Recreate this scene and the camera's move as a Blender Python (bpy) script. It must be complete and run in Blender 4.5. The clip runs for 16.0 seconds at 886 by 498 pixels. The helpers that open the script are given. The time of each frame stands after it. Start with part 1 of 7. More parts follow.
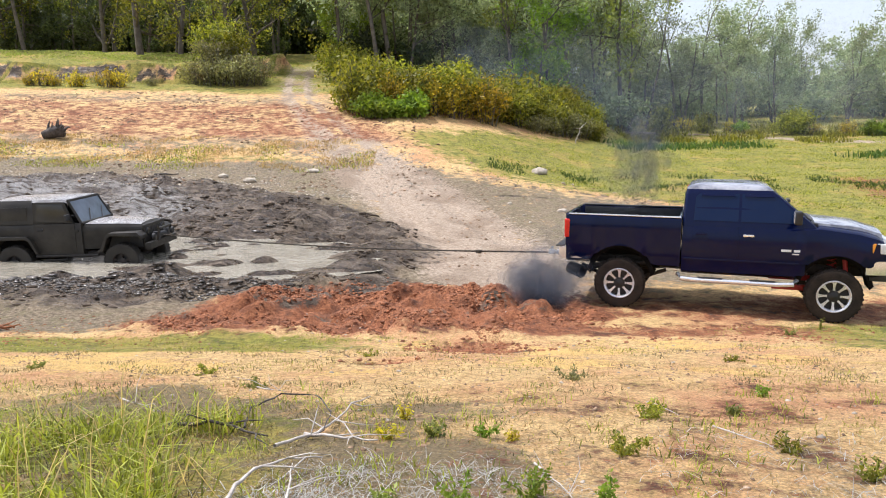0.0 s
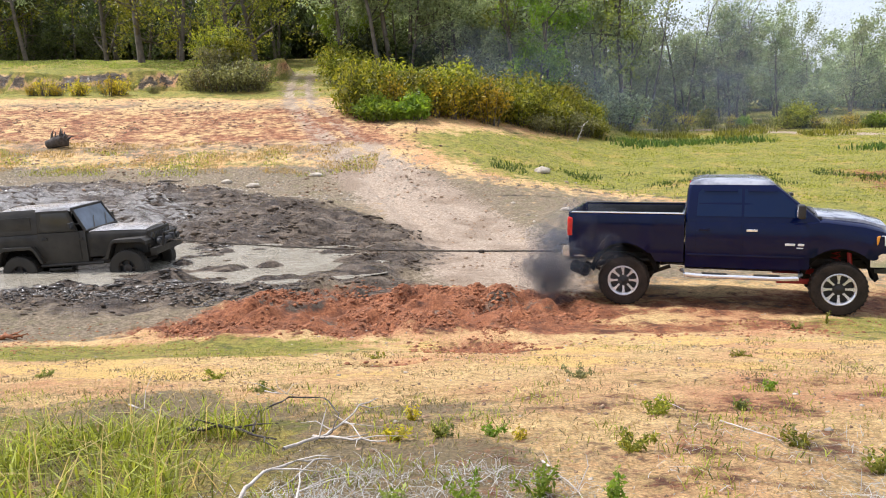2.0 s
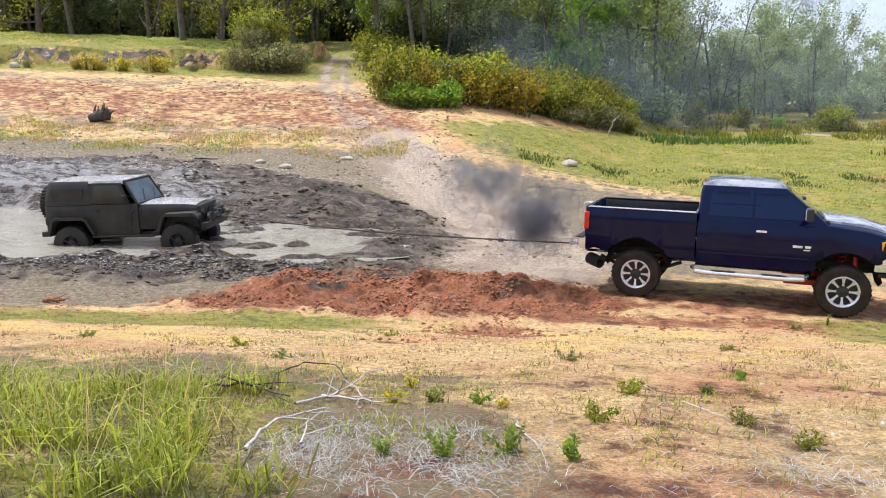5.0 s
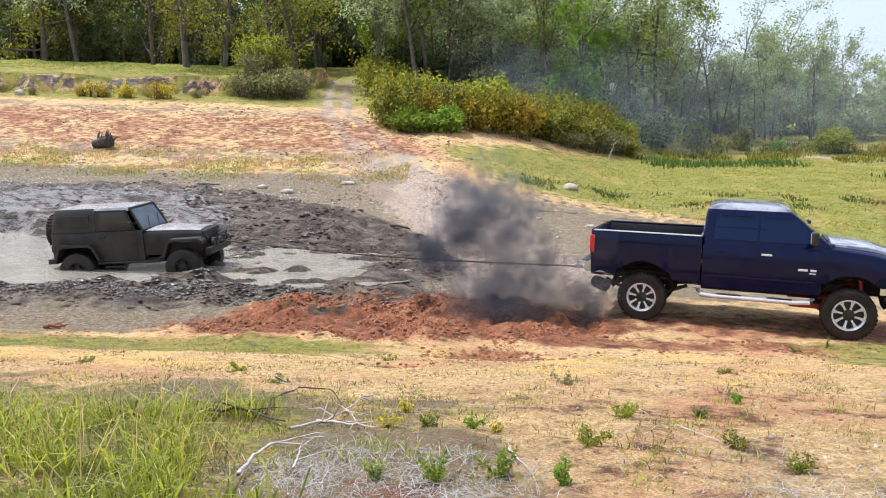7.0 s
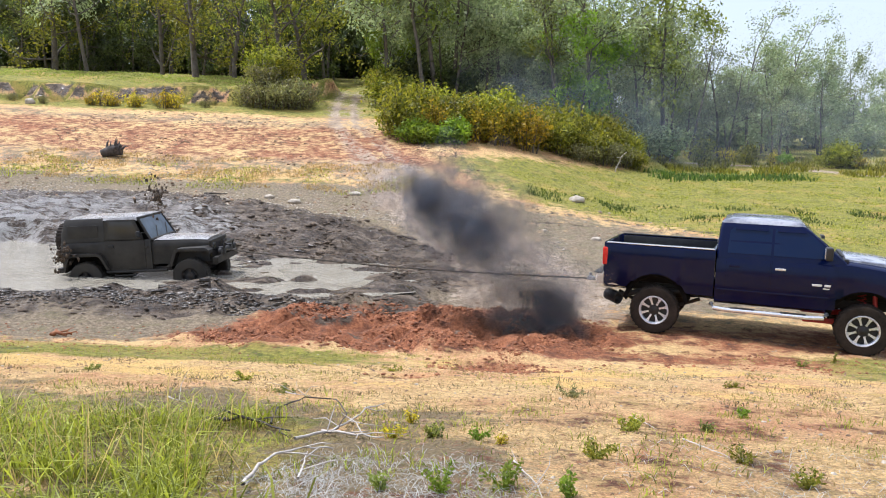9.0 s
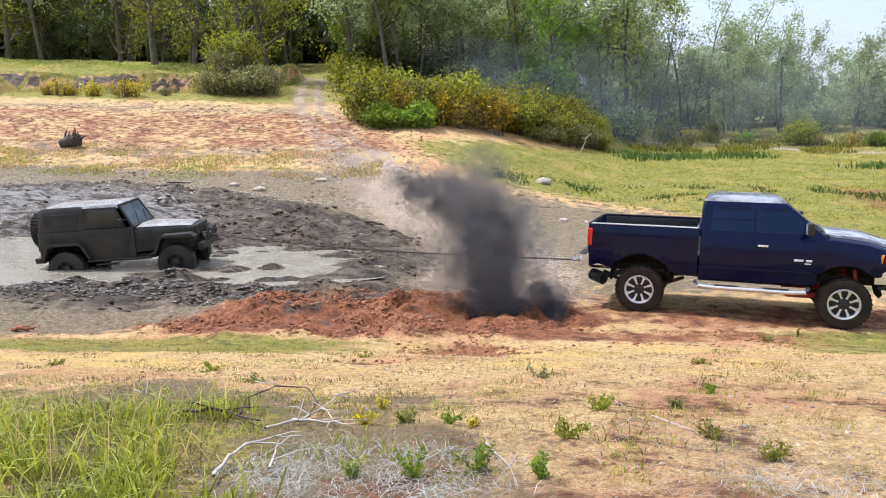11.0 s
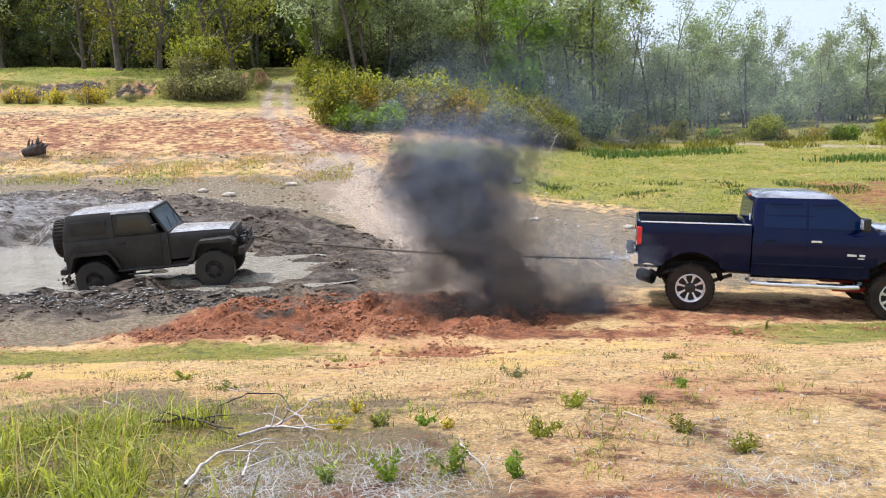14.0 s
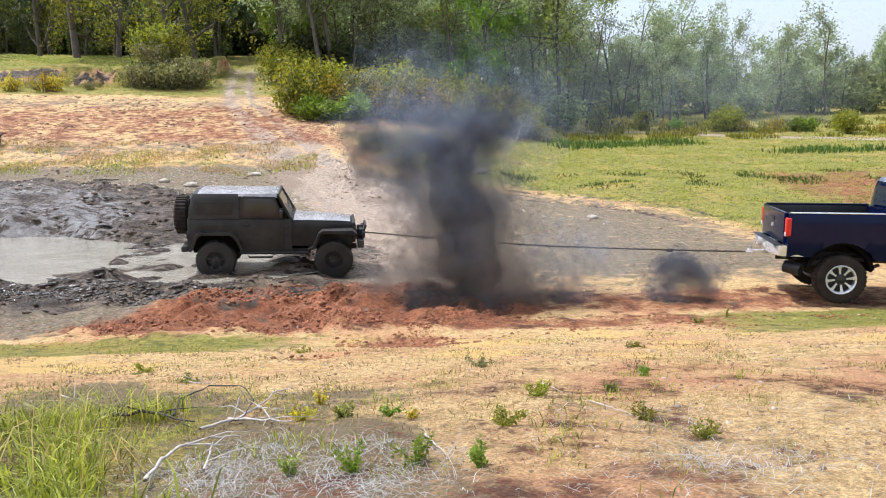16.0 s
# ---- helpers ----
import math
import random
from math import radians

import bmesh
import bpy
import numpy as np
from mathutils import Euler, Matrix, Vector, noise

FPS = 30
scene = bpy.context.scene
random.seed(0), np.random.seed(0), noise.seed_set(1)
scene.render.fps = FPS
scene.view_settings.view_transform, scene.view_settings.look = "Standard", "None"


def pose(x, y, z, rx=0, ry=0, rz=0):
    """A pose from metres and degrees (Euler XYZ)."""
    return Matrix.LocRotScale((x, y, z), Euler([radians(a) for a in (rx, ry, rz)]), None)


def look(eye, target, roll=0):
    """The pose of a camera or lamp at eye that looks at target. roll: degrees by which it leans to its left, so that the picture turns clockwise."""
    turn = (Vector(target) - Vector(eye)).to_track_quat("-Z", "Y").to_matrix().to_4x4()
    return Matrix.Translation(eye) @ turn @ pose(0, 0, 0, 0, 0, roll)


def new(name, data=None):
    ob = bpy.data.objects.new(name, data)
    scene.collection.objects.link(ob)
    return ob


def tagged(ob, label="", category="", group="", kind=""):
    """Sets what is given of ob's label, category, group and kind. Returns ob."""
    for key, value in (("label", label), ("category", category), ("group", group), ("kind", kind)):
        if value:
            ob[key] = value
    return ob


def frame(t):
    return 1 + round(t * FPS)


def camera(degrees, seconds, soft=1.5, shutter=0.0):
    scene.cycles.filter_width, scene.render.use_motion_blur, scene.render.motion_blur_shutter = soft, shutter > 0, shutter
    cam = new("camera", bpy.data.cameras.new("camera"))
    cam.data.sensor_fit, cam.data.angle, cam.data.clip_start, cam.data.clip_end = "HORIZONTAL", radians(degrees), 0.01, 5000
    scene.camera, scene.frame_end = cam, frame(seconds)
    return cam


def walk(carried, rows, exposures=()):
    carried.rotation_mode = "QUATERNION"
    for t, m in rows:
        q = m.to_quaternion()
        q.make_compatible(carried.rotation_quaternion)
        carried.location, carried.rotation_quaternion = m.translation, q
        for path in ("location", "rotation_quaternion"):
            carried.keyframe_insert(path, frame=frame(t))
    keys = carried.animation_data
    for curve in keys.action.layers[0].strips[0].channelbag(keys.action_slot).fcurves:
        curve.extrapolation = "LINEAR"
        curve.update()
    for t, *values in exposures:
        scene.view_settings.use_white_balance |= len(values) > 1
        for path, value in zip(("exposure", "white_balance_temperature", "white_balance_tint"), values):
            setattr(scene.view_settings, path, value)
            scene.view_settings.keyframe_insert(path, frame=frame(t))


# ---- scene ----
cam = camera(58.7, 16.0, soft=1.0)
METRES, EYE, TILT, LEAN, TURN = 0.95, 3.34, -8.8, 0.0, 0.0
ROWS = [
    (0.0, 0.0, 0.0, 0.0, -0.0, -0.17, 0.11),
    (0.5, -0.0016, -0.001, 0.0036, 0.61, 0.05, 0.18),
    (1.0, 0.0026, -0.0043, 0.0058, 0.62, 0.49, 0.26),
    (1.5, 0.0052, -0.0051, 0.0048, 0.64, 0.56, 0.39),
    (2.0, 0.0037, -0.0178, -0.0034, 0.33, -0.08, 1.3),
    (2.5, 0.0421, -0.1076, 0.0146, 1.07, 1.18, 1.38),
    (3.0, 0.158, -0.2916, -0.0172, 3.21, 0.16, -0.62),
    (5.5, 0.247, -0.7278, 0.0231, 2.39, -1.06, -1.4),
    (6.0, 0.2798, -0.7396, 0.0247, 2.0, -0.22, -0.61),
    (6.5, 0.2876, -0.7473, 0.0249, 2.42, 0.11, -0.89),
    (7.0, 0.2971, -0.7554, 0.0217, 2.69, 0.67, -1.06),
    (7.5, 0.2883, -0.7653, 0.0203, 2.08, 1.29, -0.84),
    (8.0, 0.2927, -0.7669, 0.02, 1.96, 1.47, -1.01),
    (8.5, 0.2856, -0.7679, 0.0174, 2.83, 1.25, -1.39),
    (9.0, 0.2911, -0.7639, 0.0193, 3.11, 1.48, -1.58),
    (11.5, 0.2981, -0.7309, 0.0191, 0.58, 0.24, -0.04),
    (12.0, 0.3017, -0.7322, 0.0207, 0.85, 0.42, -0.07),
    (12.5, 0.3057, -0.7311, 0.0227, 0.31, 0.55, 0.32),
    (13.0, 0.3091, -0.7272, 0.0213, -0.07, 0.38, 0.52),
    (13.5, 0.3092, -0.7312, 0.0207, -1.02, 0.66, 0.93),
    (14.0, 0.3159, -0.7346, 0.0234, -1.12, 0.45, 1.17),
    (14.5, 0.3215, -0.7301, 0.021, -1.43, 0.0, 1.14),
    (15.0, 0.3266, -0.7246, 0.0216, -2.21, -0.06, 1.25),
    (15.5, 0.3271, -0.7202, 0.0238, -2.97, -0.01, 1.48),
    (16.0, 0.3289, -0.7164, 0.0205, -3.6, -0.3, 1.32),
]
walk(cam, [(t, pose(0, 0, EYE, TILT, LEAN, TURN) @ pose(METRES * x, METRES * y, METRES * z, 90 + pitch, roll, yaw)) for t, x, y, z, yaw, pitch, roll in ROWS],
     exposures=[(0.0, 0.42, 6050, 14), (3.0, 0.42, 6050, 14), (5.5, 0.42, 5760, 13), (16.0, 0.42, 5760, 13)])

# world and sun: high sun, slightly behind the vehicles
SUN_EL, SUN_AZ = 63.0, 292.0     # azimuth in degrees, clockwise from +y
world = bpy.data.worlds.new("world")
scene.world = world
world.use_nodes = True
wn = world.node_tree
sky = wn.nodes.new("ShaderNodeTexSky")
sky.sky_type = 'NISHITA'
sky.sun_disc = False
sky.sun_elevation = radians(SUN_EL)
sky.sun_rotation = radians(SUN_AZ)
sky.dust_density = 3.5
haze = wn.nodes.new("ShaderNodeMix")      # thin white haze over the whole sky
haze.data_type = 'RGBA'
haze.inputs[0].default_value = 0.42
haze.inputs[7].default_value = (6.8, 6.9, 7.0, 1)
wn.links.new(sky.outputs[0], haze.inputs[6])
wn.links.new(haze.outputs[2], wn.nodes["Background"].inputs[0])
wn.nodes["Background"].inputs[1].default_value = 0.15
sun_data = bpy.data.lights.new("sun", 'SUN')
sun_data.energy, sun_data.angle, sun_data.color = 3.7, radians(0.6), (1.0, 0.965, 0.91)
sun = new("sun", sun_data)
_d = Vector((math.sin(radians(SUN_AZ)) * math.cos(radians(SUN_EL)), math.cos(radians(SUN_AZ)) * math.cos(radians(SUN_EL)), math.sin(radians(SUN_EL))))
sun.matrix_world = look(_d * 60, (0, 0, 0))
scene.cycles.transparent_max_bounces = 96

# the lie of the land: a bank under the camera, a flat with a mud pit, a rising hillside behind
BANK = ((-40, 0, 2.5, 4.0, 6.4, 9.0, 11.0, 13.0, 400), (2.1, 1.84, 1.74, 1.55, 1.15, 0.62, 0.22, 0, 0))
HILL_LEFT = ((0, 19, 23, 26, 30, 34, 40, 46, 50, 58, 66, 80, 140, 400), (0, 0, 0.1, 0.35, 0.9, 1.7, 3.1, 4.4, 5.2, 6.7, 8.0, 10.0, 17, 22))
HILL_RIGHT = ((0, 18, 28, 36, 46, 55, 65, 80, 140, 400), (0, 0, 0.2, 0.8, 1.7, 2.4, 3.2, 4.5, 8, 12))


def smooth(a, b, v):
    t = np.clip((v - a) / (b - a), 0, 1)
    return t * t * (3 - 2 * t)


def wave(x, y, size, seed):
    """Smooth pseudo-noise about -1 to 1 with features of the given size."""
    rng = np.random.RandomState(seed)
    total = 0
    for k in range(7):
        a, ph, f = rng.uniform(0, 6.283), rng.uniform(0, 6.283), rng.uniform(0.6, 1.7) / size * 2.2
        total = total + np.sin((x * np.cos(a) + y * np.sin(a)) * f + ph + 1.3 * np.sin((x * np.sin(a) - y * np.cos(a)) * f * 0.7 + ph * 2))
    return total / 3.2


def land(x, y):
    """Height of the ground without its small relief."""
    x, y = np.asarray(x, float), np.asarray(y, float)
    far = np.hypot(x, np.maximum(y, 0)) * 0.35 + np.maximum(y, 0) * 0.65
    u = x / np.maximum(y, 4.0)
    w = smooth(-0.06, 0.26, u + 0.02 * np.sin(y * 0.2))
    z = np.interp(y, *BANK) + np.interp(far, *HILL_LEFT) * (1 - w) + np.interp(far, *HILL_RIGHT) * w
    return z

# ---- materials ----
def mat(name):
    m = bpy.data.materials.new(name)
    m.use_nodes = True
    return m, m.node_tree, m.node_tree.nodes["Principled BSDF"]


def node(nt, kind, **vals):
    n = nt.nodes.new("ShaderNode" + kind)
    for k, v in vals.items():
        n.inputs[k.replace("_", " ")].default_value = v
    return n


def ramp(nt, fac, stops):
    r = nt.nodes.new("ShaderNodeValToRGB")
    while len(r.color_ramp.elements) < len(stops):
        r.color_ramp.elements.new(0.5)
    for e, (p, c) in zip(r.color_ramp.elements, stops):
        e.position, e.color = p, (c, c, c, 1) if not isinstance(c, tuple) else (*c, 1)
    nt.links.new(fac, r.inputs[0])
    return r.outputs[0]


def mixc(nt, fac, a, b, mode='MIX'):
    n = nt.nodes.new("ShaderNodeMix")
    n.data_type, n.blend_type = 'RGBA', mode
    for sock, v in ((n.inputs[0], fac), (n.inputs[6], a), (n.inputs[7], b)):
        if isinstance(v, bpy.types.NodeSocket):
            nt.links.new(v, sock)
        else:
            sock.default_value = (*v, 1) if isinstance(v, tuple) else v
    return n.outputs[2]


def math_node(nt, op, a, b):
    n = nt.nodes.new("ShaderNodeMath")
    n.operation = op
    for sock, v in ((n.inputs[0], a), (n.inputs[1], b)):
        if isinstance(v, bpy.types.NodeSocket):
            nt.links.new(v, sock)
        else:
            sock.default_value = v
    return n.outputs[0]


def noise_tex(nt, scale, detail=6.0, rough=0.6, coords=None):
    n = node(nt, "TexNoise", Scale=scale, Detail=detail, Roughness=rough)
    if coords is None:
        coords = nt.nodes.new("ShaderNodeTexCoord").outputs["Object"]
    nt.links.new(coords, n.inputs["Vector"])
    return n.outputs["Fac"]


def add_bump(nt, bsdf, height, strength, dist):
    b = node(nt, "Bump", Strength=strength, Distance=dist)
    nt.links.new(height, b.inputs["Height"])
    nt.links.new(b.outputs[0], bsdf.inputs["Normal"])


def surface(name, col, col2, scale=6.0, rough=0.8, rough2=None, metal=0.0, bump=0.3, dist=0.01, coat=0.0, island=0.0, gloss=0.5):
    """A two-colour noise surface with fine grain, relief and uneven gloss."""
    m, nt, b = mat(name)
    co = nt.nodes.new("ShaderNodeTexCoord").outputs["Object"]
    big, fine = noise_tex(nt, scale, 5, 0.6, co), noise_tex(nt, scale * 9, 4, 0.7, co)
    f = math_node(nt, 'ADD', math_node(nt, 'MULTIPLY', big, 0.65), math_node(nt, 'MULTIPLY', fine, 0.35))
    c = mixc(nt, ramp(nt, f, ((0.36, 0.0), (0.64, 1.0))), col, col2)
    if island:
        g = nt.nodes.new("ShaderNodeNewGeometry").outputs["Random Per Island"]
        c = mixc(nt, island, c, mixc(nt, 1.0, c, ramp(nt, g, ((0.0, 0.35), (1.0, 1.6))), 'MULTIPLY'))
    nt.links.new(c, b.inputs["Base Color"])
    nt.links.new(ramp(nt, fine, ((0.3, rough), (0.7, rough if rough2 is None else rough2))), b.inputs["Roughness"])
    b.inputs["Metallic"].default_value = metal
    b.inputs["Specular IOR Level"].default_value = gloss
    b.inputs["Coat Weight"].default_value = coat
    b.inputs["Coat Roughness"].default_value = 0.04
    if bump:
        add_bump(nt, b, f, bump, dist)
    return m


def leaf_material(name, dark, light, through_col, blotch=0.5):
    """Leaves: colour varies from leaf to leaf and from plant to plant, light passes through."""
    m, nt, b = mat(name)
    g = nt.nodes.new("ShaderNodeNewGeometry").outputs["Random Per Island"]
    o = nt.nodes.new("ShaderNodeObjectInfo").outputs["Random"]
    c = mixc(nt, g, dark, light)
    hue = nt.nodes.new("ShaderNodeHueSaturation")
    nt.links.new(c, hue.inputs["Color"])
    nt.links.new(ramp(nt, o, ((0.0, 0.72), (1.0, 1.25))), hue.inputs["Value"])
    nt.links.new(ramp(nt, o, ((0.0, 0.485), (1.0, 0.515))), hue.inputs["Hue"])
    nt.links.new(hue.outputs[0], b.inputs["Base Color"])
    b.inputs["Roughness"].default_value = 0.55
    tr = node(nt, "BsdfTranslucent")
    nt.links.new(mixc(nt, 1.0, hue.outputs[0], through_col, 'MULTIPLY'), tr.inputs["Color"])
    mx = node(nt, "MixShader", Fac=0.5)
    nt.links.new(b.outputs[0], mx.inputs[1])
    nt.links.new(tr.outputs[0], mx.inputs[2])
    nt.links.new(mx.outputs[0], nt.nodes["Material Output"].inputs["Surface"])
    return m


def ground_material():
    """Soil whose kind follows the zones of the land: dry grass, red clay, pale track, green turf, wet mud."""
    m, nt, b = mat("soil")
    co = nt.nodes.new("ShaderNodeTexCoord").outputs["Object"]

    def zone(name):
        a = nt.nodes.new("ShaderNodeAttribute")
        a.attribute_name = name
        return a.outputs["Fac"]
    n1, n2, n3, n4 = (noise_tex(nt, s, 7, r, co) for s, r in ((0.55, 0.6), (2.6, 0.65), (11, 0.7), (48, 0.7)))
    along = node(nt, "Mapping", Scale=(0.45, 1.5, 1.0), Rotation=(0.0, 0.0, 0.2))
    nt.links.new(co, along.inputs[0])
    streak = noise_tex(nt, 3.2, 7, 0.68, along.outputs[0])

    def broken(z, lo=0.38, hi=0.62):
        v = math_node(nt, 'ADD', z, math_node(nt, 'MULTIPLY', math_node(nt, 'SUBTRACT', n2, 0.5), 1.5))
        v = math_node(nt, 'ADD', v, math_node(nt, 'MULTIPLY', math_node(nt, 'SUBTRACT', n1, 0.5), 0.8))
        v = math_node(nt, 'ADD', v, math_node(nt, 'MULTIPLY', math_node(nt, 'SUBTRACT', n3, 0.5), 1.3))
        return ramp(nt, v, ((lo, 0.0), (hi, 1.0)))
    dry = mixc(nt, ramp(nt, n3, ((0.35, 0.0), (0.65, 1.0))), (0.43, 0.255, 0.10), (0.88, 0.62, 0.28))
    dry = mixc(nt, ramp(nt, n1, ((0.45, 0.0), (0.62, 0.75))), dry, mixc(nt, n3, (0.44, 0.19, 0.085), (0.72, 0.38, 0.19)))
    dry = mixc(nt, ramp(nt, n2, ((0.54, 0.0), (0.66, 0.7))), dry, mixc(nt, n4, (0.20, 0.15, 0.035), (0.46, 0.36, 0.10)))
    dry = mixc(nt, broken(zone("gold")), dry, mixc(nt, n3, (0.60, 0.36, 0.105), (0.88, 0.61, 0.22)))
    dry = mixc(nt, broken(zone("matted")), dry, mixc(nt, n3, (0.13, 0.095, 0.045), (0.36, 0.27, 0.14)))
    red = mixc(nt, ramp(nt, n3, ((0.36, 0.0), (0.66, 1.0))), (0.20, 0.064, 0.024), (0.44, 0.175, 0.075))
    red = mixc(nt, ramp(nt, n2, ((0.50, 0.0), (0.66, 0.85))), red, (0.09, 0.036, 0.019))
    pale = mixc(nt, ramp(nt, n3, ((0.36, 0.0), (0.62, 1.0))), (0.29, 0.21, 0.14), (0.54, 0.43, 0.32))
    pale = mixc(nt, ramp(nt, n1, ((0.48, 0.0), (0.62, 0.7))), pale, (0.24, 0.17, 0.11))
    green = mixc(nt, ramp(nt, n3, ((0.36, 0.0), (0.64, 1.0))), (0.13, 0.135, 0.022), (0.38, 0.34, 0.058))
    green = mixc(nt, ramp(nt, n1, ((0.50, 0.0), (0.64, 0.8))), green, mixc(nt, n3, (0.34, 0.23, 0.05), (0.52, 0.37, 0.11)))
    green = mixc(nt, ramp(nt, n2, ((0.52, 0.0), (0.64, 0.8))), green, (0.085, 0.10, 0.018))
    gravel = mixc(nt, ramp(nt, n3, ((0.40, 0.0), (0.60, 1.0))), (0.135, 0.10, 0.06), (0.34, 0.265, 0.17))
    gravel = mixc(nt, ramp(nt, n2, ((0.50, 0.0), (0.66, 0.7))), gravel, (0.20, 0.175, 0.075))
    mud = mixc(nt, ramp(nt, n3, ((0.35, 0.0), (0.65, 1.0))), (0.022, 0.016, 0.011), (0.115, 0.083, 0.056))
    mud = mixc(nt, ramp(nt, streak, ((0.48, 0.0), (0.60, 0.75))), mud, (0.24, 0.185, 0.13))
    c = mixc(nt, broken(zone("green")), dry, green)
    c = mixc(nt, broken(zone("gravel")), c, gravel)
    c = mixc(nt, broken(zone("track")), c, pale)
    c = mixc(nt, broken(zone("red")), c, red)
    wet = broken(zone("mud"), 0.40, 0.62)
    c = mixc(nt, wet, c, mud)
    # wet streaks: real gloss, plus the sky's glare put in as pale colour
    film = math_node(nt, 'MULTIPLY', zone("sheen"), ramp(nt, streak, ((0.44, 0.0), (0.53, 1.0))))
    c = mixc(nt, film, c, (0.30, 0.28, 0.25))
    fine = mixc(nt, 0.55, c, mixc(nt, 1.0, c, ramp(nt, n4, ((0.34, 0.10), (0.66, 1.75))), 'MULTIPLY'))
    nt.links.new(fine, b.inputs["Base Color"])
    dull = ramp(nt, n2, ((0.46, 0.14), (0.56, 0.75)))
    nt.links.new(mixc(nt, film, mixc(nt, wet, (0.93, 0.93, 0.93), dull), (0.14, 0.14, 0.14)), b.inputs["Roughness"])
    gl = mixc(nt, film, mixc(nt, wet, (0.4, 0.4, 0.4), (0.25, 0.25, 0.25)), (1.0, 1.0, 1.0))
    nt.links.new(gl, b.inputs["Specular IOR Level"])
    h = math_node(nt, 'ADD', math_node(nt, 'MULTIPLY', n3, 0.6), math_node(nt, 'MULTIPLY', n4, 0.4))
    add_bump(nt, b, h, 1.0, 0.10)
    return m


M_SOIL = ground_material()


def water_material():
    m, nt, b = mat("muddy water")
    n = noise_tex(nt, 1.3, 5, 0.6)
    nt.links.new(mixc(nt, ramp(nt, n, ((0.35, 0.0), (0.65, 1.0))), (0.27, 0.24, 0.18), (0.36, 0.33, 0.26)), b.inputs["Base Color"])
    b.inputs["Roughness"].default_value = 0.06
    b.inputs["IOR"].default_value = 1.33
    add_bump(nt, b, noise_tex(nt, 7.0, 4, 0.6), 0.9, 0.06)
    return m


M_WATER = water_material()
M_MUD_CLOD = surface("wet mud clods", (0.036, 0.026, 0.018), (0.145, 0.105, 0.070), 7, 0.6, 0.95, bump=0.6, dist=0.03, island=0.6, gloss=0.2)
M_WET_CLOD = surface("glistening mud", (0.030, 0.023, 0.016), (0.16, 0.135, 0.105), 9, 0.08, 0.40, bump=0.6, dist=0.02, island=0.6)
M_RED_CLOD = surface("red clay clods", (0.15, 0.050, 0.020), (0.40, 0.165, 0.072), 6, 0.9, bump=0.7, dist=0.03, island=0.5)
M_CRUMB = surface("dry brown soil crumbs", (0.14, 0.085, 0.05), (0.42, 0.28, 0.17), 8, 0.95, bump=0.5, dist=0.01, island=0.6)
M_STONE = surface("pale stone", (0.27, 0.225, 0.17), (0.54, 0.47, 0.37), 5, 0.85, bump=0.5, dist=0.02, island=0.5)
M_BARK = surface("grey bark", (0.06, 0.048, 0.036), (0.17, 0.145, 0.115), 3, 0.9, bump=0.7, dist=0.03)
M_STICK = surface("weathered branch wood", (0.30, 0.26, 0.22), (0.62, 0.56, 0.49), 14, 0.85, bump=0.5, dist=0.005)
M_DARKWOOD = surface("dark rotten wood", (0.03, 0.024, 0.02), (0.12, 0.10, 0.085), 6, 0.9, bump=0.8, dist=0.03)
M_LEAF = leaf_material("spring leaves", (0.095, 0.125, 0.03), (0.34, 0.37, 0.10), (1.3, 1.35, 0.5))
# pale greyed leaf colour that holds the haze of distance
M_LEAF_HAZED = leaf_material("green leaves with painted haze", (0.19, 0.225, 0.12), (0.46, 0.49, 0.28), (1.1, 1.2, 0.8))
# leaf colour darkened to hold the shade inside the woods
M_LEAF_SHADED = leaf_material("leaves darkened for wood shade", (0.032, 0.044, 0.020), (0.13, 0.15, 0.055), (1.0, 1.1, 0.5))
M_LEAF_OAK = leaf_material("young oak leaves", (0.11, 0.13, 0.022), (0.38, 0.38, 0.07), (1.3, 1.3, 0.4))
M_MEADOW = leaf_material("mown meadow grass", (0.20, 0.26, 0.05), (0.42, 0.48, 0.14), (1.2, 1.2, 0.5))
M_WEED = leaf_material("rank dark weeds", (0.045, 0.085, 0.022), (0.15, 0.22, 0.05), (1.1, 1.2, 0.5))
M_LEAF_BUSH = leaf_material("bush leaves", (0.085, 0.11, 0.016), (0.40, 0.39, 0.055), (1.3, 1.25, 0.4))
M_LEAF_YELLOW = leaf_material("yellow blossom leaves", (0.20, 0.20, 0.03), (0.70, 0.55, 0.05), (1.2, 1.1, 0.4))
M_LEAF_LIME = leaf_material("lime green leaves", (0.13, 0.20, 0.02), (0.30, 0.40, 0.05), (1.2, 1.2, 0.4))
M_LEAF_GREY = leaf_material("dull dry bush leaves", (0.12, 0.12, 0.055), (0.34, 0.32, 0.15), (1.1, 1.1, 0.6))
M_GRASS = leaf_material("meadow grass", (0.10, 0.115, 0.015), (0.50, 0.51, 0.09), (1.2, 1.2, 0.5))
M_FIELD = leaf_material("field grass", (0.10, 0.12, 0.016), (0.43, 0.405, 0.06), (1.2, 1.2, 0.5))
M_GRASS_DRY = leaf_material("dry yellow grass", (0.34, 0.24, 0.08), (0.66, 0.51, 0.24), (1.1, 1.0, 0.7))
M_MATTED = leaf_material("matted dead grass", (0.10, 0.082, 0.036), (0.38, 0.31, 0.15), (1.0, 1.0, 0.6))
M_STRAW = leaf_material("bleached straw", (0.40, 0.39, 0.36), (0.80, 0.78, 0.74), (1.0, 1.0, 0.9))


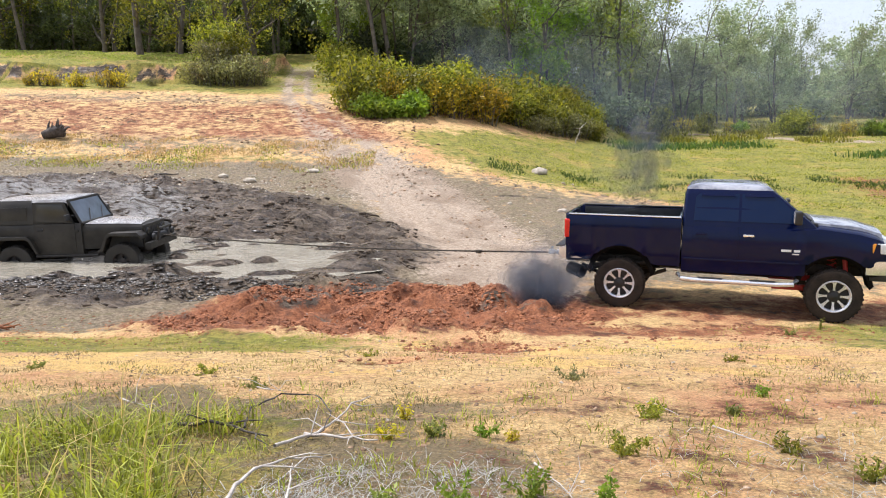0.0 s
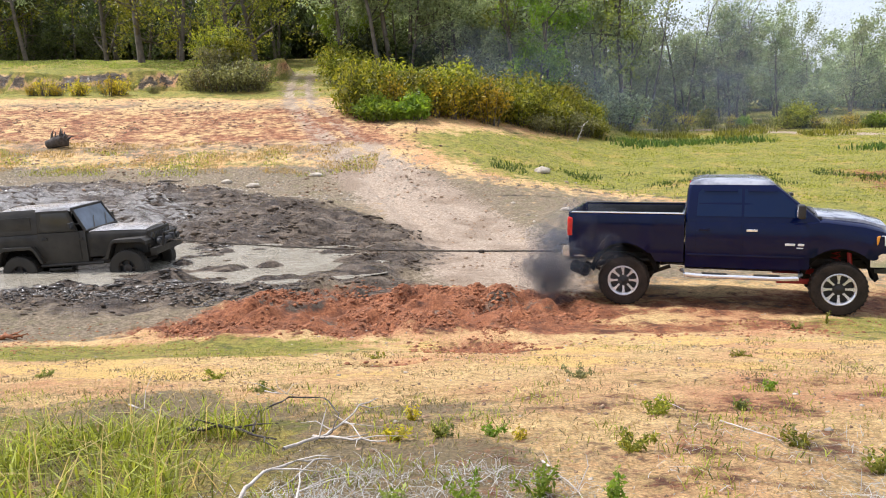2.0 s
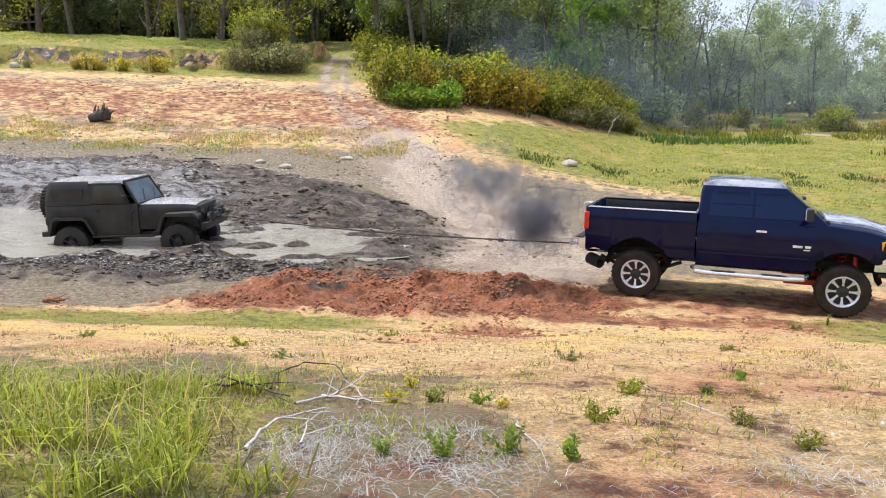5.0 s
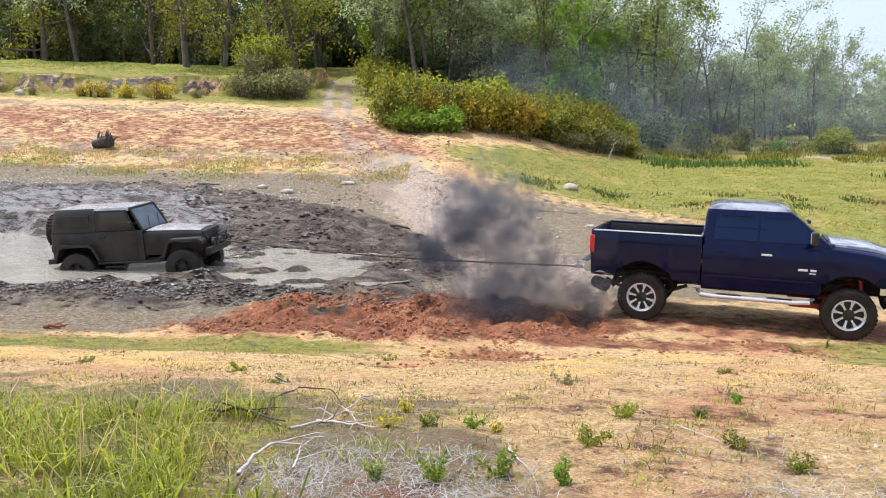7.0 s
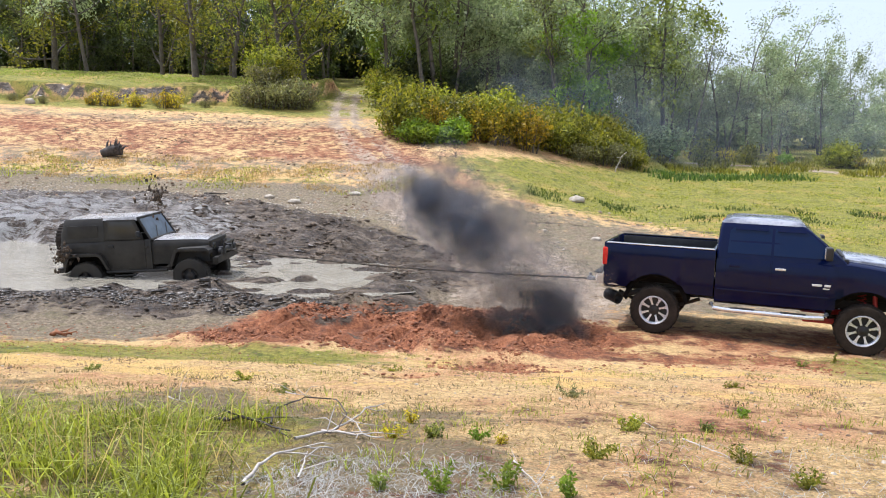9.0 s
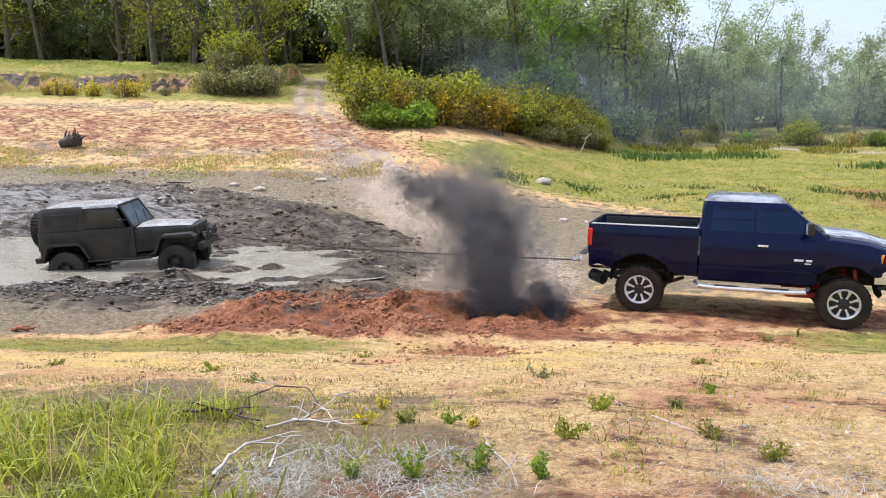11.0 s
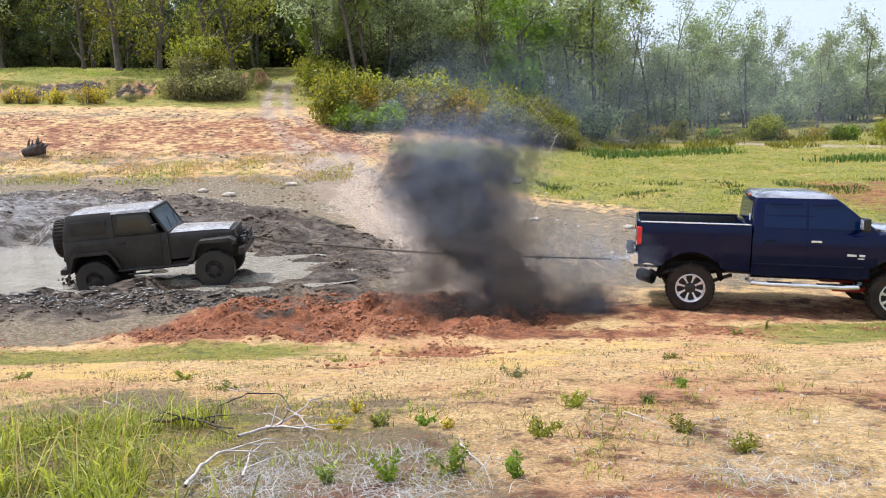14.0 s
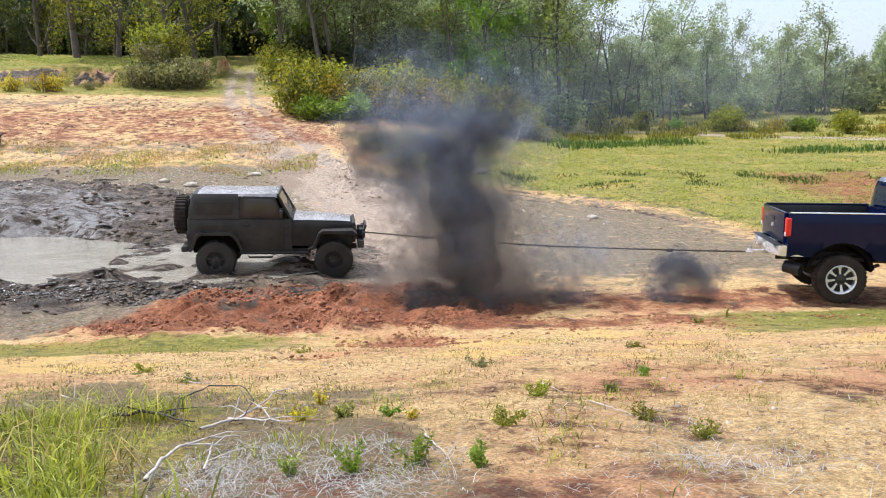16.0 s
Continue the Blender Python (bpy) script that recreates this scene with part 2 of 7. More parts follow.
# ---- mesh helpers ----
def mesh_from(name, verts, faces, material, smooth_faces=False):
    me = bpy.data.meshes.new(name)
    me.from_pydata([tuple(v) for v in verts], [], [tuple(f) for f in faces])
    me.materials.append(material)
    if smooth_faces:
        me.polygons.foreach_set("use_smooth", [True] * len(me.polygons))
    me.update()
    return me


def fast_mesh(name, verts, quads, material, smooth_faces=False):
    """A mesh from numpy arrays of vertices (n, 3) and faces (m, 3 or 4)."""
    k = quads.shape[1]
    me = bpy.data.meshes.new(name)
    me.vertices.add(len(verts))
    me.vertices.foreach_set("co", np.asarray(verts, np.float32).ravel())
    me.loops.add(quads.size)
    me.loops.foreach_set("vertex_index", np.asarray(quads, np.int32).ravel())
    me.polygons.add(len(quads))
    me.polygons.foreach_set("loop_start", np.arange(0, quads.size, k, dtype=np.int32))
    me.polygons.foreach_set("use_smooth", np.full(len(quads), smooth_faces))
    me.materials.append(material)
    me.update(calc_edges=True)
    me.validate()
    return me


def part(name, bm, material, parent, label="", smooth_faces=True):
    """Links a bmesh as one mesh object under its thing or part."""
    bmesh.ops.recalc_face_normals(bm, faces=bm.faces)
    me = bpy.data.meshes.new(name)
    for f in bm.faces:
        f.smooth = smooth_faces
    bm.to_mesh(me)
    bm.free()
    me.materials.append(material)
    if smooth_faces:
        me.set_sharp_from_angle(angle=radians(38))
    ob = new(name, me)
    ob.parent = parent
    if label:
        ob["label"] = label
    return ob


def place(name, me, m, label, category, group="", kind=""):
    ob = new(name, me)
    ob.matrix_basis = m
    return tagged(ob, label, category, group, kind)


def thing(name, m, label, category, group=""):
    ob = new(name)
    ob.empty_display_size = 0.2
    ob.matrix_basis = m
    return tagged(ob, label, category, group)


# ---- ground ----
def region(x, y, pts, soft):
    """Soft mask of a polygon in the plan: 1 inside, 0 beyond soft metres outside."""
    p = np.array(pts, float)
    inside, dist = np.zeros(x.shape, bool), np.full(x.shape, 1e9)
    for (ax, ay), (bx, by) in zip(p, np.roll(p, -1, 0)):
        cross = ((ay > y) != (by > y)) & (x < (bx - ax) * (y - ay) / (by - ay + 1e-12) + ax)
        inside ^= cross
        t = np.clip(((x - ax) * (bx - ax) + (y - ay) * (by - ay)) / ((bx - ax) ** 2 + (by - ay) ** 2), 0, 1)
        dist = np.minimum(dist, np.hypot(x - ax - t * (bx - ax), y - ay - t * (by - ay)))
    return smooth(soft, -soft, np.where(inside, -dist, dist))


PIT = ((-26, 13.6), (-12, 13.9), (-9.4, 14.2), (-5.4, 14.4), (-2.9, 15.2), (-1.1, 16.4), (-0.5, 19.5), (-0.9, 23), (-4.0, 27.4), (-8, 30.0), (-12.4, 30.8), (-19, 30.1), (-27, 28))
POOL = ((-26, 15.0), (-10, 15.5), (-8.3, 16.6), (-6.5, 16.5), (-4.9, 15.9), (-2.8, 17.6), (-2.9, 20.6), (-5.5, 22.2), (-7.6, 23.4), (-9.5, 24.6), (-14, 24.8), (-26, 25))
RED_HEAP = ((-5.3, 12.8), (-3.6, 12.0), (-1.0, 12.2), (1.2, 12.4), (2.6, 13.4), (2.3, 15.0), (0.6, 15.9), (-1.2, 16.2), (-2.4, 15.6), (-4.0, 14.7))
LEDGE = ((-80, 52), (-30, 52.5), (-15.5, 54.0), (-12.6, 54.8), (-12.0, 62), (-80, 66))
TRACK = ((2.9, 14.6), (0.2, 15.6), (-0.6, 18), (-1.2, 22), (-2.6, 27), (-4.7, 33), (-6.6, 38), (-8.3, 43), (-9.7, 48), (-10.9, 55), (-12.2, 66), (-10.6, 66), (-9.0, 55), (-7.6, 48), (-5.4, 43), (-2.7, 37), (0.6, 30), (2.5, 24), (3.4, 18.5))
FIELD = ((-2.5, 39.5), (0, 36), (1.5, 33.5), (7, 31.5), (10.5, 27), (12.5, 20), (11.5, 14.5), (8.5, 12.3), (10, 10.5), (30, 9), (60, 25), (60, 75), (16, 64), (12, 52), (6, 46))


def zones(x, y):
    z = {}
    u = x / np.maximum(y, 1)
    z["mud"] = region(x + 0.4 * wave(x, y, 1.2, 5), y + 0.45 * wave(x, y, 1.5, 6), PIT, 1.5)
    heap = region(x, y, RED_HEAP, 1.0)
    strip = smooth(1.0, 0.2, np.abs(y - 12.2 + 0.02 * (x - 4))) * smooth(0.5, 2.0, x) * smooth(7.5, 5.5, x)
    lane = smooth(1.6, 0.5, np.abs(y - 14.1)) * smooth(1.8, 3.2, x) * smooth(14, 10, x)
    arc = np.hypot(x - 3.8, y - 23.5)
    arcs = (smooth(0.35, 0.1, np.abs(arc - 6.5)) + smooth(0.35, 0.1, np.abs(arc - 8.3))) * smooth(24, 26, y) * smooth(0.5, 2.5, x)
    z["mud"] = np.clip(z["mud"] + 0.6 * arcs + lane * (0.12 + 0.30 * smooth(0.1, 0.7, wave(x, y, 1.3, 62))), 0, 1)
    hole = smooth(1.0, 0.35, np.hypot((x - 0.45 + 0.2 * wave(x, y, 0.6, 88)) / 1.0, (y - 10.6 + 0.3 * wave(x, y, 0.5, 89)) / 1.1)) + smooth(1.0, 0.4, np.hypot((x + 0.75) / 0.55, (y - 8.6) / 0.35))
    slope = smooth(36, 39, y) * smooth(48.5, 45, y) * smooth(0.02, -0.10, u) * 0.50
    near = smooth(8.0, 6.0, y) * smooth(-1.6, 0.2, x) * 0.34
    z["red"] = np.clip(heap * 1.2 + lane * 0.58 + strip * 0.62 + hole + slope + near + 0.6 * smooth(15.5, 18, x) * smooth(22, 26, y) * smooth(38, 34, y), 0, 1.2)
    z["mud"] = np.clip(z["mud"] + 0.42 * heap * smooth(0.15, 0.7, wave(x, y, 0.75, 63)), 0, 1)
    z["track"] = region(x, y, TRACK, 1.3) * 0.95 + 0.85 * smooth(1.6, 0.5, np.abs(y - np.interp(x, [12, 18, 25, 34, 60], [60, 57, 51, 47.5, 45]))) * smooth(12, 15, x)
    mid = np.interp(y, [15, 18, 22, 27, 33, 38, 43, 48, 55, 66], [2.0, 1.9, 0.9, -0.6, -2.6, -4.6, -6.8, -8.6, -9.9, -11.4])
    z["track"] = z["track"] * (1 - 0.5 * smooth(0.55, 0.2, np.abs(x - mid)) * smooth(30, 36, y))
    far_green = smooth(48, 52, y) * 0.9
    left_fg = smooth(5.6, 4.4, y + 0.25 * x) * smooth(-0.3, -1.2, x) * 0.6
    stripe = smooth(1.5, 0.4, np.abs(y - 10.7 + 0.04 * x)) * smooth(1.0, -3, x) * 0.9 + smooth(4.3, 6, x) * smooth(9.3, 10.5, y) * smooth(13.4, 12.4, y) * 0.7
    z["green"] = np.clip(region(x, y, FIELD, 2.5) * 0.92 + far_green + left_fg + stripe + 0.5 * smooth(32.5, 33.5, y) * smooth(36, 34.5, y) * smooth(0.0, -0.1, u), 0, 1)
    z["gravel"] = np.clip(1.5 * region(x, y, PIT, 2.4) + 0.50 * smooth(33, 36, y) * smooth(51, 48, y) * smooth(0.02, -0.1, u) + smooth(28.0, 29.5, y) * smooth(34.5, 33, y) * smooth(0.02, -0.1, u) + region(x, y, ((-26, 11.6), (-9, 12.0), (-5.2, 12.6), (-4.6, 14.8), (-8, 14.4), (-26, 13.8)), 0.9) * 0.9 + region(x, y, ((-2.0, 16), (2.8, 15.6), (11, 15.8), (11, 26), (7, 31), (1.5, 33), (-5, 34), (-9, 32), (-4, 29), (-1, 24)), 2.5) * 0.82 + 0.3 * smooth(1.6, 0.3, np.hypot(x / 1.2, (y - 3.5) / 0.7)), 0, 1)
    z["gold"] = np.clip(smooth(6.6, 8.2, y + 0.35 * wave(x, y, 2.0, 81)) * smooth(12.4, 10.6, y) * (0.40 + 0.35 * wave(x, y, 1.3, 82) + 0.2 * wave(x, y, 4.0, 87)), 0, 1)
    z["matted"] = np.clip(smooth(6.6, 5.0, y + 0.12 * x + 0.3 * wave(x, y, 1.2, 83)) * (0.55 * smooth(1.6, -0.6, x) + 0.30 + 0.2 * wave(x, y, 0.9, 84)), 0, 1)
    # far mud that takes the gloss and the painted glare
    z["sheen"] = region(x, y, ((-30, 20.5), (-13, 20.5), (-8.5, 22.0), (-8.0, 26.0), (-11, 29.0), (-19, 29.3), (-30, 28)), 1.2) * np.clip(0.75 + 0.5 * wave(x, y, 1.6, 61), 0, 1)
    return z, heap, hole


def relief(x, y):
    """Height of the ground with ruts, heaps, the pit and the cut bank."""
    zs, heap, hole = zones(x, y)
    pit, pool = region(x, y, PIT, 0.9), region(x + 0.6 * wave(x, y, 1.8, 71), y + 0.75 * wave(x, y, 1.4, 72), POOL, 0.6)
    z = land(x, y)
    z = z + 0.018 * wave(x, y, 0.9, 1) + 0.05 * wave(x, y, 4.5, 2) * smooth(3, 8, y) + 0.012 * wave(x, y, 0.35, 3)
    lump = np.abs(wave(x, y, 0.55, 11)) ** 1.3
    fine = wave(x, y, 0.28, 12)
    z = z + heap * (0.01 + 0.13 * lump + 0.06 * fine + 0.16 * np.maximum(wave(x, y, 1.3, 13), -0.3))
    z = z - np.minimum(hole, 1) * (0.12 + 0.10 * fine) + zs["red"] * 0.03 * fine * smooth(7, 9, y) * smooth(20, 16, y)
    # churned mud, with ruts that run along the way the vehicles went
    rut = np.sin((y - 0.28 * x) * 4.2 + 1.2 * wave(x, y, 2.5, 14)) * smooth(-7.5, -4.5, x)
    churn = 0.12 * rut + 0.10 * np.abs(wave(x, y, 0.6, 15)) + 0.05 * wave(x, y, 0.3, 16) + 0.07 * np.maximum(wave(x, y, 1.4, 17), -0.4)
    z = z + pit * (churn + 0.12 - 0.07 * smooth(-6.0, -4.5, x)) - pool * (0.13 + 0.05 * wave(x, y, 1.1, 22) + 0.26 * smooth(-6.2, -8.0, x) * smooth(14.8, 16.5, y) + 0.06 * smooth(-5.6, -4.4, x))
    rim = pit * (1 - pool) * smooth(21, 23.5, y)
    z = z + rim * (0.10 + 0.12 * np.abs(wave(x, y, 0.9, 18)))
    # wheel ruts in the track and round the grass
    cx = np.interp(y, [15, 18, 22, 27, 33, 38, 43, 48, 55, 66], [2.0, 1.9, 0.9, -0.6, -2.6, -4.6, -6.8, -8.6, -9.9, -11.4])
    z = z - 0.07 * (smooth(0.42, 0.1, np.abs(x - cx - 0.95)) + smooth(0.42, 0.1, np.abs(x - cx + 0.95))) * smooth(20, 24, y) * smooth(70, 60, y)
    arc = np.hypot(x - 3.8, y - 23.5)
    for r in (6.5, 8.3):
        z = z - 0.07 * smooth(0.25, 0.05, np.abs(arc - r)) * smooth(24, 26, y) * smooth(0.5, 2.5, x)
    ledge = region(x + 0.5 * wave(x, y, 2.5, 19), y + 0.35 * wave(x, y, 1.8, 20), LEDGE, 0.17)
    z = z + ledge * (1.25 + 0.1 * wave(x, y, 1.5, 21))
    return z, zs, ledge


def axis(spans):
    out = []
    for a, b, step in spans:
        out += list(np.arange(a, b - 1e-6, step))
    return np.array(out + [spans[-1][1]])


GX = axis(((-420, -120, 30), (-120, -40, 4), (-40, -20, 0.8), (-20, -10, 0.2), (-10, 8, 0.09), (8, 14, 0.2), (14, 40, 0.8), (40, 120, 4), (120, 420, 30)))
GY = axis(((-60, 0, 6), (0, 3, 0.5), (3, 11, 0.1), (11, 20, 0.085), (20, 32, 0.16), (32, 50, 0.4), (50, 53, 0.25), (53, 58, 0.25), (58, 100, 2), (100, 420, 20)))
gx, gy = np.meshgrid(GX, GY)
gz, gzones, gledge = relief(gx, gy)
nx, ny = len(GX), len(GY)
idx = np.arange(nx * ny).reshape(ny, nx)
quads = np.stack([idx[:-1, :-1], idx[:-1, 1:], idx[1:, 1:], idx[1:, :-1]], -1).reshape(-1, 4)
ground_mesh = fast_mesh("ground", np.stack([gx, gy, gz], -1).reshape(-1, 3), quads, M_SOIL, True)
face = smooth(0.08, 0.3, gledge) * smooth(0.97, 0.85, gledge)
gzones["mud"] = np.clip(gzones["mud"] + face * (0.25 + 0.75 * smooth(-15, -21, gx)), 0, 1)
gzones["green"] = gzones["green"] * (1 - face)
gzones["red"] = np.clip(gzones["red"] + smooth(0.05, 0.3, gledge) * smooth(0.98, 0.8, gledge) * 0.4, 0, 1.2)
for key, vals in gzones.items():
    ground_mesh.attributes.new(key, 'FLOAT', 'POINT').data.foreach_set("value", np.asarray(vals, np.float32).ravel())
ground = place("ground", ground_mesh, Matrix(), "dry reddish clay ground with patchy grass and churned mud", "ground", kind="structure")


def ground_z(x, y):
    i = int(np.clip(np.searchsorted(GX, x) - 1, 0, nx - 2))
    j = int(np.clip(np.searchsorted(GY, y) - 1, 0, ny - 2))
    a, b = (x - GX[i]) / (GX[i + 1] - GX[i]), (y - GY[j]) / (GY[j + 1] - GY[j])
    return float((gz[j, i] * (1 - a) + gz[j, i + 1] * a) * (1 - b) + (gz[j + 1, i] * (1 - a) + gz[j + 1, i + 1] * a) * b)


WATER_Z = 0.115
bm = bmesh.new()
bm.faces.new([bm.verts.new((-10 + (x + 10) * 1.20, 19.7 + (y - 19.7) * (1.35 if y > 21 else 1.12), WATER_Z)) for x, y in POOL])
water_mesh = bpy.data.meshes.new("water")
bm.to_mesh(water_mesh)
bm.free()
water_mesh.materials.append(M_WATER)
place("water", water_mesh, Matrix(), "shallow brown muddy water pooled in the churned pit", "water", kind="structure")


# ---- vehicle materials ----
def paint(name, col, dust, dust_sheen_amount, spread=(0.48, 0.78)):
    """Glossy paint with a thin uneven film: dust, or a highlight put in as colour."""
    m, nt, b = mat(name)
    n = noise_tex(nt, 2.2, 6, 0.65)
    d = ramp(nt, n, ((spread[0], 0.0), (spread[1], dust_sheen_amount)))
    nt.links.new(mixc(nt, d, col, dust), b.inputs["Base Color"])
    nt.links.new(ramp(nt, n, ((0.4, 0.06), (0.75, 0.22))), b.inputs["Roughness"])
    b.inputs["Coat Weight"].default_value, b.inputs["Coat Roughness"].default_value = 0.16, 0.03
    b.inputs["Specular IOR Level"].default_value = 0.14
    return m


def tinted_glass(name, col, rough=0.05, bloom=0.5, gloss=0.5):
    m, nt, b = mat(name)
    n = noise_tex(nt, 3.0, 5, 0.6)
    nt.links.new(mixc(nt, ramp(nt, n, ((0.4, 0.0), (0.7, bloom))), col, (0.05, 0.05, 0.05)), b.inputs["Base Color"])
    b.inputs["Roughness"].default_value, b.inputs["IOR"].default_value = rough, 1.52
    b.inputs["Specular IOR Level"].default_value = gloss
    return m


M_NAVY = paint("navy blue paint", (0.0012, 0.0045, 0.032), (0.07, 0.055, 0.04), 0.06)
# here the pale film is the bright sheen of roof and hood
M_NAVY_SHEEN = paint("navy paint with painted sheen", (0.004, 0.008, 0.036), (0.46, 0.47, 0.50), 0.75, (0.30, 0.58))
# dark window tint; its blue is the reflected sky put into the colour
M_GLASS = tinted_glass("dark tinted glass with painted sky blue", (0.003, 0.012, 0.048), bloom=0.04, gloss=0.22)
M_RUBBER = surface("dusty tyre rubber", (0.012, 0.010, 0.009), (0.050, 0.037, 0.027), 5, 0.85, bump=0.4, dist=0.006, gloss=0.25)
M_CHROME = surface("chrome", (0.72, 0.73, 0.76), (0.86, 0.87, 0.89), 9, 0.12, 0.3, metal=0.7, bump=0.0)
M_ALLOY = surface("polished alloy", (0.62, 0.63, 0.66), (0.80, 0.81, 0.84), 9, 0.22, 0.4, metal=0.55, bump=0.0)
M_BLACK = surface("black plastic", (0.010, 0.010, 0.011), (0.026, 0.025, 0.024), 8, 0.45, 0.65, bump=0.2, dist=0.003)
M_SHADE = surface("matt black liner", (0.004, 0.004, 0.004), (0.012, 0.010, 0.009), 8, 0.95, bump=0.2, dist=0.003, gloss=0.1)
M_STEEL = surface("dirty chassis steel", (0.016, 0.014, 0.013), (0.055, 0.042, 0.03), 5, 0.6, 0.8, metal=0.3, bump=0.3, dist=0.004)
M_REDSTEEL = surface("red suspension paint", (0.30, 0.012, 0.014), (0.42, 0.03, 0.025), 7, 0.5, bump=0.1, dist=0.003)
M_REDLENS = surface("red lamp lens", (0.55, 0.012, 0.010), (0.70, 0.03, 0.02), 10, 0.15, bump=0.1, dist=0.003)
M_AMBER = surface("amber lamp lens", (0.75, 0.28, 0.03), (0.8, 0.36, 0.05), 10, 0.15, bump=0.0)
M_LENS = surface("clear lamp lens", (0.6, 0.62, 0.63), (0.8, 0.8, 0.8), 10, 0.08, bump=0.1, dist=0.002)
M_WHITE = surface("white marking", (0.6, 0.6, 0.6), (0.78, 0.78, 0.78), 10, 0.5, bump=0.0)
M_ROPE = surface("dark tow rope", (0.02, 0.017, 0.013), (0.10, 0.08, 0.055), 20, 0.9, bump=0.8, dist=0.004)
M_MUDDY = surface("drying mud coat", (0.015, 0.013, 0.0105), (0.046, 0.040, 0.031), 3.0, 0.30, 0.75, bump=0.7, dist=0.02, gloss=0.35)
# mud of the upward faces, paled to stand for the sky's sheen
M_MUDDY_SHEEN = surface("mud with painted sheen", (0.20, 0.19, 0.18), (0.46, 0.44, 0.43), 4.0, 0.10, 0.42, bump=0.25, dist=0.008)
M_MUDDY_GLASS = tinted_glass("mud-filmed glass", (0.035, 0.032, 0.026), 0.22)
# blue-grey base stands for the sky mirrored in the windscreen
M_WINDSCREEN = tinted_glass("windscreen glass with painted sky", (0.13, 0.16, 0.20), 0.12)


# ---- vehicle shapes ----
def loft(loops, cap=True, closed=True):
    bm = bmesh.new()
    rows = [[bm.verts.new(p) for p in lp] for lp in loops]
    n = len(rows[0])
    for a, b in zip(rows, rows[1:]):
        for k in range(n if closed else n - 1):
            bm.faces.new((a[k], a[(k + 1) % n], b[(k + 1) % n], b[k]))
    if cap:
        bm.faces.new(rows[0][::-1])
        bm.faces.new(rows[-1])
    return bm


def box(x0, x1, y0, y1, z0, z1, bevel=0.01, seg=2):
    bm = bmesh.new()
    bmesh.ops.create_cube(bm, size=1, matrix=Matrix.LocRotScale(((x0 + x1) / 2, (y0 + y1) / 2, (z0 + z1) / 2), None, (x1 - x0, y1 - y0, z1 - z0)))
    if bevel:
        bmesh.ops.bevel(bm, geom=bm.edges[:], offset=bevel, segments=seg, affect='EDGES', profile=0.6)
    return bm


def prism(pts, y0, y1, bevel=0.01):
    """A plate with the side outline pts (x, z) between y0 and y1."""
    bm = loft([[(x, y, z) for x, z in pts] for y in (y0, y1)])
    if bevel:
        bmesh.ops.recalc_face_normals(bm, faces=bm.faces)
        bmesh.ops.bevel(bm, geom=bm.edges[:], offset=bevel, segments=2, affect='EDGES', profile=0.6)
    return bm


def tube(pts, r, sides=10):
    verts, faces = [], []
    limb(verts, faces, [Vector(p) for p in pts], [r] * len(pts), sides)
    bm = bmesh.new()
    vs = [bm.verts.new(v) for v in verts]
    for f in faces:
        bm.faces.new([vs[k] for k in f])
    bm.faces.new([vs[k] for k in range(sides)][::-1])
    return bm


def lathe(profile, sides=40):
    """Turns a closed outline of (radius, y) about the y axis."""
    return loft([[(r * math.cos(a), y, r * math.sin(a)) for r, y in profile] for a in [6.28319 * k / sides for k in range(sides)] + [0.0]], cap=False)


def join(*bms):
    out = bmesh.new()
    for b in bms:
        me = bpy.data.meshes.new("tmp")
        b.to_mesh(me)
        b.free()
        out.from_mesh(me)
        bpy.data.meshes.remove(me)
    return out


def limb(verts, faces, pts, radii, sides=6):
    """A tapered tube along pts, added to the lists."""
    base = len(verts)
    for k, (p, r) in enumerate(zip(pts, radii)):
        d = (Vector(pts[min(k + 1, len(pts) - 1)]) - Vector(pts[max(k - 1, 0)])).normalized()
        a = d.orthogonal().normalized()
        b = d.cross(a)
        for s in range(sides):
            w = 6.2832 * s / sides
            verts.append(Vector(p) + (a * math.cos(w) + b * math.sin(w)) * r)
    for k in range(len(pts) - 1):
        for s in range(sides):
            t = (s + 1) % sides
            faces.append((base + k * sides + s, base + k * sides + t, base + (k + 1) * sides + t, base + (k + 1) * sides + s))
    faces.append(tuple(base + (len(pts) - 1) * sides + s for s in range(sides)))


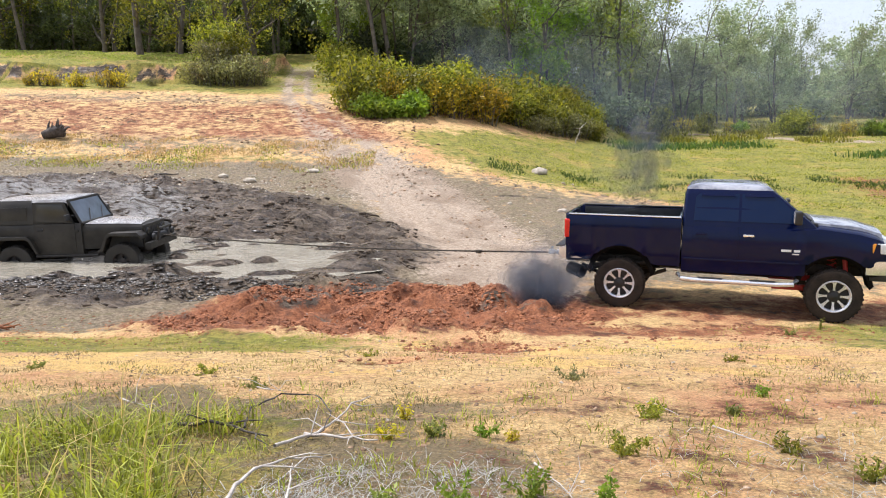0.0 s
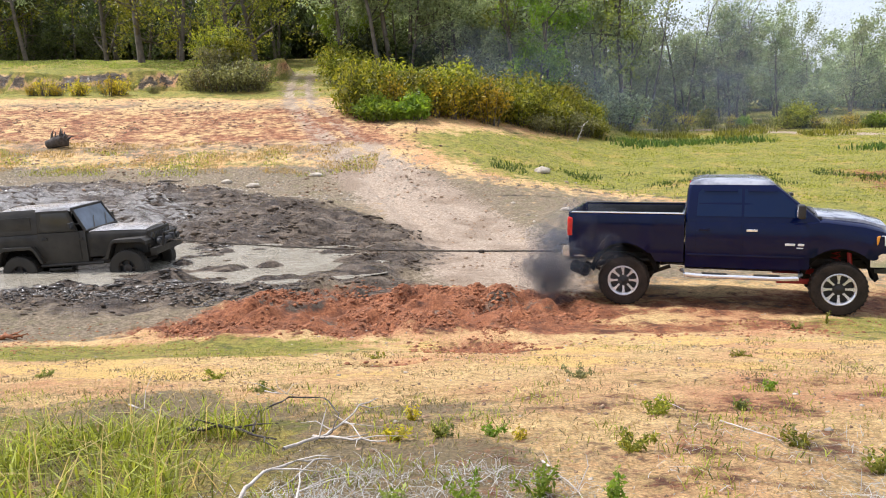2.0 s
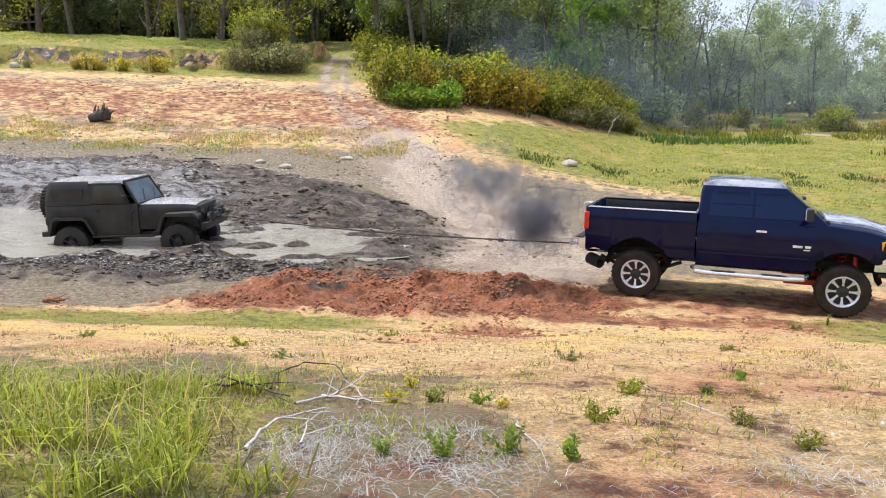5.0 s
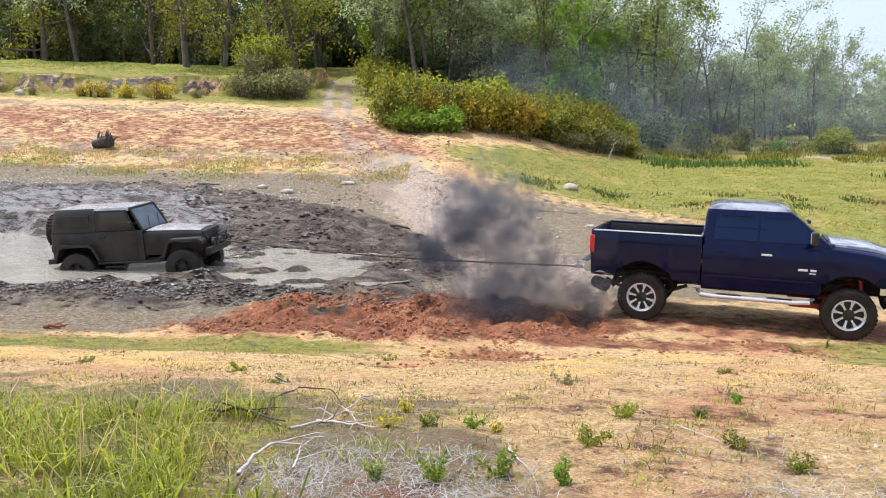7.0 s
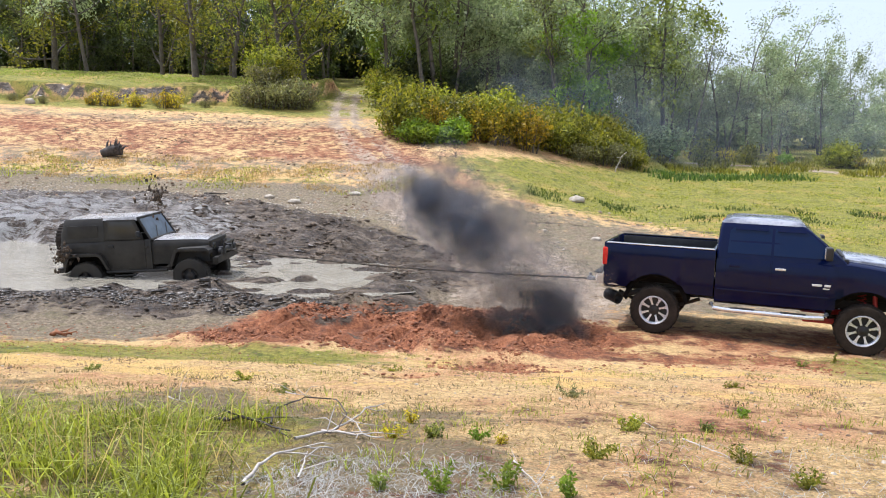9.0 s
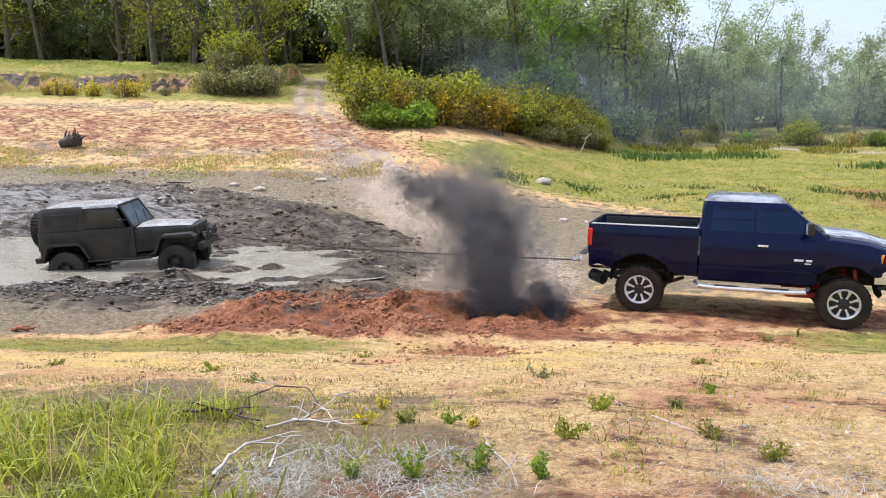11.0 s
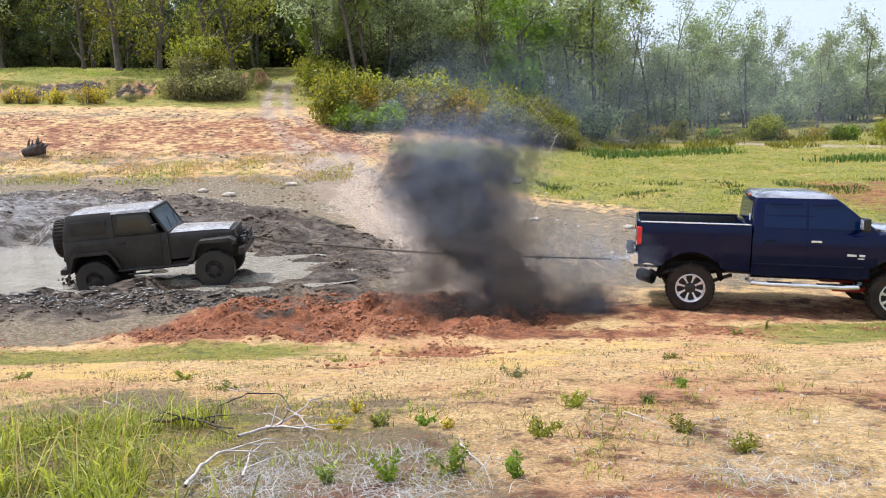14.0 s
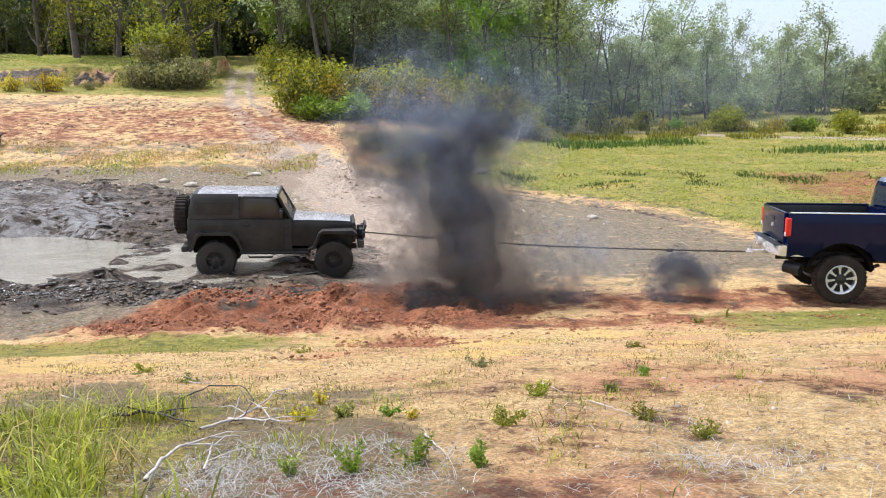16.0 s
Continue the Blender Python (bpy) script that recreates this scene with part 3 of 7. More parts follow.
def make_wheel(parent, x, y, z, r, width, rim_r, out, tyre_mat, rim_mat, dark_mat, spokes):
    """A wheel that turns about its y axis: hub, tyre with tread blocks, spoked rim. out: -1 or 1, the side that faces outwards."""
    w = width / 2
    hub = part("wheel", lathe([(0.02, -w * 0.75), (0.10, -w * 0.75), (0.10, w * 0.3), (0.02, w * 0.3)], 20), dark_mat, parent)
    prof = [(rim_r * 0.97, -w * 0.82), (rim_r * 1.04, -w * 0.98), (r * 0.80, -w * 1.02), (r * 0.93, -w * 0.96), (r * 0.975, -w * 0.80), (r * 0.985, 0),
            (r * 0.975, w * 0.80), (r * 0.93, w * 0.96), (r * 0.80, w * 1.02), (rim_r * 1.04, w * 0.98), (rim_r * 0.97, w * 0.82)]
    bm = lathe(prof, 48)
    blocks = []
    for k in range(34):
        a = 6.28319 * k / 34
        for side in (-1, 1):
            b = box(-0.018, 0.018, side * w * 0.30, side * w * 0.93, r * 0.968, r * 1.0, 0.004, 1)
            bmesh.ops.transform(b, matrix=Matrix.Rotation(a + side * 0.045, 4, 'Y'), verts=b.verts)
            blocks.append(b)
        b = box(-0.022, 0.022, -w * 0.24, w * 0.24, r * 0.968, r * 0.998, 0.004, 1)
        bmesh.ops.transform(b, matrix=Matrix.Rotation(a + 0.09, 4, 'Y'), verts=b.verts)
        blocks.append(b)
    part("tyre", join(bm, *blocks), tyre_mat, hub)
    o = out
    ring = lathe([(rim_r * 0.90, -w * 0.8), (rim_r, -w * 0.86), (rim_r * 1.02, -w * 0.95), (rim_r * 0.98, -w * 0.97), (rim_r * 0.90, -w * 0.84)], 40)
    ring2 = lathe([(rim_r * 0.90, w * 0.8), (rim_r, w * 0.86), (rim_r * 1.02, w * 0.95), (rim_r * 0.98, w * 0.97), (rim_r * 0.90, w * 0.84)], 40)
    barrel = lathe([(rim_r * 0.91, -w * 0.85), (rim_r * 0.93, -w * 0.85), (rim_r * 0.93, w * 0.85), (rim_r * 0.91, w * 0.85)], 40)
    rim = part("rim", join(ring, ring2, barrel), rim_mat, hub)
    part("brake", lathe([(0.01, o * w * 0.30), (rim_r * 0.9, o * w * 0.30), (rim_r * 0.9, o * w * 0.2), (0.01, o * w * 0.2)], 30), dark_mat, hub)
    for k in range(spokes):
        a = 6.28319 * k / spokes
        lp = []
        for rr, hw, yy in ((0.07, 0.026, 0.66), (rim_r * 0.5, 0.016, 0.72), (rim_r * 0.78, 0.024, 0.80), (rim_r * 0.95, 0.050, 0.84)):
            lp.append([(-hw, o * w * yy, rr), (hw, o * w * yy, rr), (hw * 0.8, o * w * (yy - 0.22), rr), (-hw * 0.8, o * w * (yy - 0.22), rr)])
        b = loft(lp)
        bmesh.ops.transform(b, matrix=Matrix.Rotation(a, 4, 'Y'), verts=b.verts)
        part("spoke", b, rim_mat, hub)
    part("hub_cap", lathe([(0.004, o * w * 0.82), (0.06, o * w * 0.80), (0.085, o * w * 0.68), (0.085, o * w * 0.5), (0.004, o * w * 0.5)], 24), dark_mat if spokes > 6 else rim_mat, hub)
    hub.matrix_basis = pose(x, y, z)
    return hub


def pane(pts, thick, name, material, parent, label=""):
    """A thin plate with rounded-off edges from corner points; thick is a vector."""
    t = Vector(thick)
    bm = loft([[Vector(p) for p in pts], [Vector(p) + t for p in pts]])
    return part(name, bm, material, parent, label, False)


# ---- pickup truck ----
TW = 1.0        # half width
RT = 0.46       # tyre radius
WB = 3.57       # wheelbase


def arch(x, centre, radius, low):
    d = abs(x - centre)
    return max(low, RT + math.sqrt(max(radius ** 2 - d ** 2, 0))) if d < radius else low


def truck_section(x, low, top, half, crown):
    right = [(half * 0.90, low), (half * 0.975, low + 0.05), (half * 0.995, 0.90), (half * 1.005, 0.93), (half * 1.0, 1.12), (half * 0.995, 1.30), (half * 0.975, top - 0.10), (half * 0.955, top - 0.03), (half * 0.90, top)]
    right = [(y, max(z, low + 0.002 * k)) for k, (y, z) in enumerate(right)]
    loop = [(x, -y, z) for y, z in right] + [(x, -half * 0.45, top + crown), (x, 0, top + crown * 1.15), (x, half * 0.45, top + crown)] + [(x, y, z) for y, z in reversed(right)]
    return loop


def make_truck():
    truck = thing("pickup_truck", Matrix(), "lifted dark navy blue crew pickup truck pulling a tow rope", "pickup truck")
    # cab and front end
    xs = sorted(set([1.07, 1.10, 1.3, 1.7, 2.1, 2.5, 2.8, 2.92, 3.1, 3.3, 4.27, 4.33, 4.37] + [round(WB - 0.62 + k * 1.24 / 18, 3) for k in range(19)]))
    loops = []
    for x in xs:
        low = arch(x, WB, 0.61, 0.63 if x < 3.4 else 0.72)
        top = float(np.interp(x, [1.0, 3.1, 3.3, 3.9, 4.25, 4.37], [1.50, 1.52, 1.54, 1.47, 1.38, 1.18]))
        half = float(np.interp(x, [1.0, 1.1, 3.4, 4.0, 4.25, 4.37], [0.985, 1.0, 1.0, 0.99, 0.95, 0.86])) + 0.025 * max(0, 1 - abs(abs(x - WB) - 0.5) / 0.2)
        loops.append(truck_section(x, low, top, half, float(np.interp(x, [3.1, 3.4, 4.1, 4.37], [0.0, 0.06, 0.055, 0.02]))))
    body = part("body", loft(loops), M_NAVY, truck)
    # hood with its raised middle
    hl = []
    for x in (3.22, 3.32, 3.6, 3.9, 4.15, 4.27):
        t = float(np.interp(x, [3.2, 3.9, 4.25], [1.60, 1.545, 1.44]))
        w = float(np.interp(x, [3.2, 4.27], [0.80, 0.70]))
        hl.append([(x, -w, t - 0.10), (x, -w + 0.03, t), (x, -0.4, t + 0.035), (x, 0, t + 0.045), (x, 0.4, t + 0.035), (x, w - 0.03, t), (x, w, t - 0.10)])
    part("hood", loft(hl), M_NAVY_SHEEN, truck, "raised hood with its bright sheen painted pale")
    # cab top: outlines at rising heights
    def outline(z, xr, xf, h, c):
        pts = []
        for cx, cy, a0 in ((xf - c, h - c, 0), (xr + c, h - c, 90), (xr + c, -h + c, 180), (xf - c, -h + c, 270)):
            for k in range(4):
                a = radians(a0 + 30 * k)
                pts.append((cx + c * math.cos(a), cy + c * math.sin(a), z))
        return pts
    levels = [(1.47, 1.06, 3.30, 0.955, 0.05), (1.56, 1.062, 3.22, 0.945, 0.05), (1.80, 1.075, 2.93, 0.885, 0.06), (2.02, 1.09, 2.67, 0.82, 0.06), (2.12, 1.105, 2.54, 0.785, 0.07),
              (2.185, 1.15, 2.45, 0.74, 0.10), (2.215, 1.28, 2.32, 0.62, 0.2), (2.225, 1.5, 2.12, 0.35, 0.2)]
    part("cab", loft([outline(*lv) for lv in levels[:-2]]), M_NAVY, truck)
    # upper skin kept apart to carry the painted highlight
    part("roof", loft([outline(z + 0.003, xr, xf, h, c) for z, xr, xf, h, c in levels[-4:]]), M_NAVY_SHEEN, truck, "roof skin with its bright sheen painted pale")
    zs = [lv[0] for lv in levels]

    def side(x, z, s, off=0.006):
        return (x, s * (float(np.interp(z, zs, [lv[3] for lv in levels])) + off), z)

    def front_x(z):
        return float(np.interp(z, zs, [lv[2] for lv in levels]))
    for s in (-1, 1):
        d = (0, -s * 0.008, 0)
        win = pane([side(2.035, 1.585, s), side(3.06, 1.585, s), side(3.00, 1.67, s), side(2.66, 1.98, s), side(2.54, 2.045, s), side(2.035, 2.06, s)], d, "window", M_GLASS, truck, "dark tinted front side window")
        pane([side(1.25, 1.585, s), side(1.99, 1.585, s), side(1.99, 2.06, s), side(1.34, 2.055, s), side(1.27, 1.99, s)], d, "window", M_GLASS, truck, "dark tinted rear side window")
        for x0, x1 in ((1.36, 1.92), (2.08, 2.56)):
            pane([side(x0, 2.015, s, 0.020), side(x1, 2.015, s, 0.020), side(x1, 2.055, s, 0.012), side(x0, 2.055, s, 0.012)], (0, -s * 0.01, 0), "rain_visor", M_NAVY, truck)
        # doors stand a little proud of the body, so that their gaps show
        for name, x0, x1 in (("rear_door", 1.24, 2.00), ("front_door", 2.018, 3.10)):
            lp = []
            for x in (x0, x0 + 0.006, x1 - 0.006, x1):
                e = 0.0 if x in (x0, x1) else 0.007
                lp.append([(x, s * (TW * w + e - (0.012 if e == 0 else 0)), z) for w, z in ((0.975, 0.70), (0.995, 0.90), (1.005, 0.93), (1.0, 1.12), (0.995, 1.30), (0.975, 1.42), (0.955, 1.485))])
            door = part(name, loft(lp, cap=False, closed=False), M_NAVY, truck)
            part("door_handle", box(x0 + 0.06, x0 + 0.24, s * 1.000, s * 1.028, 1.335, 1.375, 0.008), M_NAVY if name == "rear_door" else M_CHROME, door)
        part("side_moulding", box(1.10, 3.00, s * 0.998, s * 1.016, 0.885, 0.925, 0.006), M_NAVY, truck)
        # maker's marks as plain bars
        for x0, x1, z0, z1 in ((2.70, 2.86, 1.105, 1.145), (2.90, 3.10, 1.105, 1.145), (2.88, 3.06, 1.060, 1.080)):
            part("emblem", box(x0, x1, s * 1.006, s * 1.016, z0, z1, 0.003), M_WHITE, truck, "small silver badge bar")
        # towing mirror
        mir = part("mirror", box(2.86, 2.98, s * 1.06, s * 1.30, 1.60, 1.83, 0.03, 3), M_BLACK, truck, "black towing mirror")
        part("mirror_arm", tube([(2.95, s * 0.94, 1.60), (2.95, s * 1.10, 1.66)], 0.025), M_BLACK, mir)
        part("mirror_glass", box(2.853, 2.861, s * 1.09, s * 1.27, 1.63, 1.80, 0.002), M_CHROME, mir)
        # side step
        step = part("side_step", tube([(1.02, s * 0.90, 0.60), (1.08, s * 1.03, 0.545), (1.3, s * 1.05, 0.535), (2.7, s * 1.05, 0.535), (2.92, s * 1.03, 0.545), (2.98, s * 0.90, 0.60)], 0.042, 12), M_CHROME, truck, "chrome tube side step")
        for x0 in (1.36, 2.22):
            part("step_pad", box(x0, x0 + 0.42, s * 1.03 - 0.045, s * 1.03 + 0.055, 0.568, 0.584, 0.004), M_BLACK, step)
        # lamps at the front corner
        part("headlight", prism([(4.12, 1.14), (4.335, 1.13), (4.31, 1.30), (4.16, 1.31)], s * 0.66, s * 0.955, 0.015), M_LENS, truck)
        part("indicator", prism([(4.06, 1.15), (4.118, 1.145), (4.15, 1.31), (4.09, 1.30)], s * 0.90, s * 0.992, 0.01), M_AMBER, truck)
        part("shock_absorber", tube([(WB + 0.22, s * 0.70, 0.50), (WB + 0.16, s * 0.66, 1.10)], 0.04), M_REDSTEEL, truck, "red front shock absorber")
        part("coil_spring", tube([(WB - 0.02 + 0.07 * math.cos(k), s * 0.58 + 0.07 * math.sin(k), 0.52 + 0.012 * k) for k in range(42)], 0.013, 6), M_REDSTEEL, truck)
        part("radius_arm", box(WB - 0.95, WB, s * 0.50 - 0.04, s * 0.50 + 0.04, 0.44, 0.54, 0.015), M_REDSTEEL, truck, "red lower suspension arm")
        part("frame_rail", box(-1.05, 4.15, s * 0.42 - 0.045, s * 0.42 + 0.045, 0.66, 0.82, 0.01), M_STEEL, truck)
        part("leaf_spring", tube([(-0.75, s * 0.55, 0.70), (-0.35, s * 0.55, 0.52), (0, s * 0.55, 0.46), (0.4, s * 0.55, 0.52), (0.8, s * 0.55, 0.68)], 0.035, 8), M_STEEL, truck)
        # tail lamp and pillar of the bed
        lamp = part("tail_light", box(-1.030, -0.93, s * 0.868, s * 1.004, 1.18, 1.53, 0.03, 3), M_REDLENS, truck, "tall red tail light")
        part("reverse_lens", box(-1.036, -0.95, s * 0.89, s * 0.98, 1.18, 1.25, 0.006), M_LENS, lamp)
        # wheel openings have dark liners
        for cx in (0.0, WB):
            pts = [(cx + 0.62 * math.cos(radians(a)), RT + 0.62 * math.sin(radians(a))) for a in range(10, 171, 16)]
            pts += [(x * 0.9 + cx * 0.1, z - 0.06) for x, z in reversed(pts)]
            part("wheel_liner", prism(pts, s * 0.40, s * 0.88, 0), M_SHADE, truck)
    zt = 1.60
    pane([(front_x(zt) + 0.01, -0.84, zt), (front_x(zt) + 0.01, 0.84, zt), (front_x(2.05) + 0.01, 0.72, 2.05), (front_x(2.05) + 0.01, -0.72, 2.05)], (-0.01, 0, -0.006), "windscreen", M_GLASS, truck)
    pane([(1.055, -0.74, 1.64), (1.055, 0.74, 1.64), (1.080, 0.66, 2.04), (1.080, -0.66, 2.04)], (0.012, 0, 0), "rear_window", M_GLASS, truck)
    part("brake_light", box(1.095, 1.16, -0.14, 0.14, 2.105, 2.14, 0.008), M_REDLENS, truck)
    part("window_sticker", box(1.050, 1.058, -0.64, -0.54, 1.68, 1.80, 0.002), M_WHITE, truck, "small white window sticker")
    part("wiper", tube([(3.19, -0.5, 1.61), (3.13, 0.1, 1.66)], 0.012, 6), M_BLACK, truck)
    part("cowl", box(3.12, 3.27, -0.86, 0.86, 1.53, 1.60, 0.02), M_BLACK, truck)
    # grille and front bumper
    part("grille", box(4.30, 4.40, -0.62, 0.62, 1.02, 1.36, 0.03), M_CHROME, truck)
    for y0, y1 in ((-0.56, -0.03), (0.03, 0.56)):
        for z0 in (1.05, 1.20):
            part("grille_opening", box(4.396, 4.408, y0, y1, z0, z0 + 0.13, 0.003), M_BLACK, truck)
    bl = []
    for y, x in ((-0.99, 4.12), (-0.93, 4.36), (-0.6, 4.46), (0, 4.50), (0.6, 4.46), (0.93, 4.36), (0.99, 4.12)):
        bl.append([(x, y, 0.78), (x + 0.02, y, 0.80), (x + 0.03, y, 0.92), (x, y, 1.01), (x - 0.10, y, 1.01), (x - 0.10, y, 0.78)])
    part("front_bumper", loft(bl), M_CHROME, truck, "chrome front bumper")
    part("bumper_valance", box(4.10, 4.40, -0.9, 0.9, 0.66, 0.80, 0.03), M_BLACK, truck)
    # bed: outer skin, rails, inner well
    xs = sorted(set([-0.99, -0.96, -0.8, 0.7, 0.9, 1.03, 1.045] + [round(-0.62 + k * 1.24 / 18, 3) for k in range(19)]))
    loops = []
    for x in xs:
        low = arch(x, 0, 0.61, 0.74 if x < 0 else 0.70)
        hw = TW + 0.03 * max(0, 1 - abs(abs(x) - 0.5) / 0.2)
        right = [(0.88, low), (0.97 * hw, low + 0.05), (hw * 0.995, 0.90), (hw * 1.005, 0.93), (hw, 1.12), (hw * 0.995, 1.36), (hw * 0.99, 1.54), (hw * 0.975, 1.60), (0.93, 1.615), (0.88, 1.60), (0.865, 1.57), (0.86, 1.14)]
        right = [(y, max(z, low + 0.002 * k)) for k, (y, z) in enumerate(right)]
        loops.append([(x, -y, z) for y, z in right] + [(x, y, z) for y, z in reversed(right)])
    bed = part("bed", loft(loops), M_NAVY, truck)
    part("bed_liner", join(box(-0.93, 1.0, -0.855, 0.855, 1.145, 1.16, 0.004), box(-0.93, 1.0, -0.862, -0.852, 1.16, 1.585, 0.003), box(-0.93, 1.0, 0.852, 0.862, 1.16, 1.585, 0.003)), M_BLACK, bed, "black plastic bed liner")
    part("bed_front_wall", box(0.985, 1.04, -0.88, 0.88, 1.13, 1.60, 0.012), M_NAVY, bed)
    for s in (-1, 1):
        part("rail_cap", box(-0.96, 1.03, s * 0.865, s * 0.975, 1.612, 1.632, 0.008), M_CHROME if s < 0 else M_BLACK, bed, "bright chrome rail cap" if s < 0 else "")
    gate = part("tailgate", box(-1.035, -0.965, -0.835, 0.835, 1.03, 1.615, 0.018, 3), M_NAVY, truck)
    part("gate_handle", box(-1.046, -1.030, -0.13, 0.13, 1.38, 1.47, 0.008), M_BLACK, gate)
    part("emblem", box(-1.044, -1.034, -0.07, 0.07, 1.26, 1.33, 0.01), M_CHROME, gate, "small silver badge shape")
    rb = []
    for y, x in ((-0.98, -0.80), (-0.96, -1.10), (-0.7, -1.19), (-0.32, -1.21), (-0.28, -1.13), (0.28, -1.13), (0.32, -1.21), (0.7, -1.19), (0.96, -1.10), (0.98, -0.80)):
        rb.append([(x, y, 0.80), (x - 0.02, y, 0.82), (x - 0.02, y, 0.97), (x, y, 0.995), (x + 0.14, y, 0.995), (x + 0.14, y, 0.80)])
    bumper = part("rear_bumper", loft(rb), M_CHROME, truck, "chrome rear step bumper")
    part("bumper_pad", box(-1.20, -1.06, -0.9, 0.9, 0.993, 1.012, 0.005), M_BLACK, bumper)
    part("number_plate", box(-1.152, -1.14, -0.16, 0.16, 0.83, 0.97, 0.004), M_WHITE, bumper)
    part("tow_hitch", join(box(-1.42, -1.0, -0.04, 0.04, 0.70, 0.77, 0.01), box(-1.50, -1.38, -0.05, 0.05, 0.69, 0.78, 0.015), tube([(-1.44, 0, 0.77), (-1.44, 0, 0.84)], 0.03)), M_CHROME, truck, "bright steel tow hitch")
    # exhaust with a wide tip that ends behind the rear wheel
    pipe = part("exhaust_pipe", tube([(1.6, -0.55, 0.66), (0.4, -0.62, 0.72), (-0.25, -0.72, 0.70), (-0.68, -0.78, 0.57)], 0.055, 12), M_STEEL, truck)
    tip = lathe([(0.095, -0.16), (0.12, -0.16), (0.12, 0.15), (0.11, 0.16), (0.095, 0.15)], 24)
    bmesh.ops.transform(tip, matrix=Matrix.Translation((-0.82, -0.80, 0.55)) @ Matrix.Rotation(radians(52), 4, 'Z') @ Matrix.Rotation(radians(8), 4, 'X'), verts=tip.verts)
    part("exhaust_tip", tip, M_BLACK, pipe, "wide black exhaust tip")
    for cx, mt in ((0.0, M_STEEL), (WB, M_STEEL)):
        axle = part("axle", tube([(cx, -0.8, RT), (cx, 0.8, RT)], 0.06, 12), mt, truck)
        part("differential", lathe([(0.01, -0.14), (0.12, -0.12), (0.165, 0), (0.12, 0.12), (0.01, 0.14)], 20), M_STEEL, axle).matrix_basis = pose(cx, 0.1, RT)
    part("drive_shaft", tube([(0.15, 0.1, 0.50), (2.2, 0.05, 0.74)], 0.05), M_STEEL, truck)
    part("gearbox", box(1.9, 2.9, -0.25, 0.25, 0.55, 0.85, 0.06), M_STEEL, truck)
    part("fuel_tank", box(0.9, 1.9, 0.48, 0.85, 0.58, 0.86, 0.05), M_BLACK, truck)
    # suspension lift: everything but the running gear sits higher on the axles
    for o in truck.children:
        if o.name.split(".")[0] not in ("axle", "leaf_spring", "radius_arm"):
            o.matrix_basis = Matrix.Translation((0, 0, 0.08)) @ o.matrix_basis
    wheels = [make_wheel(truck, cx, s * 0.86, RT, RT, 0.32, 0.272, s, M_RUBBER, M_ALLOY, M_BLACK, 8) for cx in (0.0, WB) for s in (-1, 1)]
    return truck, wheels


truck, truck_wheels = make_truck()

# ---- muddy jeep ----
JB = 2.5
JR = 0.42


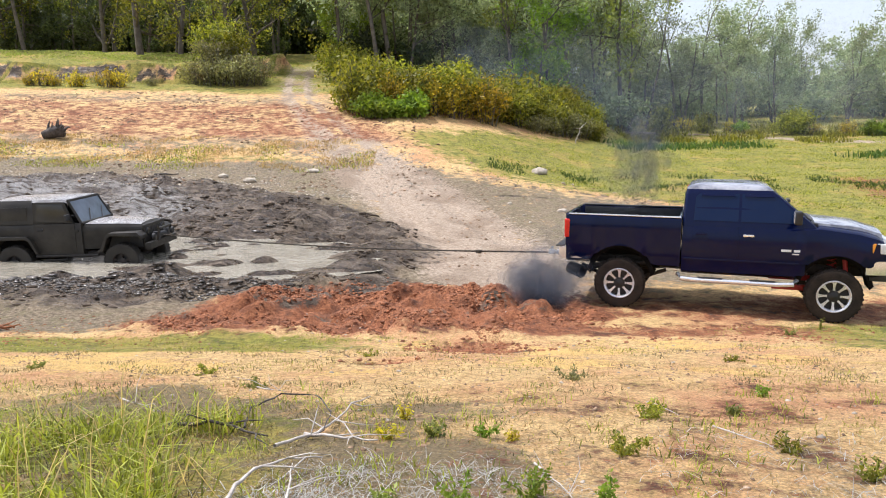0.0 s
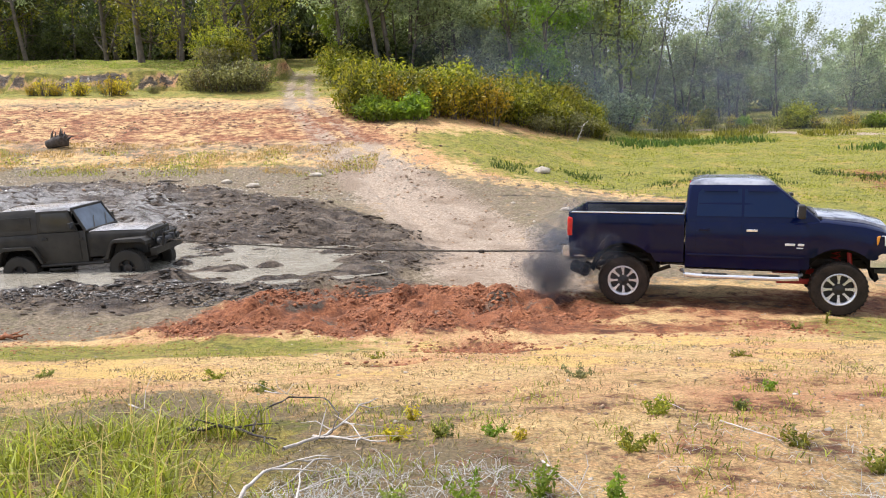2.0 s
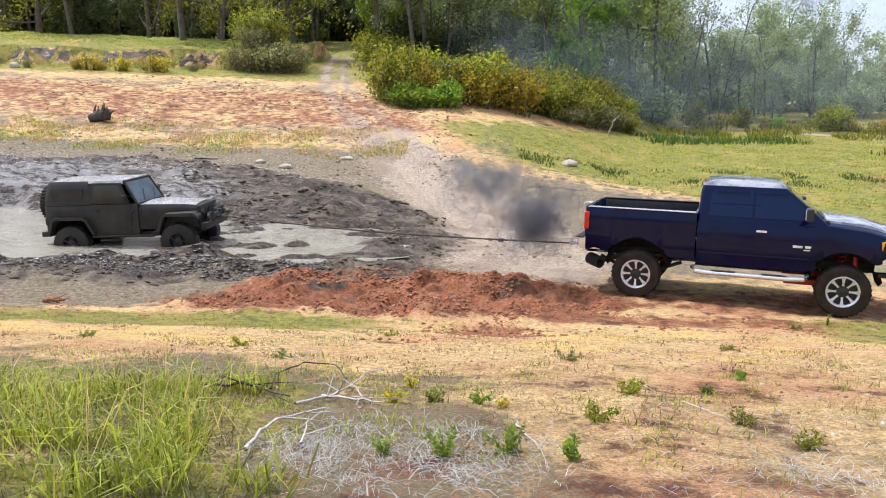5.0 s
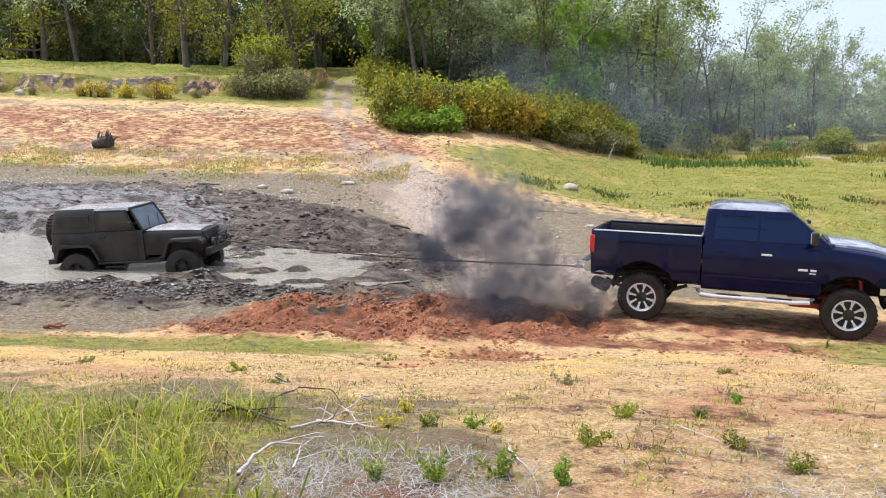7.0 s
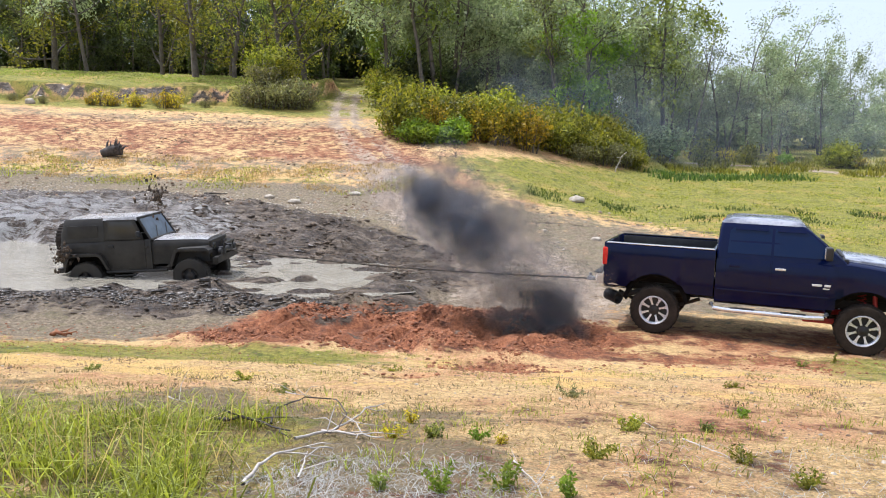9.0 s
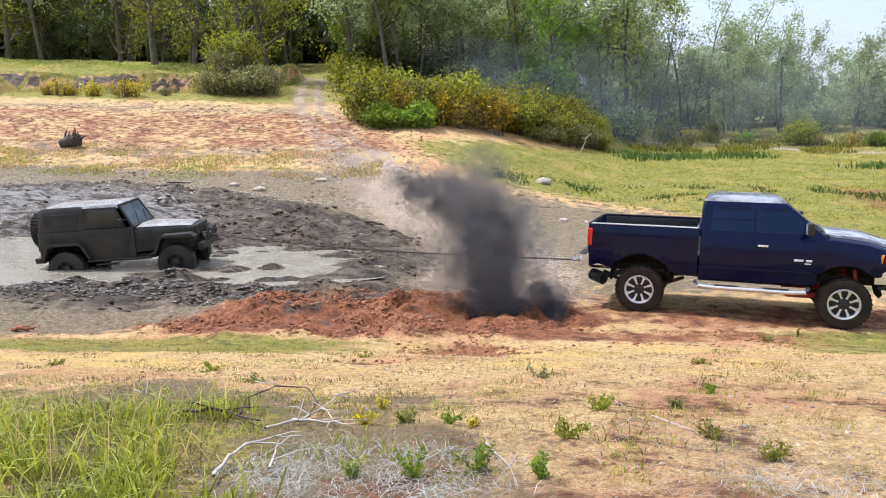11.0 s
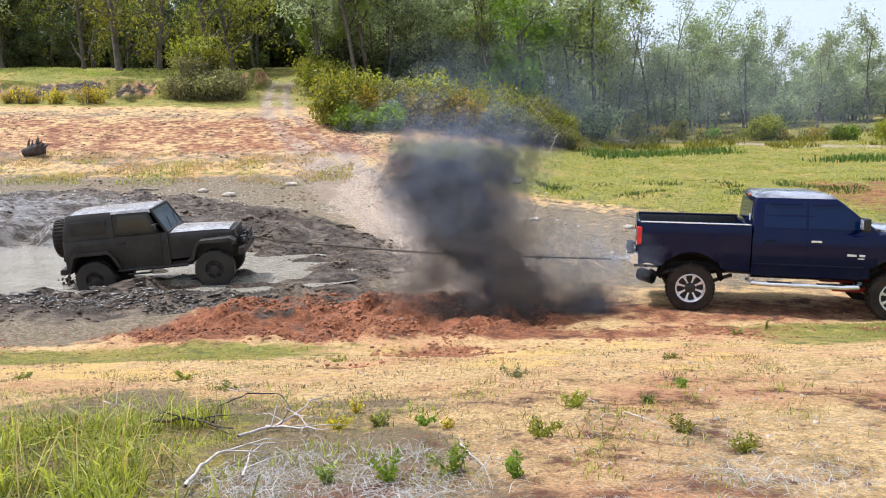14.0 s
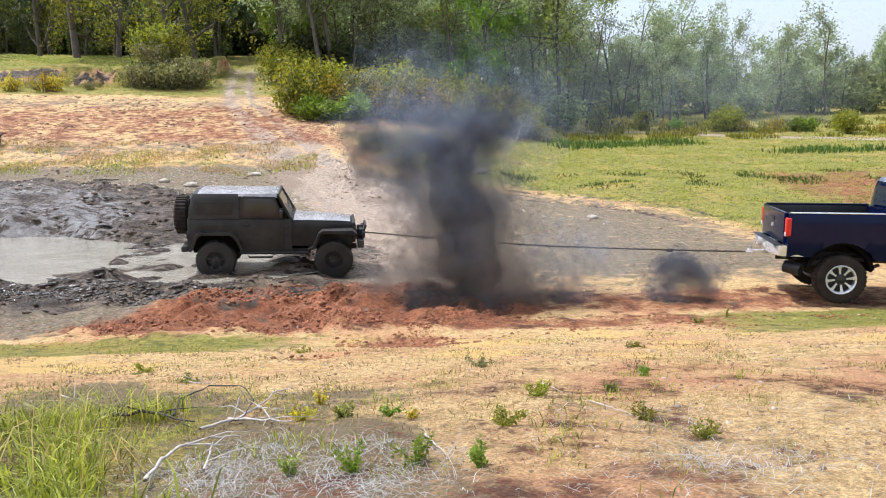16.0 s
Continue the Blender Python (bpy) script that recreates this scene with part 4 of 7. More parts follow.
def make_jeep():
    jeep = thing("off_road_car", Matrix(), "boxy hard-top off-road car coated in dark mud", "off-road car")

    def jarch(x, low):
        for c in (0.0, JB):
            d = abs(x - c)
            if d < 0.52:
                low = max(low, min(JR + math.sqrt(0.52 ** 2 - d * d), 0.90))
        return low
    # tub from tail to cowl, then the tapering nose
    def section(x, low, top, half):
        r = [(half * 0.96, low), (half, low + 0.03), (half, (low + top) / 2), (half, top - 0.04), (half - 0.03, top)]
        return [(x, -y, z) for y, z in r] + [(x, y, z) for y, z in reversed(r)]
    xs = sorted(set([-0.57, -0.54, 0.6, 0.9, 1.2, 1.45, 1.6] + [round(-0.52 + k * 1.04 / 14, 3) for k in range(15)]))
    part("body", loft([section(x, jarch(x, 0.50), 1.22, 0.76 if x > -0.55 else 0.74) for x in xs]), M_MUDDY, jeep)
    nl = []
    for x, h, t in ((1.60, 0.70, 1.19), (1.7, 0.68, 1.20), (2.1, 0.62, 1.185), (2.6, 0.55, 1.165), (2.86, 0.52, 1.14), (2.92, 0.50, 1.09)):
        nl.append([(x, -h, 0.62), (x, -h, 1.0), (x, -h, t - 0.09), (x, -h + 0.05, t - 0.02), (x, -h * 0.5, t + 0.01), (x, 0, t + 0.02), (x, h * 0.5, t + 0.01), (x, h - 0.05, t - 0.02), (x, h, t - 0.09), (x, h, 1.0), (x, h, 0.62)])
    hood = part("hood", loft(nl), M_MUDDY, jeep)
    # thin skin that carries the hood's sky sheen in its pale colour
    part("hood_sheen", loft([[(x, -h + 0.045, t - 0.012), (x, -h * 0.5, t + 0.016), (x, 0, t + 0.026), (x, h * 0.5, t + 0.016), (x, h - 0.045, t - 0.012)] for x, h, t in ((1.61, 0.70, 1.19), (1.7, 0.68, 1.20), (2.1, 0.62, 1.185), (2.6, 0.55, 1.165), (2.86, 0.52, 1.14))], cap=False, closed=False), M_MUDDY_SHEEN, hood, "mud on the hood, the sky sheen painted pale")
    grille = part("grille", box(2.90, 2.97, -0.54, 0.54, 0.72, 1.12, 0.03, 3), M_MUDDY, jeep)
    for k in range(7):
        y = -0.27 + k * 0.09
        part("grille_slot", box(2.966, 2.978, y - 0.028, y + 0.028, 0.80, 1.04, 0.008), M_BLACK, grille)
    for s in (-1, 1):
        head = part("headlight", lathe([(0.004, 0.0), (0.075, 0.015), (0.09, 0.0), (0.09, -0.03), (0.004, -0.03)], 20), M_MUDDY_GLASS, grille)
        head.matrix_basis = pose(2.975, s * 0.40, 0.96, 0, 0, -90)
        # flat flares over the wheels
        fl = [(1.93, 0.55), (2.05, 0.62), (2.17, 0.90), (2.26, 0.97), (2.90, 0.975), (3.00, 0.90), (3.01, 0.82), (2.97, 0.82), (2.93, 0.88), (2.28, 0.90), (2.22, 0.86), (2.10, 0.55)]
        part("front_fender", prism([(x, z + 0.02) for x, z in fl], s * 0.52, s * 0.86, 0.012), M_MUDDY, jeep)
        part("wheel_liner", box(-0.5, 0.55, s * 0.48, s * 0.56, 0.45, 1.0, 0.01), M_SHADE, jeep)
        part("inner_wing", box(2.0, 2.9, s * 0.50, s * 0.55, 0.62, 1.0, 0.01), M_BLACK, jeep)
        fl = [(-0.52, 0.55), (-0.42, 0.88), (-0.33, 0.95), (0.36, 0.95), (0.44, 0.88), (0.60, 0.55), (0.54, 0.55), (0.39, 0.84), (0.32, 0.88), (-0.29, 0.88), (-0.36, 0.84), (-0.46, 0.55)]
        part("rear_flare", prism(fl, s * 0.74, s * 0.875, 0.012), M_MUDDY, jeep)
        door = part("door", prism([(0.56, 0.60), (1.45, 0.56), (1.46, 1.21), (0.50, 1.22), (0.50, 0.80)], s * 0.755, s * 0.772, 0.006), M_MUDDY, jeep)
        part("door_handle", box(0.58, 0.72, s * 0.77, s * 0.80, 1.06, 1.12, 0.01), M_BLACK, door)
        part("hinge", box(1.46, 1.54, s * 0.765, s * 0.785, 1.02, 1.08, 0.005), M_MUDDY, door)
        frame = part("window_frame", prism([(0.50, 1.225), (1.44, 1.225), (1.26, 1.70), (0.60, 1.71), (0.52, 1.66)], s * 0.715, s * 0.750, 0.008), M_MUDDY, door)
        part("window", prism([(0.58, 1.27), (1.36, 1.27), (1.21, 1.655), (0.63, 1.655)], s * 0.745, s * 0.755, 0.003), M_MUDDY_GLASS, door, "side window filmed with mud")
        part("side_window", prism([(-0.38, 1.30), (0.36, 1.30), (0.36, 1.60), (-0.36, 1.60)], s * 0.735, s * 0.748, 0.006), M_MUDDY, jeep, "rear side window hidden under mud")
        step = part("side_step", tube([(0.62, s * 0.74, 0.50), (0.70, s * 0.80, 0.40), (1.18, s * 0.80, 0.40), (1.26, s * 0.74, 0.50)], 0.022, 8), M_MUDDY, jeep)
        part("rocker_bar", tube([(0.5, s * 0.77, 0.49), (1.95, s * 0.77, 0.49)], 0.035, 8), M_MUDDY, jeep)
        mir = part("mirror", box(1.36, 1.42, s * 0.83, s * 1.00, 1.30, 1.44, 0.02), M_BLACK, jeep)
        part("mirror_arm", tube([(1.42, s * 0.74, 1.24), (1.40, s * 0.88, 1.33)], 0.014, 6), M_BLACK, mir)
        part("tail_light", box(-0.60, -0.56, s * 0.62, s * 0.74, 0.78, 0.94, 0.01), M_MUDDY, jeep)
        part("shock_absorber", tube([(JB - 0.18, s * 0.52, 0.42), (JB - 0.2, s * 0.5, 0.9)], 0.03), M_STEEL, jeep)
        part("frame_rail", box(-0.5, 3.0, s * 0.36 - 0.04, s * 0.36 + 0.04, 0.50, 0.62, 0.01), M_STEEL, jeep)
    # hard top: sides lean in, roof slightly crowned
    top = []
    for x, e in ((-0.56, 0.06), (-0.53, 0.02), (-0.40, 0.0), (0.2, 0.0), (0.50, 0.0)):
        sl = -0.06 if x < -0.5 else 0
        top.append([(x, -0.755 + e * 0.3, 1.215), (x - sl * 0.5, -0.735 + e * 0.3, 1.45), (x - sl, -0.70 + e, 1.68 - e), (x - sl, -0.66 + e, 1.745 - e), (x - sl, -0.3, 1.775 - e), (x - sl, 0.3, 1.775 - e), (x - sl, 0.66 - e, 1.745 - e), (x - sl, 0.70 - e, 1.68 - e), (x - sl * 0.5, 0.735 - e * 0.3, 1.45), (x, 0.755 - e * 0.3, 1.215)])
    part("hard_top", loft(top), M_MUDDY, jeep)
    # same pale skin over the crown of the hard top
    tl = [[(x, -0.655 + e, 1.751 - e * 0.5), (x, -0.3, 1.781 - e * 0.5), (x, 0.3, 1.781 - e * 0.5), (x, 0.655 - e, 1.751 - e * 0.5)] for x, e in ((-0.42, 0.02), (-0.3, 0.0), (0.49, 0.0))]
    part("roof_sheen", loft(tl, cap=False, closed=False), M_MUDDY_SHEEN, jeep, "mud on the hard top, the sky sheen painted pale")
    rl = []
    for x, e in ((0.49, 0), (0.9, 0), (1.24, 0), (1.30, 0.035)):
        rl.append([(x, -0.70, 1.70 - e), (x, -0.67, 1.75 - e), (x, -0.3, 1.78 - e), (x, 0.3, 1.78 - e), (x, 0.67, 1.75 - e), (x, 0.70, 1.70 - e), (x, 0.6, 1.66), (x, -0.6, 1.66)])
    part("roof", loft(rl), M_MUDDY_SHEEN, jeep, "muddy roof panel, the sky sheen painted pale")
    ws = part("windscreen_frame", join(*[tube(p, 0.032, 8) for p in ([(1.60, -0.71, 1.20), (1.31, -0.66, 1.72)], [(1.60, 0.71, 1.20), (1.31, 0.66, 1.72)], [(1.31, -0.66, 1.72), (1.31, 0.66, 1.72)], [(1.60, -0.71, 1.21), (1.60, 0.71, 1.21)])]), M_MUDDY, jeep)
    pane([(1.595, -0.69, 1.215), (1.595, 0.69, 1.215), (1.32, 0.64, 1.71), (1.32, -0.64, 1.71)], (-0.008, 0, -0.004), "windscreen", M_WINDSCREEN, ws, "streaky windscreen with the reflected sky painted into its colour")
    for y in (-0.3, 0.25):
        part("wiper", tube([(1.60, y, 1.23), (1.47, y + 0.25, 1.48)], 0.01, 5), M_BLACK, ws)
    part("rear_window", box(-0.575, -0.56, -0.5, 0.5, 1.3, 1.6, 0.005), M_MUDDY, jeep)
    # spare wheel on the tail
    spare = part("spare_wheel", lathe([(0.14, -0.12), (0.24, -0.14), (0.36, -0.14), (0.40, -0.10), (0.41, 0), (0.40, 0.10), (0.36, 0.14), (0.24, 0.14), (0.14, 0.12)], 40), M_RUBBER, jeep)
    spare.matrix_basis = pose(-0.79, 0.05, 1.18, 0, 0, 90)
    for k in range(30):
        b = box(-0.02, 0.02, -0.115, 0.115, 0.40, 0.425, 0.004, 1)
        bmesh.ops.transform(b, matrix=Matrix.Rotation(6.28319 * k / 30, 4, 'Y'), verts=b.verts)
        part("tread_block", b, M_RUBBER, spare)
    part("spare_carrier", box(-0.68, -0.56, -0.15, 0.25, 0.95, 1.35, 0.02), M_STEEL, jeep)
    # bumpers and winch
    fb = part("front_bumper", box(3.02, 3.16, -0.72, 0.72, 0.58, 0.74, 0.02), M_MUDDY, jeep)
    part("winch", join(tube([(3.10, -0.22, 0.82), (3.10, 0.22, 0.82)], 0.07, 12), box(3.02, 3.18, -0.32, -0.20, 0.74, 0.92, 0.02), box(3.02, 3.18, 0.20, 0.32, 0.74, 0.92, 0.02)), M_BLACK, fb, "winch with muddy drum")
    part("bull_bar", tube([(3.14, -0.34, 0.72), (3.20, -0.32, 1.0), (3.20, 0.32, 1.0), (3.14, 0.34, 0.72)], 0.03, 8), M_MUDDY, fb)
    for s in (-1, 1):
        fog = part("fog_light", lathe([(0.005, 0.03), (0.07, 0.02), (0.085, -0.03), (0.005, -0.05)], 18), M_BLACK, fb)
        fog.matrix_basis = pose(3.16, s * 0.5, 0.84, 0, 0, -90)
    part("rear_bumper", box(-0.72, -0.58, -0.74, 0.74, 0.50, 0.62, 0.02), M_MUDDY, jeep)
    for cx in (0.0, JB):
        part("axle", tube([(cx, -0.7, JR), (cx, 0.7, JR)], 0.05, 10), M_STEEL, jeep)
    part("underbody", box(0.5, 2.0, -0.6, 0.6, 0.44, 0.56, 0.03), M_STEEL, jeep)
    # suspension lift
    for o in jeep.children:
        if o.name.split(".")[0] != "axle":
            o.matrix_basis = Matrix.Translation((0, 0, 0.09)) @ o.matrix_basis
    wheels = [make_wheel(jeep, cx, s * 0.72, JR, JR, 0.27, 0.20, s, M_MUDDY, M_STEEL, M_BLACK, 5) for cx in (0.0, JB) for s in (-1, 1)]
    return jeep, wheels


jeep, jeep_wheels = make_jeep()
JS = 1.06       # the lifted car is a little larger than its plan
jeep.scale = (JS, JS, JS)


# ---- tow rope: two lengths that meet in the middle ----
def make_rope(name, length, label, hook):
    rope = thing(name, Matrix(), label, "tow rope")
    n = 24
    for k in range(3):
        part("strand", tube([(length * j / n, 0.010 * math.cos(j * 1.9 + k * 2.094), 0.010 * math.sin(j * 1.9 + k * 2.094) - 0.10 * math.sin(math.pi * 0.5 * j / n)) for j in range(n + 1)], 0.011, 6), M_ROPE, rope)
    hk = part("shackle", tube([(0.07 * math.cos(a) - 0.03, 0.05 * math.sin(a), 0) for a in [k * 0.48 for k in range(14)]], 0.014, 8), M_CHROME if hook else M_STEEL, rope, "steel shackle")
    part("knot", box(length * 0.30, length * 0.30 + 0.12, -0.035, 0.035, -0.09, -0.02, 0.02, 3), M_ROPE, rope)
    return rope


rope_front = make_rope("tow_rope", 4.9, "dark rope stretched from the pickup's hitch", True)
rope_back = make_rope("tow_rope", 4.9, "muddy dark rope tied to the muddy car's bumper", False)


# ---- trees and bushes ----
def leaf_mesh(name, centres, size, material, rng, droop=0.0):
    """One bent leaf-shaped quad round each centre."""
    n = len(centres)
    a = rng.normal(size=(n, 3))
    a[:, 2] -= droop
    a /= np.linalg.norm(a, axis=1)[:, None]
    b = np.cross(a, rng.normal(size=(n, 3)))
    b /= np.linalg.norm(b, axis=1)[:, None] + 1e-9
    s = size * rng.uniform(0.6, 1.35, n)[:, None]
    c = np.asarray(centres)
    v = np.stack([c - a * s, c + b * s * 0.42, c + a * s, c - b * s * 0.42], 1).reshape(-1, 3)
    return fast_mesh(name, v, np.arange(4 * n).reshape(n, 4), material)


def tree_meshes(seed, height, spread, leaves, leaf, material, bare=0.35, crook=0.0, thick=0.16):
    """Trunk with limbs and twigs, and a crown of small leaves in clumps round the twig ends."""
    rng = np.random.RandomState(seed)
    verts, faces, tips = [], [], []

    def grow(p, d, length, r, level):
        pts, radii = [p], [r]
        n = 5 if level == 0 else 4
        for k in range(n):
            d = (d + Vector(rng.normal(size=3)) * (0.06 + crook * 0.3 if level == 0 else 0.22 + crook) + Vector((0, 0, 0.06))).normalized()
            p = p + d * length / n
            pts.append(p)
            radii.append(r * (1 - 0.72 * (k + 1) / n))
        limb(verts, faces, pts, radii, 7 if level == 0 else 4)
        if level >= 2:
            tips.extend(pts[1:])
        if level < 3:
            for k in range((8, 5 if crook > 0.1 else 4, 3)[level]):
                f = rng.uniform(bare if level == 0 else 0.25, 1.0)
                q = pts[int(f * n)].lerp(pts[min(int(f * n) + 1, n)], f * n % 1)
                out = Vector(rng.normal(size=3)).cross(d).normalized()
                nd = (d * rng.uniform(0.3, 0.7) + out * rng.uniform(0.6, 1.0)).normalized()
                grow(q, nd, length * rng.uniform(0.34, 0.55) * (spread if level == 0 else 1), radii[int(f * n)] * 0.5 + 0.006, level + 1)
    grow(Vector((0, 0, -0.25)), Vector((rng.normal() * 0.06, rng.normal() * 0.06, 1)), height * 0.86, thick, 0)
    wood = mesh_from("trunk", verts, faces, M_BARK, True)
    t = np.array([tuple(v) for v in tips])
    pick = t[rng.randint(0, len(t), leaves // 9)]
    c = np.repeat(pick, 9, 0) + rng.normal(size=(len(pick) * 9, 3)) * (0.035 * height * rng.uniform(0.5, 1.3, (len(pick) * 9, 1)))
    return wood, leaf_mesh("crown", c, leaf, material, rng)


def make_tree(name, meshes, m, label, category, group):
    t = thing(name, m, label, category, group)
    for part_name, me in zip(("trunk", "crown"), meshes):
        o = new(part_name, me)
        o.parent = t
    return t


def bush_meshes(seed, w, h, leaves, leaf, material):
    """Many thin stems from the ground with leaves in uneven clumps."""
    rng = np.random.RandomState(seed)
    verts, faces, c = [], [], []
    stems = 16
    for k in range(stems):
        a, lean = rng.uniform(0, 6.283), rng.uniform(0.1, 1.0)
        base = Vector((math.cos(a) * w * 0.22 * lean, math.sin(a) * w * 0.22 * lean, -0.15))
        top = Vector((math.cos(a) * w * 0.5 * lean, math.sin(a) * w * 0.5 * lean, h * rng.uniform(0.6, 1.05) * (1 - 0.35 * lean)))
        mid = base.lerp(top, 0.5) + Vector((0, 0, h * 0.12))
        limb(verts, faces, [base, mid, top], [0.025, 0.016, 0.006], 4)
        n = leaves // stems
        f = rng.uniform(0.08, 1.0, n) ** 0.7
        ax = np.array([tuple(base.lerp(mid, x * 2) if x < 0.5 else mid.lerp(top, x * 2 - 1)) for x in f])
        clump = rng.normal(size=(n // 6 + 1, 3)).repeat(6, 0)[:n] * np.array([w * 0.10, w * 0.10, h * 0.08])
        c.append(ax + clump + rng.normal(size=(n, 3)) * 0.06 * h)
    c = np.concatenate(c)
    c[:, 2] = np.abs(c[:, 2])
    return mesh_from("stem", verts, faces, M_BARK, True), leaf_mesh("foliage", c, leaf, material, rng)


def make_bush(meshes, m, label, group):
    t = thing("bush", m, label, "bush", group)
    for part_name, me in zip(("stem", "foliage"), meshes):
        o = new(part_name, me)
        o.parent = t
    return t


rng = np.random.RandomState(4)
KINDS = [tree_meshes(10, 13, 0.85, 3600, 0.17, M_LEAF, 0.30, thick=0.20), tree_meshes(11, 14, 0.7, 3000, 0.18, M_LEAF, 0.35, thick=0.17),
         tree_meshes(12, 12, 1.0, 3000, 0.16, M_LEAF, 0.22, thick=0.19), tree_meshes(13, 15, 0.6, 1500, 0.16, M_LEAF, 0.4, thick=0.16)]
PALE = [tree_meshes(20, 10, 0.85, 4200, 0.14, M_LEAF_HAZED, 0.12, thick=0.14), tree_meshes(21, 11, 0.75, 3600, 0.14, M_LEAF_HAZED, 0.2, thick=0.13),
        tree_meshes(22, 9, 1.0, 4200, 0.14, M_LEAF_HAZED, 0.08, thick=0.13)]


def stand(meshes, x, y, s, label, group):
    m = Matrix.Translation((x, y, ground_z(x, y) - 0.05)) @ Matrix.Rotation(rng.uniform(0, 6.283), 4, 'Z') @ Matrix.Diagonal((s * rng.uniform(0.9, 1.1), s * rng.uniform(0.9, 1.1), s, 1))
    return make_tree("tree", meshes, m, label, "tree", group)


def in_road(x, y):
    return abs(x - np.interp(y, [48, 55, 66, 90], [-8.6, -9.9, -11.4, -14])) < 2.0


# gnarled oaks that stand along the meadow and the track
OAKS = [tree_meshes(31, 10, 1.25, 3000, 0.15, M_LEAF_OAK, 0.22, crook=0.14, thick=0.30), tree_meshes(32, 11, 1.3, 2200, 0.15, M_LEAF_OAK, 0.18, crook=0.16, thick=0.25),
        tree_meshes(33, 12, 0.8, 2000, 0.15, M_LEAF_HAZED, 0.30, crook=0.03, thick=0.19)]
for x, y, s, kind in ((-32.6, 63.5, 0.95, 2), (-22.4, 60.0, 1.0, 0), (-19.6, 60.5, 0.9, 1), (-16.0, 61.5, 0.95, 1), (-14.6, 63.0, 0.9, 0), (-27.5, 66, 1.0, 1), (-7.1, 58.2, 0.95, 2), (-3.6, 58.6, 1.1, 2), (-2.6, 59.6, 1.0, 2), (-37.5, 67, 1.0, 0), (-8.4, 67, 1.0, 1)):
    stand(OAKS[kind], x, y, s, ("spreading oak with a thick crooked trunk and young leaves", "crooked oak with low dark limbs and sparse leaves", "tall tree with a straight dark trunk and thin foliage")[kind], "oaks along the meadow")
# woods behind the oaks, their shade put into a dark leaf colour
DEEP = [tree_meshes(34, 12, 0.8, 3400, 0.22, M_LEAF_SHADED, 0.05, thick=0.19), tree_meshes(35, 13, 0.7, 3000, 0.20, M_LEAF_SHADED, 0.12, thick=0.17)]
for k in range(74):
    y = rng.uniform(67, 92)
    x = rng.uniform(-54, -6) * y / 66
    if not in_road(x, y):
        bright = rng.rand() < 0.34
        stand(KINDS[rng.randint(0, 4)] if bright else DEEP[rng.randint(0, 2)], x, y, rng.uniform(0.6, 0.85), "leafy deciduous tree with a dark grey trunk in the woods" if bright else "dense tree with the shade of the woods in its leaf colour", "trees of the woods")
# thick woods behind the bushes
for k in range(54):
    y = rng.uniform(55, 84)
    x = rng.uniform(-7, 13) * y / 58 + 0.5
    if not in_road(x, y):
        stand(KINDS[rng.randint(0, 4)] if rng.rand() < 0.35 else PALE[rng.randint(0, 3)], x, y, rng.uniform(0.75, 1.1), "tall deciduous tree with fresh green leaves at the wood's edge", "trees of the woods")
# lower trees beyond the field, haze put into their pale leaf colour
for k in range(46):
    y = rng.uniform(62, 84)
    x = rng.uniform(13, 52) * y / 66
    stand(PALE[rng.randint(0, 3)], x, y, rng.uniform(0.6, 0.86), "tree beyond the grass field, haze in its pale green leaf colour", "trees beyond the field")
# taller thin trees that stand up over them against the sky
THIN = [tree_meshes(36, 14, 0.6, 1500, 0.15, M_LEAF_HAZED, 0.35, crook=0.04, thick=0.17), tree_meshes(37, 13, 0.7, 1100, 0.15, M_LEAF_HAZED, 0.45, crook=0.05, thick=0.15)]
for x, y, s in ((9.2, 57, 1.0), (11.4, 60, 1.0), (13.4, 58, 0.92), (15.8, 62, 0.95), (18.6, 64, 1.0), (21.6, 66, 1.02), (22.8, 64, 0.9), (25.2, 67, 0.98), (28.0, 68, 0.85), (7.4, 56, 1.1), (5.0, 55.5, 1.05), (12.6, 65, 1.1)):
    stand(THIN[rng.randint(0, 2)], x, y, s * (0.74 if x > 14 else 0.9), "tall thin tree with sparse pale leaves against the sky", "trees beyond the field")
# far woods that close the gaps, shade and haze put into leaf colours
far_wood = tree_meshes(30, 12, 1.0, 5200, 0.26, M_LEAF_SHADED, 0.05, thick=0.2)
far_pale = tree_meshes(38, 12, 1.0, 5200, 0.26, M_LEAF_HAZED, 0.05, thick=0.2)
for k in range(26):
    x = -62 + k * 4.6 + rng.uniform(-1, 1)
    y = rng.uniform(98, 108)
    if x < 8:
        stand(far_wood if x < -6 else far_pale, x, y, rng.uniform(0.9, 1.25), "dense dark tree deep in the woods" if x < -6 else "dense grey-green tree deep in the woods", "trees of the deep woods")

# undergrowth whose dark leaf colour includes the wood's shade
UNDER = bush_meshes(46, 2.4, 2.0, 1500, 0.13, M_LEAF_SHADED)
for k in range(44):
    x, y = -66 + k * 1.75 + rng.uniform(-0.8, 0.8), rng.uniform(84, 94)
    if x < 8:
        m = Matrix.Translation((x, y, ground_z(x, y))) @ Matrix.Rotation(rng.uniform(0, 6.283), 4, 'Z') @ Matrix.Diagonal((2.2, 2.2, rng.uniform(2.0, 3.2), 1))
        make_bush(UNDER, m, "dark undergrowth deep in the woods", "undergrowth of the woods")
# undergrowth paled by the same haze in the leaf colour
UNDER_PALE = bush_meshes(47, 2.4, 2.0, 1500, 0.13, M_LEAF_HAZED)
